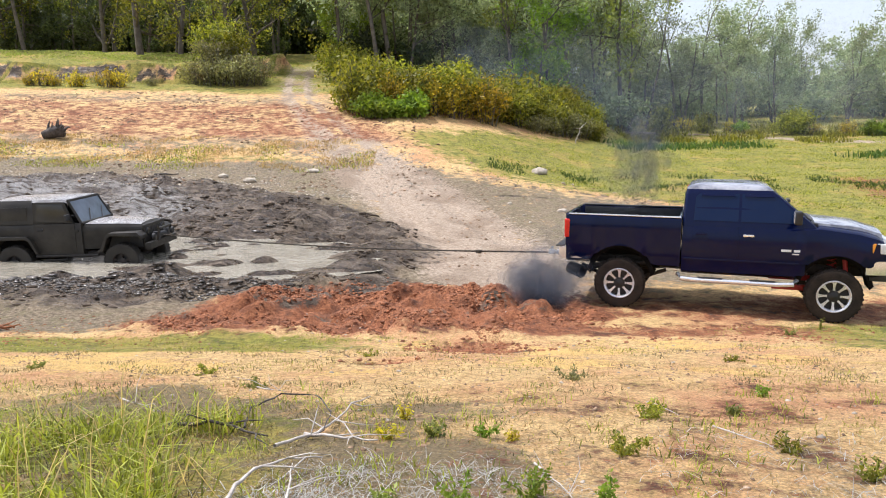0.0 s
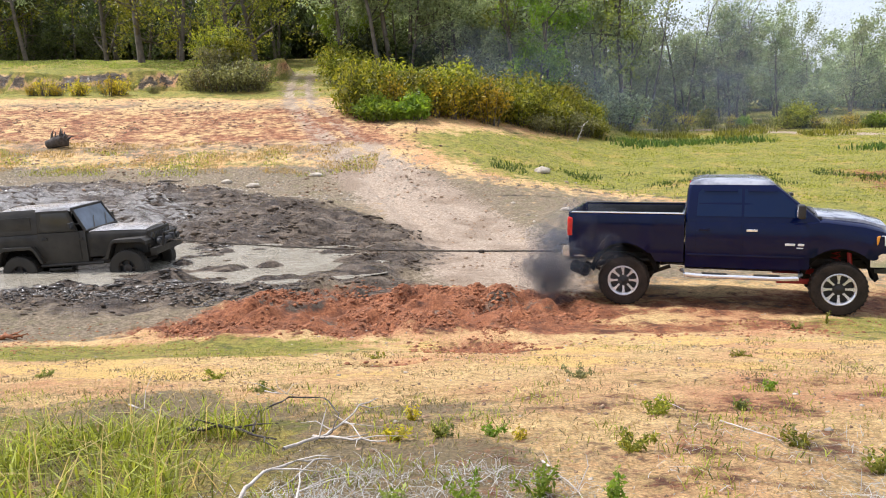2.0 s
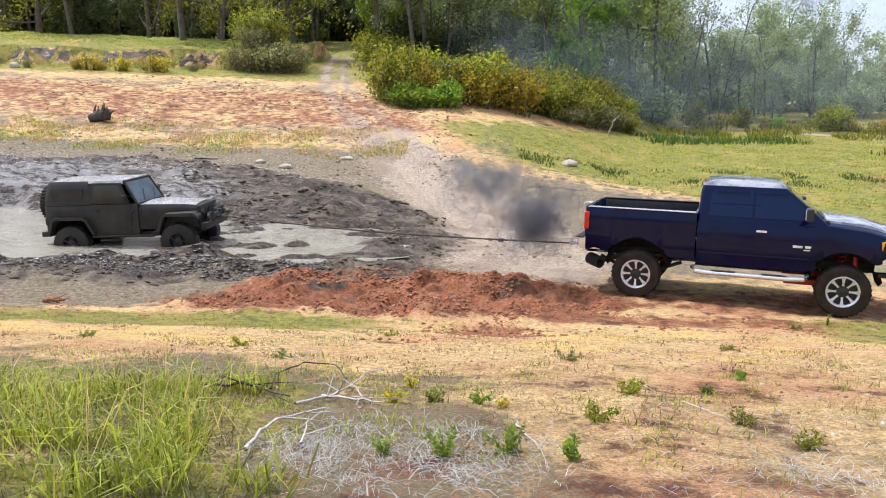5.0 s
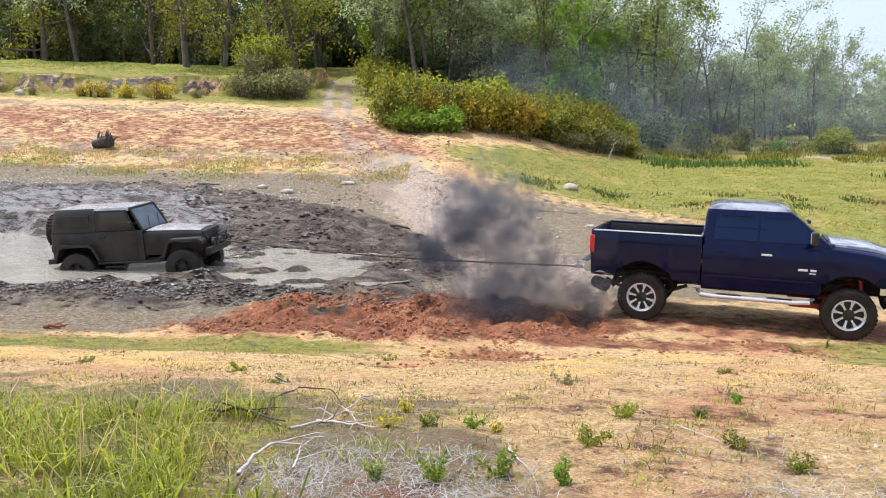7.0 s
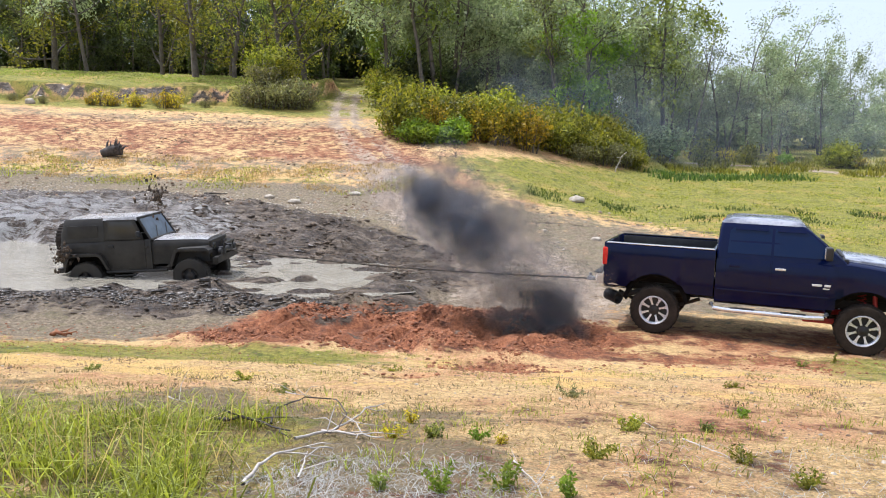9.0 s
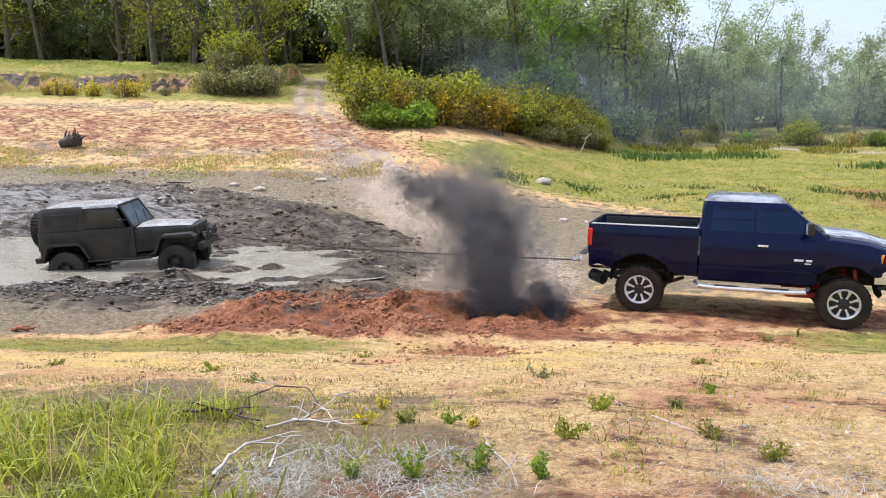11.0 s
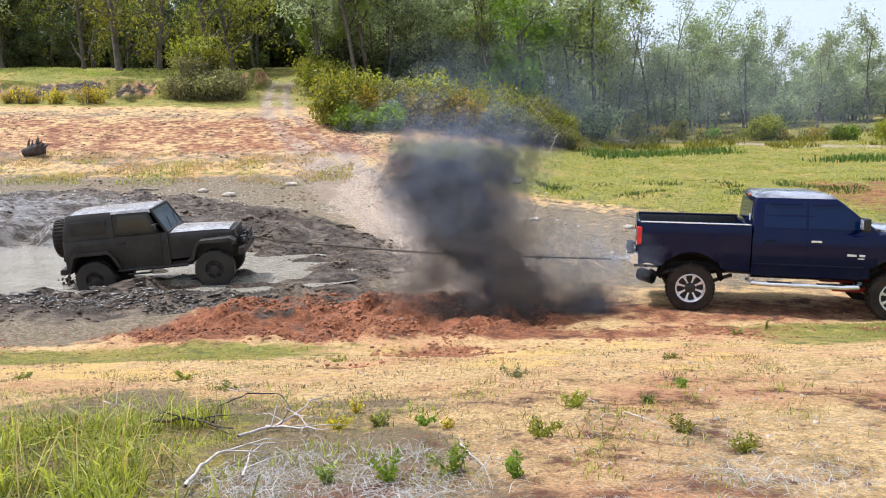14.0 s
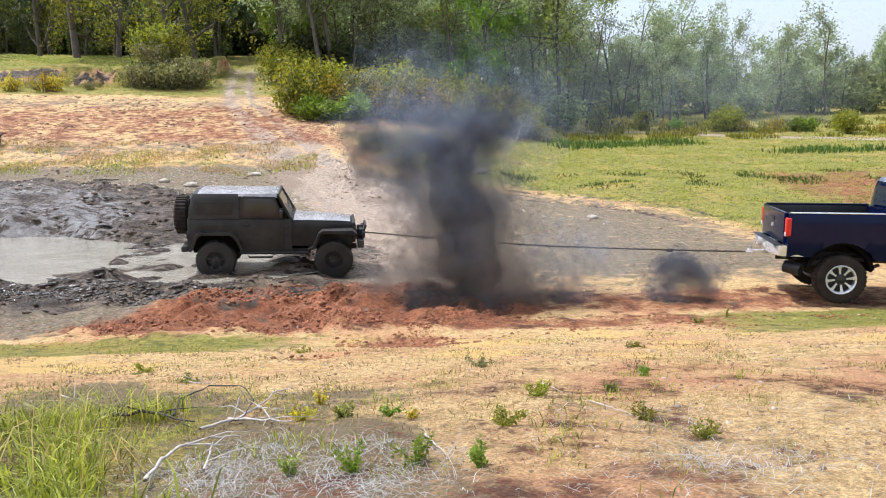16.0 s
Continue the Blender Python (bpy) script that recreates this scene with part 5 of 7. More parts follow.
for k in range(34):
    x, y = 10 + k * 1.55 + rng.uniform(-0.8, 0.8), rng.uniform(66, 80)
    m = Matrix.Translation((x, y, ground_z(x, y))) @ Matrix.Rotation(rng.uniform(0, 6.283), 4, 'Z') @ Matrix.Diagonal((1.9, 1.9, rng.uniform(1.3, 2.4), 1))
    make_bush(UNDER_PALE, m, "undergrowth beyond the field with haze in its leaf colour", "undergrowth beyond the field")
for k in range(16):
    x, y = -5 + k * 1.2 + rng.uniform(-0.5, 0.5), rng.uniform(56, 70)
    m = Matrix.Translation((x, y, ground_z(x, y))) @ Matrix.Rotation(rng.uniform(0, 6.283), 4, 'Z') @ Matrix.Diagonal((1.6, 1.6, rng.uniform(1.2, 2.0), 1))
    make_bush(UNDER_PALE if k > 4 else UNDER, m, "shaded undergrowth behind the bushes", "undergrowth of the woods")
LIGHT = tree_meshes(23, 9, 0.9, 5200, 0.17, M_LEAF_LIME, 0.05, thick=0.13)
stand(LIGHT, 6.6, 55.5, 0.95, "round young tree with light green leaves", "trees of the woods")
stand(LIGHT, -7.6, 58.5, 0.6, "round young tree with light green leaves", "trees of the woods")
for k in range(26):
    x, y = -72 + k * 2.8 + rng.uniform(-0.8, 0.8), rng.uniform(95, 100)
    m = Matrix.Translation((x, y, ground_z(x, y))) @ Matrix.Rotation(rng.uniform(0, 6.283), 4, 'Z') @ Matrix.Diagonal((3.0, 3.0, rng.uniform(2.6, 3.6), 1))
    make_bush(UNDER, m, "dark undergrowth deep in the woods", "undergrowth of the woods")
BUSHES = [bush_meshes(40, 3.2, 2.2, 2600, 0.10, M_LEAF_BUSH), bush_meshes(41, 2.6, 1.8, 2200, 0.10, M_LEAF_BUSH), bush_meshes(42, 3.0, 2.6, 2000, 0.11, M_LEAF_BUSH)]
GOLDEN = bush_meshes(48, 2.2, 2.5, 1300, 0.10, M_LEAF_YELLOW)
LIME = bush_meshes(43, 1.8, 1.3, 1500, 0.11, M_LEAF_LIME)
YELLOW = bush_meshes(44, 1.5, 1.1, 520, 0.08, M_LEAF_YELLOW)
DULL = bush_meshes(45, 3.0, 1.7, 1500, 0.09, M_LEAF_GREY)


def plant(meshes, x, y, s, label, group):
    m = Matrix.Translation((x, y, ground_z(x, y))) @ Matrix.Rotation(rng.uniform(0, 6.283), 4, 'Z') @ Matrix.Diagonal((s, s, s * rng.uniform(0.9, 1.15), 1))
    return make_bush(meshes, m, label, group)


for k in range(30):
    f = k / 29
    x, y = -5.0 + 14.2 * f + rng.uniform(-0.5, 0.5), 43.6 + 5.0 * f + rng.uniform(0.0, 3.5)
    plant(BUSHES[rng.randint(0, 3)], x, y, rng.uniform(0.9, 1.35) * (1 - 0.3 * max(0, f - 0.75) / 0.25), "dense leafy bush in yellow-green spring growth", "bushes at the wood's edge")
for x, y, s in ((-3.9, 43.0, 1.0), (-3.2, 42.8, 0.9), (-1.6, 43.4, 1.25), (-2.4, 43.0, 0.8)):
    plant(LIME, x, y, s, "bright lime green bush in full light", "bushes at the wood's edge")
for x, y, s in ((-2.9, 44.2, 0.9), (-0.6, 44.6, 1.0), (0.8, 45.0, 1.1), (2.6, 45.4, 1.1)):
    plant(GOLDEN, x, y, s, "upright bush with golden yellow young leaves", "bushes at the wood's edge")
for x, y, s in ((7.2, 47.6, 0.9), (8.4, 48.4, 0.75), (5.6, 46.8, 0.7)):
    plant(DULL, x, y, s, "dull grey-green brush with bare twigs", "bushes at the wood's edge")
for x, y, s in ((-16.2, 53.4, 1.0), (-14.9, 53.2, 1.15), (-13.6, 53.2, 1.15), (-12.6, 53.4, 0.9), (-15.4, 54.3, 1.1), (-13.4, 54.4, 1.2)):
    plant(DULL, x, y, s, "dull brown-green bush on the cut bank", "bushes on the bank")
for x, y, s in ((-15.4, 55.8, 1.2), (-14.4, 55.9, 1.0), (-10.6 + 3.2, 57, 1.3), (-6.6, 56.5, 1.2)):
    plant(BUSHES[0], x, y, s, "tall yellow-green bush beside the track", "bushes on the bank")
for k in range(7):
    plant(YELLOW, -27.0 + k * 1.0 + rng.uniform(-0.6, 0.6), 51.6 + rng.uniform(-0.4, 0.2), rng.uniform(0.55, 1.05), "low bush with bright yellow blossom under the cut bank", "blossoming bushes")
for k in range(34):
    x = 11 + k * 1.25 + rng.uniform(-0.7, 0.7)
    plant((BUSHES[1], LIME, YELLOW)[rng.randint(0, 3)], x, float(np.interp(x, [12, 18, 25, 34, 60], [61.5, 59, 54, 50.5, 48])) + rng.uniform(0, 2.5), rng.uniform(0.6, 1.0), "low pale green bush along the field's far edge", "bushes beyond the field")
for k in range(11):
    x = -46 + k * 2.7 + rng.uniform(-0.9, 0.9)
    plant(DULL, x, 51.9 + 0.05 * (x + 30) * 0.5 + rng.uniform(-0.5, 0.3), rng.uniform(0.2, 0.4), "dry brown weeds at the foot of the cut bank", "bushes on the bank")

# ---- loose ground cover ----
def heights(x, y):
    """Ground heights for arrays of places."""
    i = np.clip(np.searchsorted(GX, x) - 1, 0, nx - 2)
    j = np.clip(np.searchsorted(GY, y) - 1, 0, ny - 2)
    a, b = (x - GX[i]) / (GX[i + 1] - GX[i]), (y - GY[j]) / (GY[j + 1] - GY[j])
    return (gz[j, i] * (1 - a) + gz[j, i + 1] * a) * (1 - b) + (gz[j + 1, i] * (1 - a) + gz[j + 1, i + 1] * a) * b


def blades(name, x, y, tall, wide, lean, material, rng, label, category="grass", flat=0.0):
    """Bent two-piece grass blades that stand at the given places."""
    n = len(x)
    z = heights(x, y) - 0.01
    a = rng.uniform(0, 6.283, n)
    d = np.stack([np.cos(a), np.sin(a), np.zeros(n)], 1)
    face = rng.uniform(0, 6.283, n)
    s = np.stack([np.cos(face), np.sin(face), np.zeros(n)], 1)
    h = (tall * rng.uniform(0.45, 1.25, n))[:, None]
    w = (wide * rng.uniform(0.6, 1.3, n))[:, None]
    l = (lean * rng.uniform(0.1, 1.5, n))[:, None]
    up = np.array([[0, 0, 1.0]])
    b = np.stack([x, y, z], 1)
    mid = b + up * h * (0.6 - 0.42 * flat) + d * l * h * 0.35
    tip = b + up * h * np.maximum(1.0 - 0.3 * l - 0.85 * flat, 0.06) + d * l * h
    v = np.stack([b - s * w, b + s * w, mid + s * w * 0.8, mid - s * w * 0.8, tip + s * w * 0.15, tip - s * w * 0.15], 1).reshape(-1, 3)
    k = np.arange(n)[:, None] * 6
    f = np.concatenate([k + np.array([[0, 1, 2, 3]]), k + np.array([[3, 2, 4, 5]])])
    return place(name, fast_mesh(name, v, f, material), Matrix(), label, category, kind="stuff")


ICO_V = np.array([(0, 0, 1), (0.89, 0, 0.45), (0.28, 0.85, 0.45), (-0.72, 0.53, 0.45), (-0.72, -0.53, 0.45), (0.28, -0.85, 0.45),
                  (0.72, 0.53, -0.45), (-0.28, 0.85, -0.45), (-0.89, 0, -0.45), (-0.28, -0.85, -0.45), (0.72, -0.53, -0.45), (0, 0, -1)])
ICO_F = np.array([(0, 1, 2), (0, 2, 3), (0, 3, 4), (0, 4, 5), (0, 5, 1), (1, 6, 2), (2, 7, 3), (3, 8, 4), (4, 9, 5), (5, 10, 1), (2, 6, 7), (3, 7, 8), (4, 8, 9), (5, 9, 10), (1, 10, 6), (6, 11, 7), (7, 11, 8), (8, 11, 9), (9, 11, 10), (10, 11, 6)])


def lumps(name, x, y, size, material, rng, label, category, squash=0.7, sink=0.5, long=1.0, heading=None):
    """Uneven lumps half sunk in the ground."""
    n = len(x)
    s = size * np.minimum(rng.lognormal(0, 0.45, n), 1.9)
    v = ICO_V[None] * rng.uniform(0.45, 1.4, (n, 12, 1)) * s[:, None, None]
    v = v * np.array([long, 1.0, squash])
    a = rng.uniform(0, 6.283, n) if heading is None else heading + rng.normal(0, 0.25, n)
    c, q = np.cos(a)[:, None], np.sin(a)[:, None]
    vx, vy = v[..., 0] * c - v[..., 1] * q, v[..., 0] * q + v[..., 1] * c
    z = heights(x, y) + s * squash * (0.5 - sink)
    v = np.stack([vx + x[:, None], vy + y[:, None], v[..., 2] + z[:, None]], -1).reshape(-1, 3)
    f = (np.arange(n)[:, None, None] * 12 + ICO_F[None]).reshape(-1, 3)
    return place(name, fast_mesh(name, v, f, material, True), Matrix(), label, category, kind="stuff")


def pick(n, x0, x1, y0, y1, rng, keep):
    """Random places in a rectangle, kept with the chance that keep(x, y) gives."""
    x, y = rng.uniform(x0, x1, n), rng.uniform(y0, y1, n)
    k = rng.uniform(size=n) < keep(x, y)
    return x[k], y[k]


rng = np.random.RandomState(9)
# churned mud: clods along the ruts and round the pool
def mud_keep(x, y):
    return region(x, y, PIT, 0.5) * (1 - 0.93 * region(x, y, POOL, 0.5)) * (0.15 + 0.85 * np.maximum(smooth(-13, -9.5, x), smooth(17, 15, y))) * np.clip(0.35 + 0.7 * wave(x, y, 0.9, 31), 0.05, 1)


x, y = pick(9000, -16, 0, 12, 24, rng, mud_keep)
lumps("mud_clods", x, y, 0.030, M_MUD_CLOD, rng, "dark wet mud clods churned up round the pit", "mud", long=1.9, heading=-0.25)
x, y = pick(4500, -22, -1, 22, 30.5, rng, mud_keep)
lumps("mud_clods", x, y, 0.040, M_MUD_CLOD, rng, "dark mud clods on the far side of the pit", "mud", long=2.0, heading=-0.15)
x, y = pick(4600, -13, -3, 14.3, 16.8, rng, lambda x, y: smooth(0.95, 0.2, np.abs(y - 15.45 - 0.15 * wave(x, x, 1.5, 8))))
lumps("mud_clods", x, y, 0.026, M_WET_CLOD, rng, "wet lumps of mud in the shallow water", "mud", squash=0.5, sink=0.2, long=1.7, heading=-0.1)
x, y = pick(5200, -14, -5, 15.8, 24, rng, lambda x, y: smooth(0.15, 0.6, wave(x, y, 1.3, 53)) * (0.3 + 0.7 * smooth(-6, -9, x)))
lumps("mud_clods", x, y, 0.05, M_WET_CLOD, rng, "wet mud stirred up in the shallow pool", "mud", sink=-0.1, squash=0.4, long=2.2, heading=-0.2)
# red clay turned up beside the pit
x, y = pick(22000, -6, 4, 10.5, 17, rng, lambda x, y: region(x, y, RED_HEAP, 0.5) * np.clip(0.4 + 0.6 * wave(x, y, 0.8, 33), 0.05, 1))
lumps("clay_clods", x, y, 0.026, M_RED_CLOD, rng, "crumbly clods of freshly turned red clay", "clay")
x, y = pick(5200, 0.5, 8.5, 10.4, 13.2, rng, lambda x, y: smooth(1.2, 0.1, np.abs(y - 12.0 + 0.02 * x)) * np.clip(wave(x, y, 0.8, 34), 0, 1))
lumps("clay_clods", x, y, 0.02, M_RED_CLOD, rng, "small red clay crumbs along the wheel tracks", "clay")
x, y = pick(3600, -1.2, 1.9, 7.6, 12.2, rng, lambda x, y: smooth(1.2, 0.3, np.hypot((x - 0.45) / 1.1, (y - 10.6) / 1.1)) + smooth(1.2, 0.3, np.hypot((x + 0.75) / 0.6, (y - 8.6) / 0.35)))
lumps("clay_clods", x, y, 0.02, M_RED_CLOD, rng, "red clay crumbs round a shallow hole", "clay")
# stones and gravel
x, y = pick(8000, -24, 0, 28.5, 36, rng, lambda x, y: 0.75 * smooth(0.03, -0.08, x / y) * np.clip(0.5 + 0.6 * wave(x, y, 2.0, 35), 0, 1))
lumps("gravel", x, y, 0.034, M_STONE, rng, "scattered pale stones on the slope above the pit", "stones")
x, y = pick(1000, -11, 9, 3.5, 14, rng, lambda x, y: 0.5 + 0 * x)
lumps("gravel", x, y, 0.014, M_STONE, rng, "small pale pebbles in the dry ground", "stones")
x, y = pick(70, -1, 10, 20, 34, rng, lambda x, y: 0.6 + 0 * x)
lumps("gravel", x, y, 0.05, M_STONE, rng, "loose stones beside the dirt track", "stones")
x, y = pick(2400, -13, -3.5, 11, 13.6, rng, lambda x, y: 0.5 + 0 * x)
lumps("dirt_crumbs", x, y, 0.014, M_RED_CLOD, rng, "dried crumbs of mud near the pit", "mud")


x, y = pick(9000, -6, 7, 3.0, 11.5, rng, lambda x, y: np.clip(0.25 + 0.7 * wave(x, y, 0.9, 36), 0, 1))
lumps("dirt_crumbs", x, y, 0.011, M_CRUMB, rng, "dry brown crumbs of soil on the bank", "soil")
x, y = pick(5000, -24, 3, 29, 50, rng, lambda x, y: smooth(0.06, -0.06, x / y) * np.clip(0.3 + 0.7 * wave(x, y, 2.0, 37), 0, 1))
lumps("dirt_crumbs", x, y, 0.05, M_CRUMB, rng, "dry brown clods on the slope", "soil")
x, y = pick(2600, -1, 12, 17, 34, rng, lambda x, y: np.clip(0.2 + 0.7 * wave(x, y, 2.0, 38), 0, 1))
lumps("dirt_crumbs", x, y, 0.032, M_CRUMB, rng, "dry brown clods beside the dirt track", "soil")


# grass
def open_ground(x, y):
    z, heap, hole = zones(x, y)
    return np.clip(1 - 1.3 * z["mud"] - heap - 0.7 * z["track"] - hole, 0, 1)


def patchy(size, seed, lo=0.0, hi=0.5):
    return lambda x, y: smooth(lo, hi, wave(x, y, size, seed))


x, y = pick(70000, -9, 9, 3.2, 13.4, rng, lambda x, y: open_ground(x, y) * (0.25 + 0.75 * patchy(0.7, 41)(x, y)) * smooth(15, 8, y + 2))
blades("dry_grass", x, y, 0.055, 0.0035, 0.9, M_GRASS_DRY, rng, "short dry yellow grass on the bank", flat=0.35)
x, y = pick(60000, -10, 10, 3.2, 13.0, rng, lambda x, y: open_ground(x, y) * np.clip(patchy(1.1, 42, 0.25, 0.8)(x, y) * 0.55 + 1.4 * smooth(1.4, 0.3, np.abs(y - 10.7 + 0.04 * x)) * smooth(1.5, -2.0, x) * patchy(1.0, 58, -0.4, 0.3)(x, y) + 0.8 * smooth(6.0, 7.5, x) * smooth(9, 11, y), 0, 1))
blades("green_grass", x, y, 0.055, 0.0035, 0.8, M_GRASS, rng, "low patchy green grass on the bank", flat=0.1)


def stand_edge(x, y):
    """1 inside the stand of tall grass, 0 beyond its ragged edge."""
    return smooth(0.12, -0.30, x + 0.88 + 0.22 * (y - 2.9) + 0.22 * wave(x, y, 0.7, 43)) * smooth(5.35, 4.5, y + 0.35 * wave(x, y, 0.9, 52))


x, y = pick(19000, -4.8, -0.5, 2.4, 5.8, rng, lambda x, y: stand_edge(x, y) * (0.08 + 0.92 * patchy(0.36, 44, 0.0, 0.4)(x, y)))
blades("tall_grass", x, y, 0.24, 0.0058, 1.0, M_GRASS, rng, "tall thin green grass in a thick stand")
x, y = pick(9000, -4.8, -0.5, 2.4, 6.4, rng, lambda x, y: stand_edge(x, y))
blades("tall_dry_grass", x, y, 0.15, 0.0035, 1.3, M_MATTED, rng, "brown matted grass under the green stand", flat=0.5)
x, y = pick(420, -4.4, -0.8, 2.8, 5.4, rng, stand_edge)
blades("tall_dry_grass", x, y, 0.48, 0.0035, 1.1, M_GRASS_DRY, rng, "long pale dry stalks leaning over the tall grass")
x, y = pick(16000, -4.8, 1.5, 3.6, 7.2, rng, lambda x, y: smooth(6.8, 5.2, y + 0.12 * x) * (1 - 0.8 * stand_edge(x, y)) * smooth(1.5, -0.8, x) * (0.2 + 0.8 * patchy(0.5, 56, -0.1, 0.4)(x, y)))
blades("matted_grass", x, y, 0.075, 0.0035, 1.3, M_MATTED, rng, "dull brown and green matted grass round the branches", flat=0.6)
x, y = pick(26000, -6, 7, 5.2, 10.2, rng, lambda x, y: open_ground(x, y) * np.clip(patchy(0.5, 59, 0.35, 0.8)(x, y), 0, 1) * 0.7)
blades("green_grass", x, y, 0.06, 0.004, 1.0, M_MATTED, rng, "dull tufts of grass scattered over the bank", flat=0.2)
x, y = pick(9000, -3.8, 1.0, 3.4, 6.6, rng, lambda x, y: smooth(6.4, 5.2, y + 0.12 * x) * smooth(1.0, -0.8, x) * 0.6 * patchy(0.4, 57, 0.1, 0.5)(x, y))
blades("green_grass", x, y, 0.085, 0.0035, 0.9, M_GRASS, rng, "short green grass between the branches")
x, y = pick(30000, -1.5, 3.6, 2.4, 4.6, rng, lambda x, y: smooth(1.35, 0.35, np.hypot((x + 0.22) / 0.85, (y - 3.35) / 0.62)) * (0.35 + 0.65 * patchy(0.35, 54, -0.3, 0.4)(x, y)) + 0.35 * smooth(1.2, 0.3, np.hypot((x - 2.2) / 0.6, (y - 3.3) / 0.35)) + 0.05 * smooth(0.6, 1.6, x))
blades("straw", x, y, 0.15, 0.0022, 1.3, M_STRAW, rng, "flattened bleached straw", "straw", flat=0.88)
x, y = pick(7000, -1.2, 4.0, 2.7, 6.2, rng, patchy(0.45, 46, 0.4, 0.8))
blades("green_grass", x, y, 0.08, 0.0035, 0.9, M_GRASS, rng, "tufts of green grass on bare ground")
x, y = pick(115000, 1, 34, 14, 52, rng, lambda x, y: region(x, y, FIELD, 1.2) * (0.25 + 0.75 * patchy(1.6, 47, -0.2, 0.5)(x, y)))
blades("field_grass", x, y, 0.09, 0.016, 0.8, M_FIELD, rng, "rough green and yellow grass of the field", flat=0.2)
x, y = pick(26000, 2, 22, 30, 44, rng, lambda x, y: smooth(3.0, 0.6, np.abs(y - 36 + 0.1 * x)) * patchy(1.3, 48, 0.15, 0.6)(x, y))
blades("field_grass", x, y, 0.15, 0.02, 0.6, M_WEED, rng, "thicker dark green weeds across the field")
x, y = pick(12000, 9, 34, 40, 52, rng, lambda x, y: np.clip(smooth(2.0, 0.7, np.abs(y - 48.2 - 0.12 * (x - 14) + 0.5 * wave(x, y, 2.0, 85))) * smooth(9, 11.5, x) * smooth(21, 18, x) + smooth(1.3, 0.4, np.abs(y - 42.5 + 0.4 * wave(x, y, 2.0, 86))) * smooth(21, 23, x), 0, 1))
blades("field_weeds", x, y, 0.34, 0.035, 0.6, M_WEED, rng, "band of rank dark green weeds across the field", "weeds")
x, y = pick(16000, -22, -3, 33, 38, rng, patchy(1.5, 49, -0.1, 0.5))
blades("slope_grass", x, y, 0.12, 0.014, 0.7, M_GRASS_DRY, rng, "yellowing grass on the slope")
x, y = pick(9000, -22, -3, 32.5, 36.5, rng, patchy(2.2, 52, -0.1, 0.4))
blades("slope_grass", x, y, 0.12, 0.014, 0.7, M_GRASS, rng, "greenish grass above the stony strip")
x, y = pick(30000, -44, -12, 55, 70, rng, lambda x, y: 0.8 + 0 * x)
blades("meadow_grass", x, y, 0.10, 0.03, 0.9, M_MEADOW, rng, "green grass under the open woods")
x, y = pick(16000, 12, 48, 50, 62, rng, patchy(2.5, 50, -0.2, 0.4))
blades("far_grass", x, y, 0.35, 0.04, 0.5, M_FIELD, rng, "tall rough grass at the field's far edge")


# ---- single small things ----
def stick(pts, r, label, category="branch", material=None, twigs=0, seed=1):
    """A branch that lies along pts (x, y, height over the ground), with side twigs."""
    rr = np.random.RandomState(seed)
    b = thing("fallen_branch", Matrix(), label, category)
    r = r * 0.95
    path = [Vector((x, y, ground_z(x, y) + h)) for x, y, h in pts]
    dense = []
    for p, q in zip(path, path[1:]):
        dense += [p.lerp(q, t) + Vector(rr.normal(size=3)) * r * 0.5 for t in (0, 0.25, 0.5, 0.75)]
    dense.append(path[-1])
    verts, faces = [], []
    limb(verts, faces, dense, list(np.linspace(r, r * 0.35, len(dense))), 7)
    o = new("limb", mesh_from("limb", verts, faces, material or M_STICK, True))
    o.parent = b
    for k in range(twigs):
        p = dense[int(len(dense) * rr.uniform(0.2, 0.9))]
        d = Vector((rr.normal(), rr.normal(), abs(rr.normal()) * 0.25)).normalized()
        verts, faces = [], []
        ln = rr.uniform(0.15, 0.45)
        limb(verts, faces, [p, p + d * ln * 0.5 + Vector(rr.normal(size=3)) * 0.02, p + d * ln], [r * 0.45, r * 0.35, r * 0.12], 5)
        o = new("twig", mesh_from("twig", verts, faces, material or M_STICK, True))
        o.parent = b
    return b


stick([(-1.75, 4.8, 0.08), (-1.38, 4.71, 0.07), (-1.06, 4.52, 0.04)], 0.016, "dark dead branch lying in the grass", material=M_DARKWOOD, twigs=3, seed=2)
stick([(-0.98, 4.29, 0.03), (-0.83, 4.49, 0.04), (-0.72, 4.72, 0.04), (-0.64, 5.3, 0.05), (-0.56, 5.79, 0.03)], 0.012, "pale bent stick on the ground", twigs=4, seed=3)
stick([(-0.85, 4.59, 0.04), (-0.58, 4.39, 0.03), (-0.38, 4.32, 0.03)], 0.012, "pale thin stick with side twigs", twigs=4, seed=4)
stick([(-0.95, 3.10, 0.04), (-0.97, 3.36, 0.06), (-0.94, 3.67, 0.08), (-0.8, 3.85, 0.08), (-0.64, 3.93, 0.06)], 0.013, "forked grey branch among straw", twigs=4, seed=5)
stick([(-0.69, 3.24, 0.05), (-0.77, 3.8, 0.07)], 0.008, "grey side branch among straw", twigs=2, seed=13)
stick([(-1.23, 4.64, 0.05), (-1.28, 5.0, 0.10), (-1.15, 5.35, 0.13), (-0.88, 5.3, 0.13), (-0.73, 4.92, 0.09), (-0.73, 4.57, 0.05), (-0.82, 4.45, 0.03)], 0.008, "looped brown vine on the ground", category="vine", material=M_DARKWOOD, seed=6)
stick([(1.7, 4.75, 0.02), (1.8, 4.48, 0.02), (1.88, 4.25, 0.02)], 0.006, "thin pale stalk on bare ground", seed=7)
stick([(1.52, 5.63, 0.02), (1.58, 5.05, 0.02)], 0.006, "thin pale stalk on bare ground", seed=8)
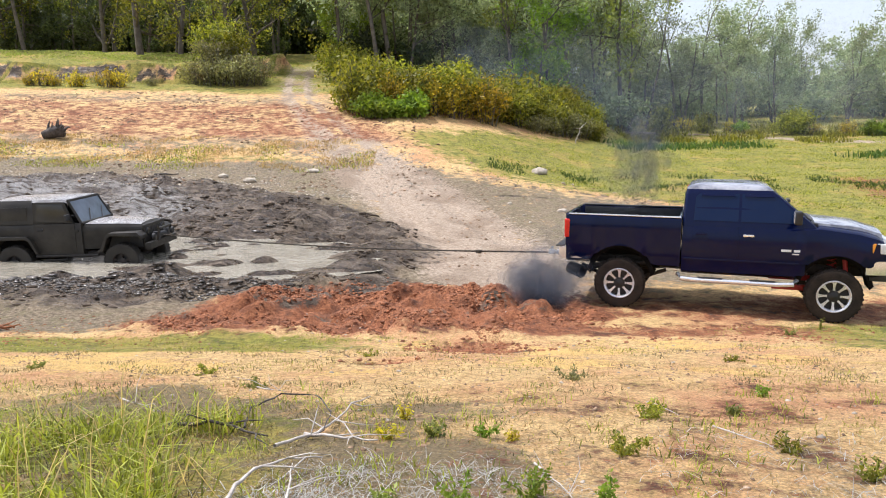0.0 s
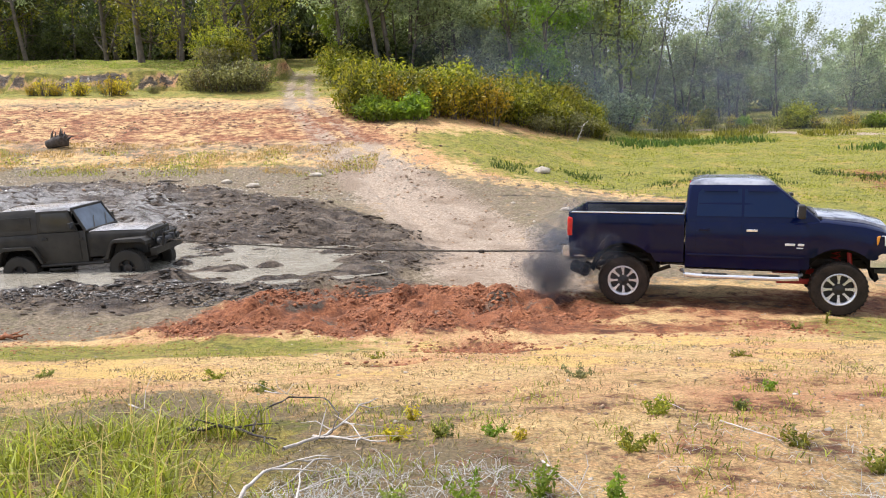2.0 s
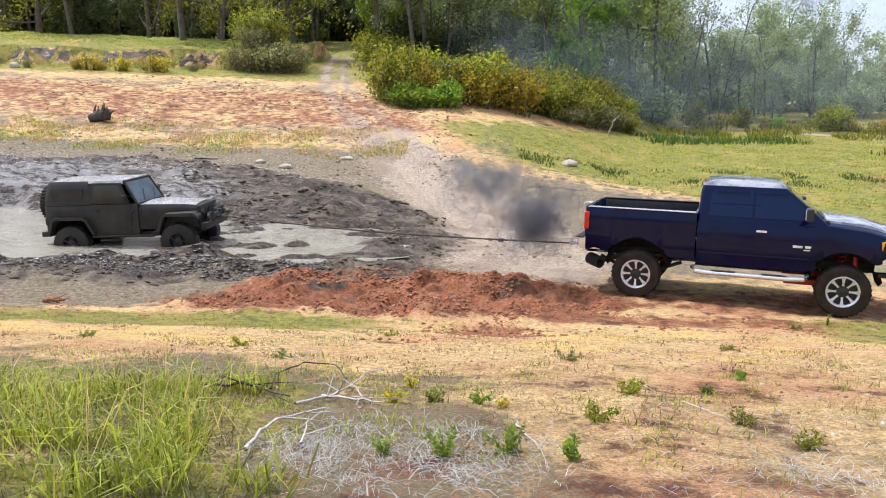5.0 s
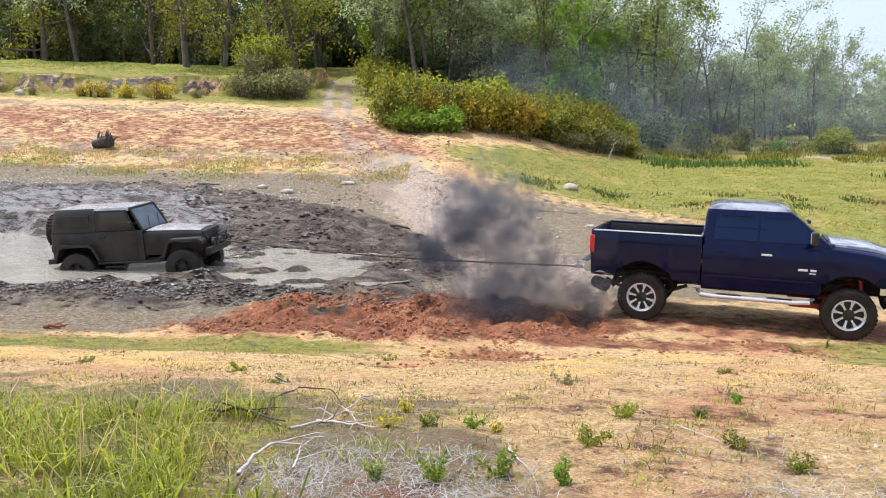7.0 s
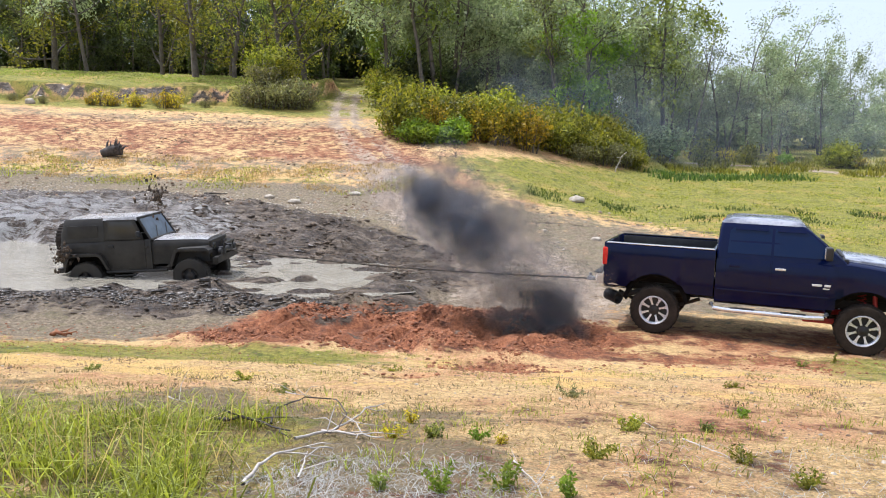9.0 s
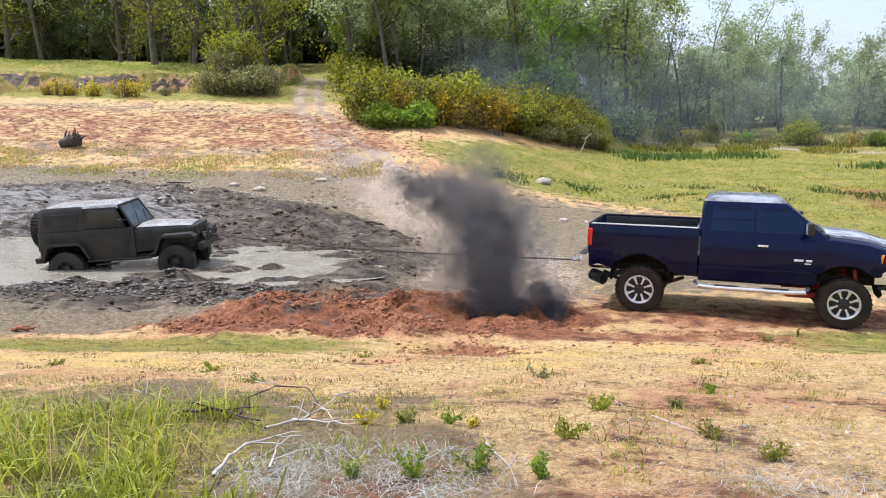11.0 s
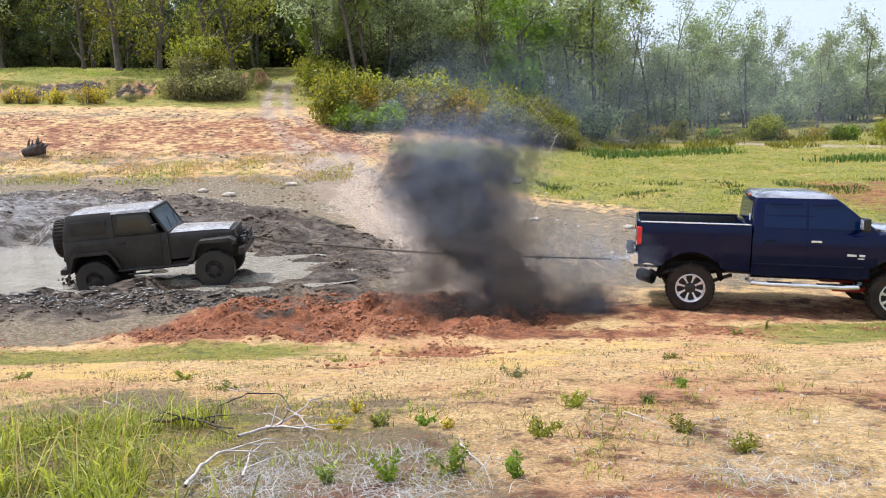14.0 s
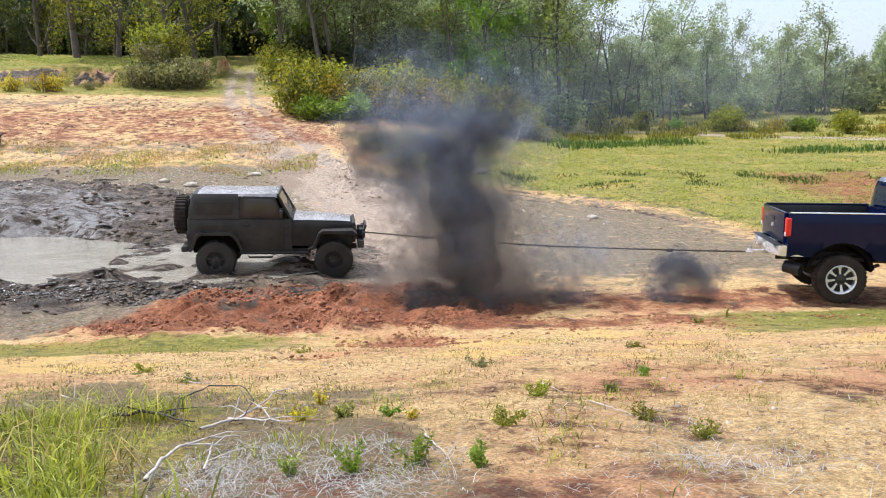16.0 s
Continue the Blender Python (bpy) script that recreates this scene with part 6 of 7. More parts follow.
stick([(0.48, 3.93, 0.03), (0.59, 3.47, 0.03)], 0.007, "pale dry stalk among straw", twigs=3, seed=9)
stick([(-2.4, 5.6, 0.06), (-2.0, 5.2, 0.08)], 0.008, "thin grey twig caught in the grass", twigs=3, seed=14)
stick([(-1.5, 6.1, 0.04), (-1.2, 5.8, 0.05)], 0.007, "thin grey twig caught in the grass", twigs=3, seed=15)
stick([(-7.55, 12.75, 0.03), (-7.25, 12.55, 0.06), (-7.05, 12.6, 0.03)], 0.05, "broken reddish piece of wood near the pit", material=M_RED_CLOD, twigs=3, seed=10)
stick([(-11.6, 31.6, 0.05), (-10.6, 31.7, 0.05)], 0.05, "dark log at the pit's far edge", category="log", material=M_DARKWOOD, seed=11)
stick([(7.7, 46.2, 0.0), (7.9, 46.0, 0.9), (8.3, 46.1, 1.3)], 0.04, "bare grey dead stem in the brush", twigs=6, seed=12)


def weed(x, y, tall, spread, leaves, leaf, material, label, seed):
    """A leafy weed: a few stems, and leaves up their length."""
    rr = np.random.RandomState(seed)
    w = thing("weed", Matrix.Translation((x, y, ground_z(x, y) - 0.01)), label, "weed", "weeds on the bank")
    cs = []
    for k in range(5):
        a = rr.uniform(0, 6.283)
        top = Vector((math.cos(a) * spread * rr.uniform(0.2, 1), math.sin(a) * spread * rr.uniform(0.2, 1), tall * rr.uniform(0.6, 1)))
        verts, faces = [], []
        limb(verts, faces, [Vector((0, 0, 0)), top * 0.5 + Vector((0, 0, tall * 0.1)), top], [0.006, 0.004, 0.002], 5)
        o = new("stem", mesh_from("stem", verts, faces, material, True))
        o.parent = w
        f = rr.uniform(0.15, 1.0, leaves // 3)
        cs.append(np.array([tuple(top * t) for t in f]) + rr.normal(size=(len(f), 3)) * leaf * 0.9)
    c = np.concatenate(cs)
    c[:, 2] = np.abs(c[:, 2])
    o = new("foliage", leaf_mesh("foliage", c, leaf, material, rr))
    o.parent = w
    return w


for k, (x, y, tall, spread, n, mt, lb) in enumerate((
        (-0.25, 5.0, 0.16, 0.06, 40, M_LEAF_YELLOW, "small weed with bright yellow leaves"), (-0.33, 4.45, 0.14, 0.07, 45, M_LEAF_YELLOW, "small weed with bright yellow leaves"),
        (-0.05, 4.5, 0.12, 0.08, 60, M_LEAF, "low dark green leafy weed"), (0.25, 4.55, 0.12, 0.08, 40, M_LEAF_LIME, "light green leafy weed on bare ground"),
        (0.42, 4.5, 0.1, 0.05, 26, M_LEAF_YELLOW, "small weed with bright yellow leaves"),
        (1.98, 5.1, 0.13, 0.05, 50, M_LEAF, "small dark green weed alone on bare ground"), (2.48, 5.9, 0.14, 0.05, 45, M_LEAF_LIME, "light green leafy weed on bare ground"),
        (1.34, 5.0, 0.18, 0.16, 110, M_LEAF_BUSH, "bushy yellow-green weed on dry ground"), (1.0, 4.15, 0.16, 0.16, 100, M_LEAF_BUSH, "bushy yellow-green weed on dry ground"),
        (0.08, 3.33, 0.22, 0.09, 70, M_LEAF_LIME, "upright light green weed with broad leaves"), (0.41, 3.46, 0.24, 0.12, 90, M_LEAF_LIME, "upright light green weed with broad leaves"),
        (0.76, 3.35, 0.20, 0.10, 70, M_LEAF_LIME, "upright light green weed with broad leaves"), (-0.25, 3.3, 0.16, 0.08, 50, M_LEAF, "low dark green leafy weed"),
        (1.95, 4.2, 0.13, 0.10, 60, M_LEAF_BUSH, "bushy yellow-green weed on dry ground"), (2.18, 3.75, 0.16, 0.10, 70, M_LEAF_BUSH, "bushy yellow-green weed on dry ground"),
        (1.1, 6.6, 0.14, 0.2, 90, M_LEAF_GREY, "low dull green weed on dry ground"), (-1.55, 6.34, 0.12, 0.14, 80, M_LEAF, "low dark green leafy weed"), (-2.3, 7.4, 0.12, 0.16, 70, M_LEAF_BUSH, "bushy yellow-green weed on dry ground"),
        (6.05, 12.3, 0.30, 0.05, 30, M_LEAF_BUSH, "thin tall weed stalk beside the wheel tracks"), (5.3, 11.7, 0.16, 0.1, 50, M_LEAF, "low dark green leafy weed"), (-0.9, 9.4, 0.1, 0.14, 60, M_LEAF_BUSH, "bushy yellow-green weed on dry ground"),
        (3.2, 8.4, 0.10, 0.12, 60, M_LEAF_BUSH, "bushy yellow-green weed on dry ground"), (-4.2, 7.8, 0.1, 0.16, 60, M_LEAF, "low dark green leafy weed"))):
    weed(x, y, tall * 0.75, spread * 1.35, n * 2, 0.0155, mt, lb, 100 + k)


def rock(x, y, size, seed, label):
    rr = np.random.RandomState(seed)
    bm = bmesh.new()
    bmesh.ops.create_icosphere(bm, subdivisions=3, radius=1)
    for v in bm.verts:
        k = 1 + 0.22 * noise.noise(v.co * 1.3 + Vector((seed, 0, 0))) + 0.08 * noise.noise(v.co * 4)
        v.co = Vector((v.co.x * size[0], v.co.y * size[1], v.co.z * size[2])) * k
    bmesh.ops.recalc_face_normals(bm, faces=bm.faces)
    me = bpy.data.meshes.new("rock")
    for f in bm.faces:
        f.smooth = True
    bm.to_mesh(me)
    bm.free()
    me.materials.append(M_STONE)
    return place("rock", me, Matrix.Translation((x, y, ground_z(x, y) + size[2] * 0.35)), label, "rock", "rocks")


rock(4.3, 35.3, (0.36, 0.28, 0.2), 1, "pale weathered rock lying in the grass")
rock(-7.6, 31.0, (0.25, 0.2, 0.12), 2, "flat pale rock near the pit")
rock(-5.4, 32.8, (0.3, 0.2, 0.1), 3, "flat pale rock near the pit")
rock(-8.8, 31.6, (0.2, 0.18, 0.1), 4, "flat pale rock near the pit")
rock(4.2, 27.6, (0.18, 0.14, 0.08), 5, "small grey rock on the flat")
rock(7.2, 26.0, (0.2, 0.15, 0.1), 6, "small grey rock on the flat")
rock(-30.5, 51.2, (0.35, 0.3, 0.25), 7, "pale rock below the cut bank")


def make_stump(x, y):
    s = thing("tree_stump", Matrix.Translation((x, y, ground_z(x, y) - 0.05)), "dark uprooted tree stump with jagged roots", "tree stump")
    rr = np.random.RandomState(3)
    verts, faces = [], []
    limb(verts, faces, [Vector((-0.55, 0, 0.2)), Vector((-0.1, 0, 0.35)), Vector((0.35, 0.05, 0.42))], [0.20, 0.27, 0.30], 10)
    o = new("trunk", mesh_from("trunk", verts, faces, M_DARKWOOD, True))
    o.parent = s
    for k in range(16):
        a = rr.uniform(-0.3, 3.4)
        p = Vector((rr.uniform(-0.4, 0.4), rr.uniform(-0.15, 0.15), 0.38))
        d = Vector((math.cos(a) * 0.6 + 0.1, rr.normal() * 0.3, abs(math.sin(a)) + 0.1)).normalized() * rr.uniform(0.3, 0.62)
        verts, faces = [], []
        limb(verts, faces, [p, p + d * 0.5 + Vector(rr.normal(size=3)) * 0.06, p + d], [0.075, 0.05, 0.015], 5)
        o = new("root", mesh_from("root", verts, faces, M_DARKWOOD, True))
        o.parent = s


make_stump(-18.0, 37.0)


# ---- exhaust smoke: clouds of fine soot flakes that drift and spread apart ----
PUFFS = [
    ("wisp", [(0, 1.93, 15.0, 0.26), (1, 1.92, 15.0, 0.6), (1.5, 2.13, 15.0, 0.78), (2, 2.27, 15.0, 0.84), (3, 1.65, 15.0, 1.52), (5.5, 1.16, 15.0, 1.54), (7, -0.23, 15.0, 1.59), (9, -1.69, 15.0, 2.86), (11.5, -1.93, 15.0, 3.09), (12.5, -1.61, 15.0, 3.25), (14, -0.95, 15.0, 3.46), (16, -0.03, 15.0, 3.57)]),
    ("mid", [(0, 1.94, 14.95, 0.32), (1, 2.02, 14.95, 0.67), (1.5, 2.18, 14.95, 0.79), (2, 2.32, 14.95, 0.79), (3, 1.71, 14.95, 1.2), (5.5, 1.04, 14.95, 1.43), (7, -0.12, 14.95, 1.71), (9, -0.65, 14.95, 2.32), (11.5, 1.1, 14.95, 1.24), (12.5, 0.95, 14.95, 1.66), (14, 1.37, 14.95, 1.63), (16, 2.18, 14.95, 1.75)]),
    ("small", [(0, 1.74, 14.8, 0.35), (1, 2.01, 14.8, 0.2), (1.5, 2.0, 14.8, 0.32), (3, 1.87, 14.8, 0.78), (5.5, 0.93, 14.8, 1.33), (7, -0.67, 14.8, 1.26), (9, -0.19, 14.8, 1.84), (11.5, -0.58, 14.8, 2.49), (13, -0.39, 14.8, 2.43), (14, 0.14, 14.8, 2.34), (16, 0.61, 14.8, 2.58)]),
    ("small", [(0, 2.04, 14.6, 0.23), (1, 1.92, 14.6, 0.57), (1.5, 1.87, 14.6, 0.69), (3, 1.96, 14.6, 0.6), (5.5, 1.24, 14.6, 1.65), (7, -0.38, 14.6, 1.18), (9, 0.14, 14.6, 2.09), (11.5, 1.18, 14.6, 1.73), (13, 0.5, 14.6, 2.43), (16, -0.24, 14.6, 3.25)]),
    ("plume", [(0, 3.86, 15.8, 2.23), (0.5, 3.96, 15.8, 2.51), (1, 4.34, 15.8, 2.96), (1.5, 4.81, 15.8, 3.84), (2.2, 5.67, 15.8, 3.93), (3.2, 5.74, 15.8, 4.46), (5.5, 6.83, 15.8, 6.42), (16, 9.59, 15.8, 10.25)]),
    ("plume", [(0, 4.04, 15.8, 2.73), (0.5, 4.16, 15.8, 3.06), (1, 4.65, 15.8, 3.73), (1.5, 5.0, 15.8, 4.71), (2.2, 5.97, 15.8, 4.79), (3.2, 6.02, 15.8, 5.21), (5.5, 6.83, 15.8, 7.47), (16, 9.51, 15.8, 11.28)]),
    ("mid", [(0, 1.97, 14.9, 0.2), (1, 2.18, 14.9, 0.51), (1.5, 2.28, 14.9, 0.96), (2, 2.47, 14.9, 0.96), (3, 1.88, 14.9, 0.88), (5.5, 0.29, 14.9, 2.26), (7, 0.32, 14.9, 2.34), (9, -0.42, 14.9, 2.22), (11.5, 1.26, 14.9, 1.59), (12.5, 1.06, 14.9, 2.01), (14, 0.48, 14.9, 2.66), (15.5, 0.45, 14.9, 3.1), (16, 0.62, 14.9, 2.96)]),
    ("small", [(0.0, 2.7, 14.6, -1.9), (5.15, 2.68, 14.6, -1.9), (5.5, 2.27, 14.6, 0.55), (6, 1.74, 14.6, 0.63), (6.5, 1.4, 14.6, 1.0), (7, 1.5, 14.6, 1.11), (7.5, 0.99, 14.6, 1.59), (9, 0.15, 14.6, 1.76), (11.5, 1.41, 14.6, 1.18), (12.5, 0.39, 14.6, 2.26), (14, -0.28, 14.6, 2.91), (16, -0.14, 14.6, 3.09)]),
    ("mid", [(0.0, 2.7, 14.6, -1.9), (5.65, 2.5, 14.5, -1.9), (6, 2.12, 14.5, 0.54), (6.5, 1.02, 14.5, 0.62), (7, 0.63, 14.5, 0.49), (8, 0.47, 14.5, 1.43), (9, 0.04, 14.5, 1.71), (11.5, 1.19, 14.5, 0.57), (12.5, 1.04, 14.5, 1.6), (14, 1.34, 14.5, 2.45), (16, 1.64, 14.5, 3.23)]),
    ("mid", [(0.0, 2.7, 14.6, -1.9), (6.25, 2.49, 14.5, -1.9), (6.6, 2.0, 14.5, 0.45), (7, 1.13, 14.5, 0.39), (8, 2.03, 14.5, 0.56), (9, 1.39, 14.5, 0.58), (11.5, 1.57, 14.5, 0.74), (12.5, 0.82, 14.5, 1.38), (14, 1.23, 14.5, 1.9), (16, 1.63, 14.5, 2.47)]),
    ("small", [(0.0, 2.7, 14.6, -1.9), (6.25, 2.58, 14.4, -1.9), (6.6, 2.1, 14.4, 0.58), (7, 0.06, 14.4, 1.77), (8, 0.35, 14.4, 2.1), (9, -0.84, 14.4, 2.57), (11.5, 0.3, 14.4, 2.3), (14, 0.91, 14.4, 2.68), (16, 1.47, 14.4, 2.91)]),
    ("mid", [(0.0, 2.7, 14.6, -1.9), (7.65, 2.68, 14.5, -1.9), (8, 2.25, 14.5, 0.56), (9, 1.67, 14.5, 0.59), (11.5, 0.86, 14.5, 0.46), (12.5, 1.16, 14.5, 0.6), (14, 1.55, 14.5, 1.01), (16, 1.46, 14.5, 1.49)]),
    ("small", [(0.0, 2.7, 14.6, -1.9), (7.95, 2.77, 14.4, -1.9), (8.3, 2.21, 14.4, 0.56), (9, 1.83, 14.4, 0.33), (11.5, 2.07, 14.4, 0.31), (12.5, 0.61, 14.4, 2.38), (14, 1.88, 14.4, 2.87), (16, 2.34, 14.4, 3.22)]),
    ("mid", [(0.0, 2.7, 14.6, -1.9), (10.85, 2.8, 14.4, -1.9), (11.2, 2.43, 14.4, 0.36), (11.5, 1.85, 14.4, 0.31), (12.5, 1.81, 14.4, 0.34), (14, 2.09, 14.4, 0.34), (16, 2.11, 14.4, 0.59)]),
    ("mid", [(0.0, 2.7, 14.6, -1.9), (11.75, 3.44, 14.4, -1.9), (12.1, 3.01, 14.4, 0.6), (12.5, 2.47, 14.4, 0.44), (13, 2.14, 14.4, 0.34), (14, 1.31, 14.4, 0.41), (16, 1.11, 14.4, 0.51)]),
    ("mid", [(0.0, 2.7, 14.6, -1.9), (12.45, 3.78, 14.3, -1.9), (12.8, 3.39, 14.3, 0.59), (13.2, 2.99, 14.3, 0.37), (14, 2.85, 14.3, 0.23), (16, 2.54, 14.3, 0.15)]),
    ("small", [(0.0, 2.7, 14.6, -1.9), (12.95, 4.01, 14.3, -1.9), (13.3, 3.7, 14.3, 0.54), (14, 3.4, 14.3, 0.16), (16, 0.77, 14.3, 0.09)]),
    ("small", [(0.0, 2.7, 14.6, -1.9), (12.05, 3.6, 14.5, -1.9), (12.4, 3.23, 14.5, 0.59), (13, 1.59, 14.5, 2.75), (14, 1.89, 14.5, 3.19), (15, 1.98, 14.5, 3.7), (16, 2.03, 14.5, 3.86)]),
    ("small", [(0.0, 2.7, 14.6, -1.9), (14.85, 6.5, 14.0, -1.9), (15.2, 6.17, 14.0, 0.52), (15.5, 5.95, 14.0, 0.5), (16, 5.75, 14.0, 0.52)]),
    ("small", [(0.0, 2.7, 14.6, -1.9), (14.75, 6.59, 14.0, -1.9), (15.1, 6.26, 14.0, 0.63), (15.5, 6.11, 14.0, 0.63), (16, 5.47, 14.0, 0.3)]),
    ("small", [(0.0, 2.7, 14.6, -1.9), (14.95, 6.9, 14.1, -1.9), (15.3, 6.56, 14.1, 0.6), (15.6, 6.24, 14.1, 0.62), (16, 6.0, 14.1, 0.66)]),
    ("wisp", [(0.0, 2.7, 14.6, -1.9), (15.25, 7.28, 13.9, -1.9), (15.6, 6.94, 13.9, 0.61), (16, 5.33, 13.9, 0.16)]),
    ("haze", [(0.0, 2.7, 14.6, -1.9), (11.95, 1.5, 14.9, -1.9), (12.3, 1.12, 14.9, 0.51), (13, 0.83, 14.9, 1.17), (14, 0.91, 14.9, 1.75), (16, 1.39, 14.9, 2.23)]),
    ("large", [(0.0, 2.7, 14.6, -1.9), (12.55, 2.65, 14.6, -1.9), (12.9, 2.25, 14.6, 0.3), (14, 1.66, 14.6, 0.42), (16, 1.79, 14.6, 0.45)]),
    ("haze", [(0.0, 2.7, 14.6, -1.9), (11.05, 1.8, 15.0, -1.9), (11.4, 1.42, 15.0, 0.79), (12.5, 0.96, 15.0, 1.43), (14, 1.04, 15.0, 2.42), (16, 1.4, 15.0, 3.06)]),
    ("wisp", [(0.0, 2.7, 14.6, -1.9), (10.85, 1.5, 15.2, -1.9), (11.2, 1.12, 15.2, 2.51), (12.5, 1.53, 15.2, 3.33), (13.5, 1.75, 15.2, 3.69), (14.5, 1.72, 15.2, 3.95), (16, 2.11, 15.2, 4.32)]),
    ("mid", [(0.0, 2.7, 14.6, -1.9), (5.95, 3.2, 14.4, -1.9), (6.3, 2.71, 14.4, 0.29), (7, 1.95, 14.4, 0.37), (7.5, 1.93, 14.4, 0.52), (8.5, 1.52, 14.4, 0.47), (9, 0.73, 14.4, 0.69), (11.5, 0.3, 14.4, 0.87), (13, 0.04, 14.4, 0.58), (16, 0.78, 14.4, 0.74)]),
    ("large", [(0.0, 2.7, 14.6, -1.9), (5.95, 1.8, 14.7, -1.9), (6.3, 1.3, 14.7, 0.44), (7, 0.07, 14.7, 0.5), (8, 0.26, 14.7, 0.83), (9, -0.4, 14.7, 1.39), (11.5, -0.03, 14.7, 1.61), (13, 1.27, 14.7, 1.42), (16, 2.03, 14.7, 1.33)]),
    ("small", [(0.0, 2.7, 14.6, -1.9), (6.05, 3.3, 14.2, -1.9), (6.4, 2.81, 14.2, 0.36), (7, 2.46, 14.2, 0.42), (7.5, 2.45, 14.2, 0.52), (8.5, 1.98, 14.2, 0.47), (9, 1.7, 14.2, 0.48), (11.5, 2.48, 14.2, 0.25), (13, 3.2, 14.2, 0.14), (16, 3.64, 14.2, -0.08)]),
    ("mid", [(0.0, 2.7, 14.6, -1.9), (5.75, 2.68, 14.8, -1.9), (6.1, 2.24, 14.8, 0.62), (7, 0.83, 14.8, 1.74), (7.5, 0.65, 14.8, 2.24), (8.5, -0.02, 14.8, 2.44), (9, -0.88, 14.8, 2.72), (11.5, 0.75, 14.8, 2.27), (13, 0.39, 14.8, 2.2), (16, 1.38, 14.8, 2.12)]),
    ("mid", [(0.0, 2.7, 14.6, -1.9), (6.05, 2.55, 14.6, -1.9), (6.4, 2.05, 14.6, 0.49), (7, 1.18, 14.6, 0.88), (8, 1.36, 14.6, 1.54), (9, 0.7, 14.6, 1.99), (11.5, 0.85, 14.6, 2.28), (13, 0.82, 14.6, 1.43), (16, 1.46, 14.6, 1.25)]),
    ("large", [(0.0, 2.7, 14.6, -1.9), (12.05, 3.58, 14.4, -1.9), (12.4, 3.21, 14.4, 0.49), (13, 2.58, 14.4, 0.33), (14, 2.31, 14.4, 0.34), (16, 2.55, 14.4, 0.19)]),
    ("haze", [(0.0, 2.7, 14.6, -1.9), (11.65, 1.52, 14.9, -1.9), (12.0, 1.03, 14.9, 0.84), (13, 0.5, 14.9, 1.62), (14, 0.47, 14.9, 2.21), (16, 0.83, 14.9, 2.68)]),
    ("mid", [(0.0, 2.7, 14.6, -1.9), (12.25, 3.72, 14.3, -1.9), (12.6, 3.35, 14.3, 0.5), (13.2, 3.43, 14.3, 0.25), (14.5, 3.61, 14.3, 0.04), (16, 3.55, 14.3, 0.01)]),
    ("mid", [(0.0, 2.7, 14.6, -1.9), (11.65, 2.49, 14.5, -1.9), (12.0, 2.01, 14.5, 0.46), (13, 0.26, 14.5, 0.5), (14, 0.1, 14.5, 0.53), (16, 0.23, 14.5, 0.4)]),
    ("haze", [(0.0, 2.7, 14.6, -1.9), (12.45, 3.73, 14.6, -1.9), (12.8, 3.34, 14.6, 0.76), (14, 3.12, 14.6, 0.85), (16, 3.49, 14.6, 0.75)]),
    ("haze", [(0.0, 2.7, 14.6, -1.9), (12.15, 0.76, 15.0, -1.9), (12.5, 0.39, 15.0, 2.45), (14, 0.38, 15.0, 3.21), (16, 0.63, 15.0, 3.51)]),
    ("mid", [(0.0, 2.7, 14.6, -1.9), (7.55, 3.07, 14.3, -1.9), (7.9, 2.65, 14.3, 0.66), (8.5, 1.51, 14.3, 0.55), (9, 1.05, 14.3, 0.72), (11.5, 1.06, 14.3, 1.22), (14, 1.43, 14.3, 1.26), (16, 1.99, 14.3, 1.17)]),
    ("small", [(0.0, 2.7, 14.6, -1.9), (7.65, 3.17, 14.2, -1.9), (8.0, 2.75, 14.2, 0.63), (8.5, 1.77, 14.2, 0.46), (9, 1.54, 14.2, 0.53), (11.5, 1.17, 14.2, 0.36), (14, 1.09, 14.2, 1.07), (16, 1.43, 14.2, 1.09)]),
    ("mid", [(0.0, 2.7, 14.6, -1.9), (6.85, 2.39, 14.5, -1.9), (7.2, 2.01, 14.5, 0.75), (8, 1.36, 14.5, 1.22), (8.5, 0.78, 14.5, 1.38), (9, 0.48, 14.5, 1.66), (11.5, 0.85, 14.5, 1.63), (14, 1.12, 14.5, 1.9), (16, 1.91, 14.5, 2.36)]),
    ("small", [(0.0, 2.7, 14.6, -1.9), (14.8, 6.78, 14.0, -1.9), (15.15, 6.45, 14.0, 0.62), (15.5, 6.34, 14.0, 0.54), (16, 6.25, 14.0, 0.45)]),
    ("haze", [(0.0, 2.7, 14.6, -1.9), (10.95, 1.55, 15.2, -1.9), (11.3, 1.16, 15.2, 1.81), (12.5, 0.74, 15.2, 2.78), (14, 1.4, 15.2, 3.08), (16, 2.21, 15.2, 3.21)]),
]


def soot_material(name, dark, light, cover):
    """Thin films of soot: each lets most light pass, and many of them together hide what is behind."""
    m, nt, b = mat(name)
    n = noise_tex(nt, 2.6, 5, 0.6)
    o = nt.nodes.new("ShaderNodeObjectInfo").outputs["Random"]
    nt.links.new(mixc(nt, o, dark, light), b.inputs["Base Color"])
    b.inputs["Roughness"].default_value = 1.0
    b.inputs["Specular IOR Level"].default_value = 0.0
    nt.links.new(ramp(nt, n, ((0.36, 0.0), (0.68, cover))), b.inputs["Alpha"])
    return m


M_SOOT = soot_material("soot", (0.10, 0.112, 0.138), (0.19, 0.21, 0.25), 0.095)
M_PLUME = soot_material("thin dark smoke", (0.085, 0.10, 0.14), (0.13, 0.15, 0.20), 0.085)
M_HAZE = soot_material("thinned smoke", (0.26, 0.30, 0.37), (0.36, 0.41, 0.49), 0.048)


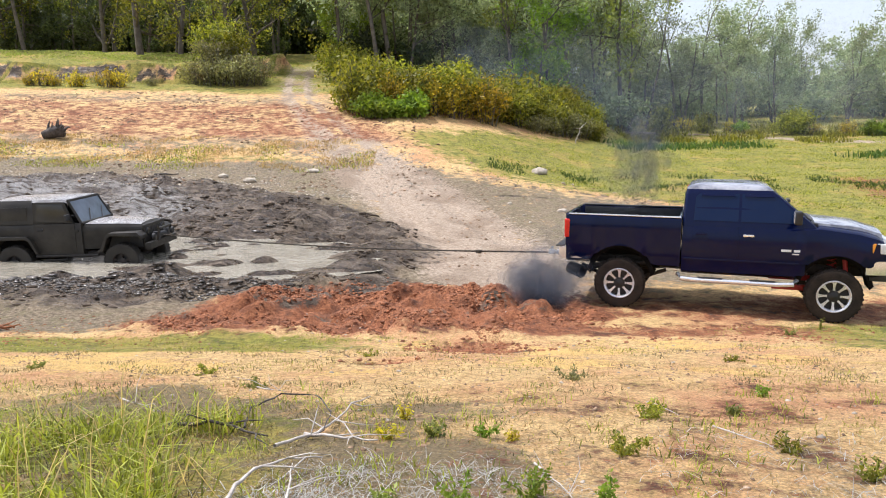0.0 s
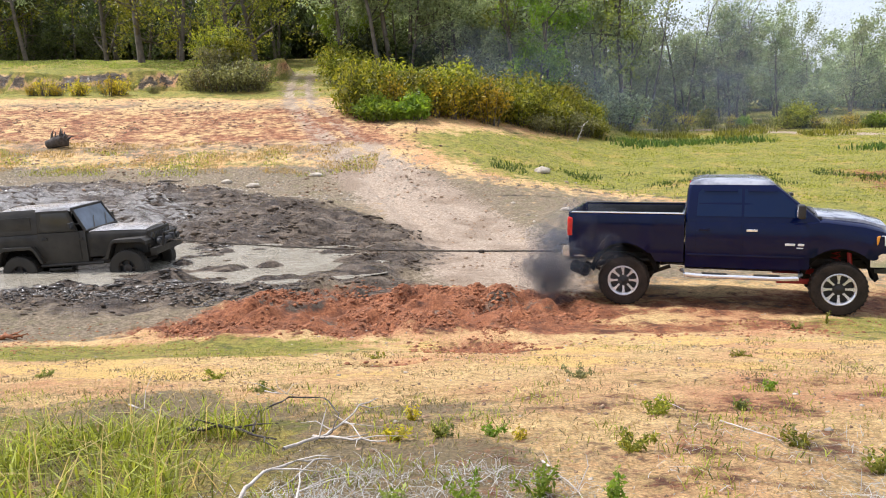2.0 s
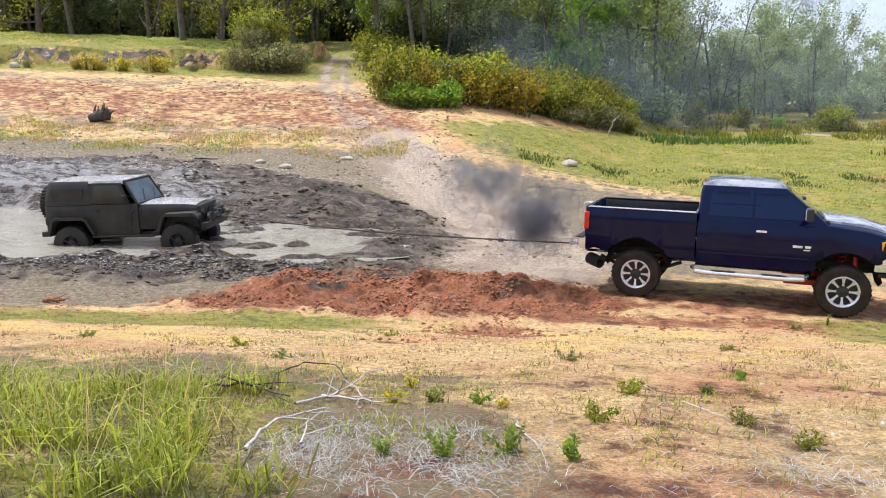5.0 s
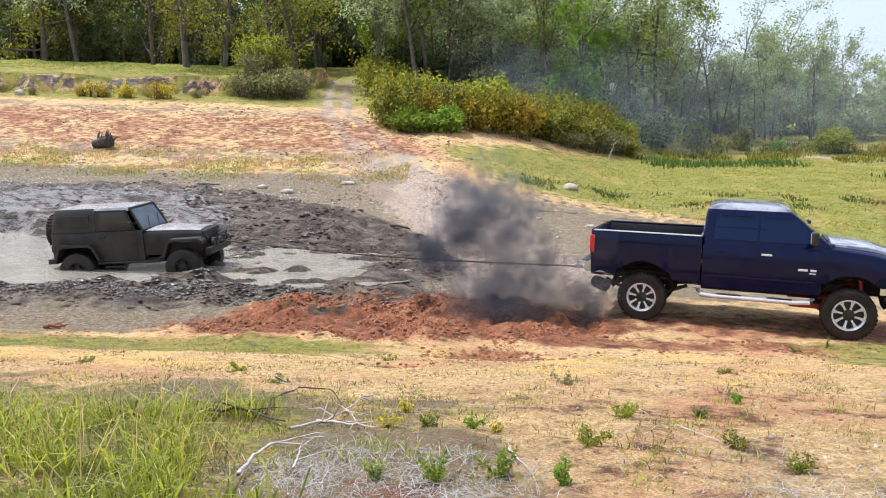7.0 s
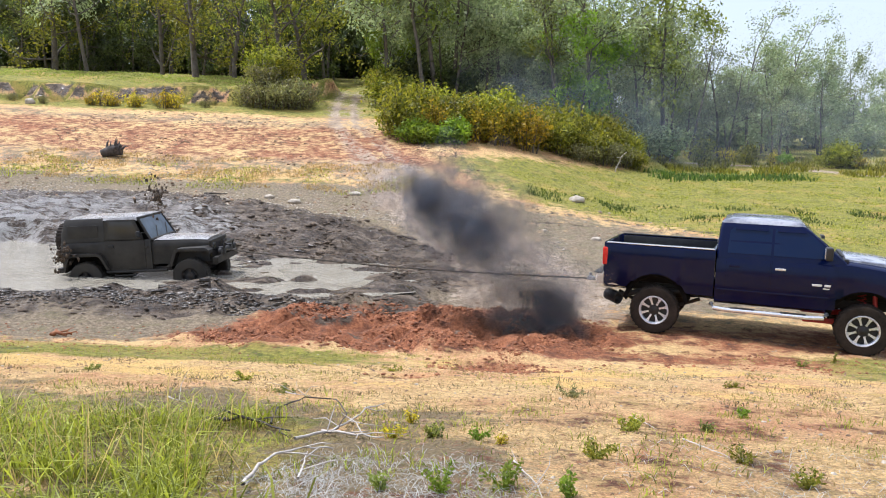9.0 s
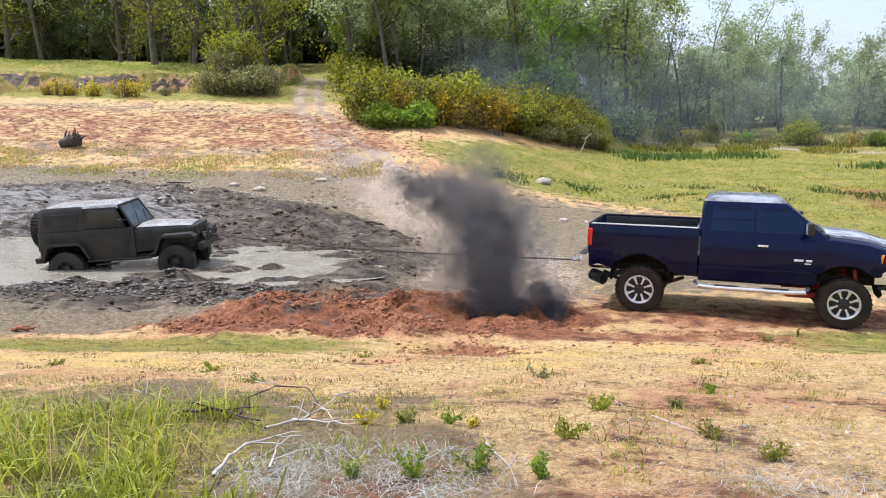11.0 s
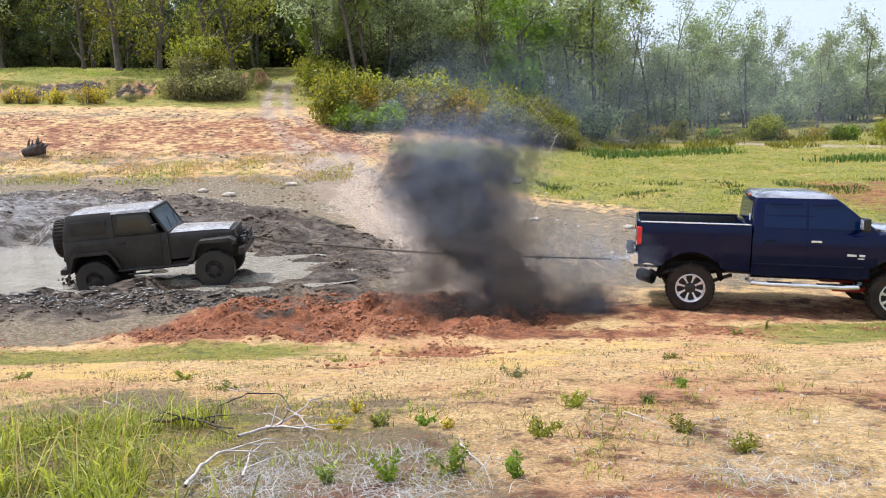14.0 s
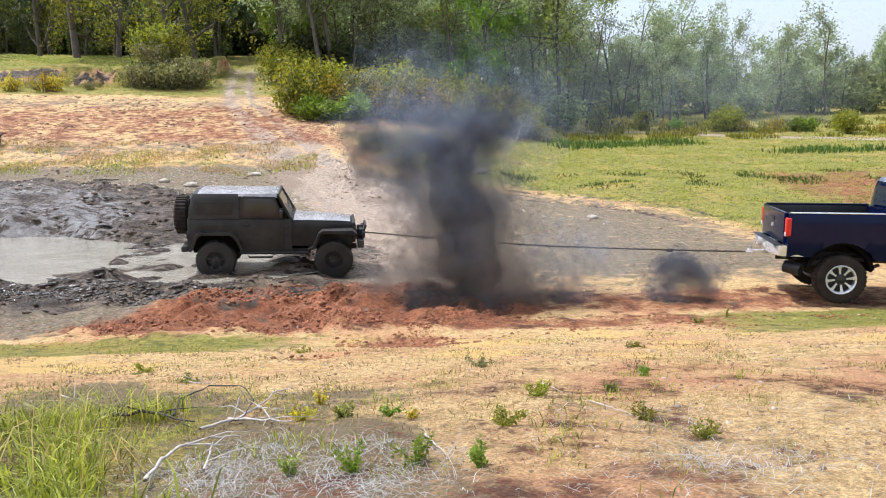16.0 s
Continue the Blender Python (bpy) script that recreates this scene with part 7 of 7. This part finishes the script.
def soot_cloud(seed, radius, billows, size, tall=1.0, material=None):
    """Lumpy billows of many sizes gathered in a cloud."""
    rr = np.random.RandomState(seed)
    ico = bmesh.new()
    bmesh.ops.create_icosphere(ico, subdivisions=2, radius=1)
    base = np.array([tuple(v.co) for v in ico.verts])
    tri = np.array([[v.index for v in f.verts] for f in ico.faces])
    ico.free()
    verts, faces = [], []
    for k in range(billows):
        c = rr.normal(size=3) * radius * 0.62
        c[2] *= tall
        s = size * rr.uniform(0.45, 1.5)
        d = rr.normal(size=(5, 3)) * 2.2
        lump = 1 + 0.13 * sum(np.sin(base @ d[j] + rr.uniform(0, 6)) for j in range(5))
        verts.append(base * lump[:, None] * s * rr.uniform(0.8, 1.25, 3) + c)
        faces.append(tri + k * len(base))
    return fast_mesh("smoke", np.concatenate(verts), np.concatenate(faces), material or M_SOOT, True)


# cloud added to veil and lighten the far trees like distance haze
HAZE_CLOUD = soot_cloud(77, 4.2, 26, 2.8, 0.8, soot_material("hanging smoke", (0.42, 0.48, 0.55), (0.46, 0.52, 0.59), 0.015))
M_SOOT_DENSE = soot_material("fresh soot", (0.055, 0.062, 0.078), (0.12, 0.13, 0.16), 0.12)
M_SOOT_LATE = soot_material("thick grey smoke", (0.17, 0.19, 0.225), (0.27, 0.30, 0.345), 0.052)
M_SOOT_WARM = soot_material("dust-laden smoke", (0.17, 0.15, 0.13), (0.26, 0.23, 0.20), 0.058)
SOOT = {"plume": [soot_cloud(73, 0.42, 34, 0.26, 1.9, M_PLUME)],
        "haze": [soot_cloud(71, 0.85, 40, 0.44, 1.0, M_HAZE), soot_cloud(72, 0.9, 40, 0.44, 0.8, M_HAZE)],
        "mid": [soot_cloud(61, 0.52, 46, 0.30), soot_cloud(62, 0.55, 46, 0.30, 1.2)],
        "warm": [soot_cloud(68, 0.55, 46, 0.32, 1.0, M_SOOT_WARM), soot_cloud(69, 0.6, 46, 0.32, 1.1, M_SOOT_WARM)],
        "late": [soot_cloud(74, 0.62, 46, 0.34, 1.0, M_SOOT_LATE), soot_cloud(75, 0.66, 46, 0.34, 1.1, M_SOOT_LATE)],
        "small": [soot_cloud(63, 0.30, 30, 0.20, 1.0, M_SOOT_DENSE), soot_cloud(64, 0.32, 30, 0.20, 1.3, M_SOOT_DENSE)],
        "large": [soot_cloud(66, 0.85, 30, 0.46, 1.0, M_SOOT_WARM), soot_cloud(67, 0.85, 30, 0.46, 0.8, M_SOOT_WARM)],
        "wisp": [soot_cloud(65, 0.36, 16, 0.24, 1.6, M_HAZE)]}
# added haze veils, which stay still before the trees
for x, y, z, sx in ((13, 54, 5.0, 1.0), (19, 56, 6.0, 1.2), (25, 55, 5.5, 1.1), (31, 57, 6.0, 1.2), (9, 52.5, 6.5, 0.8), (3.5, 52.5, 7.0, 0.7)):
    place("smoke_haze", HAZE_CLOUD, Matrix.Translation((x, y, z)) @ Matrix.Diagonal((sx, sx * 0.5, sx * 0.8, 1)), "thin bluish haze veil added before the far trees", "smoke", "hanging smoke")
smoke_rows = []
for k, (size, rows) in enumerate(PUFFS):
    size = "warm" if size == "mid" and rows[-1][3] < 1.6 else size
    size = "late" if size == "mid" and rows[-1][3] > 2.2 and k % 2 else size
    warm = size in ("warm", "large")
    o = place("smoke_puff", SOOT[size][k % len(SOOT[size])], Matrix.Translation(rows[0][1:]), "brownish drifting puff of exhaust smoke and dust" if warm else "drifting puff of dark diesel exhaust smoke", "smoke", "exhaust smoke")
    smoke_rows.append((o, rows, k))


# ---- mud thrown up by the spinning wheels ----
def mud_spray(seed, radius, tall):
    rr = np.random.RandomState(seed)
    n = 110
    c = rr.normal(size=(n, 3)) * radius * rr.uniform(0.2, 1.2, (n, 1)) * np.array([1, 0.7, tall])
    s = 0.02 * rr.lognormal(0, 0.5, n)
    v = ICO_V[None] * rr.uniform(0.5, 1.4, (n, 12, 1)) * s[:, None, None] * np.array([1, 1, 1.6]) + c[:, None]
    return fast_mesh("mud_spray", v.reshape(-1, 3), (np.arange(n)[:, None, None] * 12 + ICO_F[None]).reshape(-1, 3), M_MUD_CLOD)


SPRAYS = [
    [(8.3, -7.99, 18.0, -0.81), (8.6, -8.02, 18.0, 0.84), (8.8, -7.9, 18.0, 1.63), (9.0, -7.76, 18.0, 2.14), (9.2, -7.89, 18.0, 2.05), (9.5, -7.8, 18.0, 0.84), (9.8, -7.77, 18.0, -0.87)],
    [(8.4, -9.53, 17.8, -0.83), (8.7, -9.59, 17.8, 0.42), (9.0, -10.1, 17.8, 0.65), (9.2, -10.19, 17.8, 0.7), (9.5, -10.14, 17.8, -0.86)],
    [(11.8, -8.52, 17.6, -0.89), (12.1, -8.84, 17.6, 0.39), (12.5, -8.84, 17.6, 0.68), (13.0, -8.83, 17.6, 0.45), (13.4, -8.47, 17.6, 0.38), (13.8, -8.24, 17.6, 0.46), (14.3, -7.98, 17.6, -0.73)],
]
spray_rows = []
for k, rows in enumerate(SPRAYS):
    o = place("mud_spray", mud_spray(80 + k, 0.16, 1.8 if k == 0 else 1.0), Matrix.Translation(rows[0][1:]), "flying clots of mud thrown by a spinning wheel", "mud", "mud thrown by wheels")
    spray_rows.append((o, [(0.0, *rows[0][1:])] + rows + [(16.0, *rows[-1][1:])]))


# ---- what moves ----
TRUCK_ROWS = [(0.0, 3.55, 15.13, -18.8, -0.2), (0.5, 3.48, 15.15, -18.8, -0.2), (1.0, 3.55, 15.13, -18.8, -0.3), (1.5, 3.49, 15.16, -18.8, -0.3), (2.0, 3.53, 15.12, -18.8, -0.2),
              (2.5, 3.56, 15.14, -18.8, -0.3), (3.0, 3.41, 15.2, -18.8, 0.0), (4.2, 3.48, 15.2, -18.7, -0.1), (5.5, 3.62, 15.23, -18.6, -0.1), (6.0, 3.57, 15.25, -18.7, -0.4), (6.5, 3.42, 15.24, -18.7, -0.4),
              (7.0, 3.70, 15.24, -18.7, -0.4), (7.5, 3.70, 15.2, -18.8, -0.5), (8.0, 3.67, 15.26, -18.8, -0.5), (8.5, 3.58, 15.3, -18.9, -0.3), (9.0, 3.83, 15.27, -18.9, -0.6),
              (10.3, 4.05, 15.26, -18.9, -0.5), (11.5, 4.27, 15.27, -18.8, -0.5), (12.0, 4.45, 15.26, -18.3, -0.6), (12.5, 4.64, 15.2, -17.2, -0.9), (13.0, 4.97, 15.14, -16.2, -1.2),
              (13.5, 5.19, 15.05, -15.0, -1.3), (14.0, 5.54, 14.95, -14.0, -1.4), (14.5, 5.97, 14.84, -13.6, -1.3), (15.0, 6.66, 14.72, -13.4, -1.0), (15.5, 7.59, 14.56, -13.2, -0.7), (16.0, 8.89, 14.27, -13.0, -0.5)]
# time, place of the rear axle, its height, heading, nose-up, lean towards the near side
JEEP_ROWS = [(0.0, -10.21, 19.51, 0.07, -4.0, 1.8, 1.5),
             (0.5, -10.23, 19.43, 0.06, -4.0, 2.5, 1.5),
             (1.0, -10.19, 19.48, 0.05, -4.0, 2.6, 1.5),
             (1.5, -10.17, 19.39, 0.07, -4.0, 2.6, 1.5),
             (2.0, -10.12, 19.3, 0.09, -4.0, 2.8, 1.5),
             (2.5, -10.11, 19.39, 0.07, -4.0, 2.9, 1.5),
             (3.0, -10.2, 19.45, 0.02, -4.0, 3.1, 1.5),
             (5.5, -9.46, 18.45, 0.2, 0.0, 2.8, 1.5),
             (6.0, -9.44, 18.38, 0.18, 0.0, 3.5, 1.5),
             (6.5, -9.5, 18.49, 0.15, 0.0, 3.4, 1.5),
             (7.0, -9.6, 18.82, 0.11, 0.0, 3.4, 1.5),
             (7.5, -9.64, 18.92, 0.09, 0.0, 3.6, 1.5),
             (8.0, -9.65, 18.95, 0.08, 0.0, 3.5, 1.5),
             (8.5, -9.65, 18.93, 0.07, 0.0, 3.6, 1.5),
             (9.0, -9.65, 18.99, 0.06, 0.0, 3.8, 1.5),
             (11.5, -9.14, 19.03, 0.18, 4.0, 3.8, 2.6),
             (12.0, -8.95, 18.94, 0.18, 4.0, 4.7, 2.8),
             (12.5, -8.61, 18.92, 0.17, 4.0, 5.2, 3.0),
             (13.0, -8.17, 18.51, 0.23, 4.0, 5.4, 3.2),
             (13.5, -7.73, 18.14, 0.3, 4.0, 4.9, 3.2),
             (14.0, -7.27, 17.86, 0.35, 4.0, 3.9, 3.2),
             (14.5, -6.81, 17.78, 0.36, 4.0, 3.8, 3.2),
             (15.0, -6.21, 18.01, 0.42, 4.0, 1.9, 3.2),
             (15.5, -5.22, 18.15, 0.48, 4.0, -0.7, 3.2),
             (16.0, -3.77, 18.08, 0.5, 4.0, -1.8, 3.2)]


def between(rows, t):
    """The row at t, gliding from row to row."""
    ts = [r[0] for r in rows]
    k = max(0, min(len(rows) - 2, int(np.searchsorted(ts, t, side='right')) - 1))
    out = []
    for c in range(1, len(rows[0])):
        p = [r[c] for r in rows]
        def slope(j):
            if j <= 0 or j >= len(rows) - 1:
                a, b = (0, 1) if j <= 0 else (len(rows) - 2, len(rows) - 1)
                return (p[b] - p[a]) / (ts[b] - ts[a])
            return (p[j + 1] - p[j - 1]) / (ts[j + 1] - ts[j - 1])
        h = ts[k + 1] - ts[k]
        s = (t - ts[k]) / h
        out.append((2 * s ** 3 - 3 * s ** 2 + 1) * p[k] + (s ** 3 - 2 * s ** 2 + s) * h * slope(k) + (3 * s ** 2 - 2 * s ** 3) * p[k + 1] + (s ** 3 - s ** 2) * h * slope(k + 1))
    return out


def truck_pose(t):
    x, y, yaw, pitch = between(TRUCK_ROWS, t)
    return pose(x, y, RT + 0.005, 0, -pitch, yaw) @ pose(0, 0, -RT)


def jeep_pose(t):
    x, y, z, yaw, pitch, lean = between(JEEP_ROWS, t)
    return pose(x, y, z, 0, 0, yaw) @ pose(0, 0, 0, lean, -pitch, 0) @ pose(0, 0, -JR * JS)


def motions():
    times = [k / 10 for k in range(161)]
    tp, jp = [truck_pose(t) for t in times], [jeep_pose(t) for t in times]
    walk(truck, list(zip(times, tp)))
    walk(jeep, list(zip(times, jp)))
    for poses, wheels, radius, slip in ((tp, truck_wheels, RT, 0.0), (jp, jeep_wheels, JR * JS, 35.0)):
        turned, rows = 0.0, [(0.0, 0.0)]
        for k in range(1, len(times)):
            step = poses[k].translation - poses[k - 1].translation
            fwd = step.dot(poses[k].to_3x3() @ Vector((1, 0, 0)))
            spin = slip if 8.4 < times[k] < 15.0 else 0.0
            turned += math.degrees(fwd / radius) + spin
            rows.append((times[k], turned))
        for w in wheels:
            base = w.matrix_basis.translation.copy()
            walk(w, [(t, pose(*base, 0, a, 0)) for t, a in rows])
    ends = [(m @ Vector((-1.47, 0, 0.80)), j @ (Vector((3.24, -0.05, 0.89)) * JS)) for m, j in zip(tp, jp)]

    def aimed(a, b):
        d = b - a
        return Matrix.Translation(a) @ d.to_track_quat('X', 'Z').to_matrix().to_4x4()
    for o, rows, k in smoke_rows:
        walk(o, [(t, pose(x + 0.32 * (k % 3 - 1) * float(smooth(12.0, 15.0, t)) * (k > 6 and rows[1][0] < 13), y, z, 0, 0, 40 * k + 2.5 * t)) for t, x, y, z in rows])
    for o, rows in spray_rows:
        walk(o, [(t, pose(x, y, z, 0, 0, 20 * t)) for t, x, y, z in rows])
    walk(rope_front, [(t, aimed(a, b)) for t, (a, b) in zip(times, ends)])
    walk(rope_back, [(t, aimed(b, a)) for t, (a, b) in zip(times, ends)])


motions()
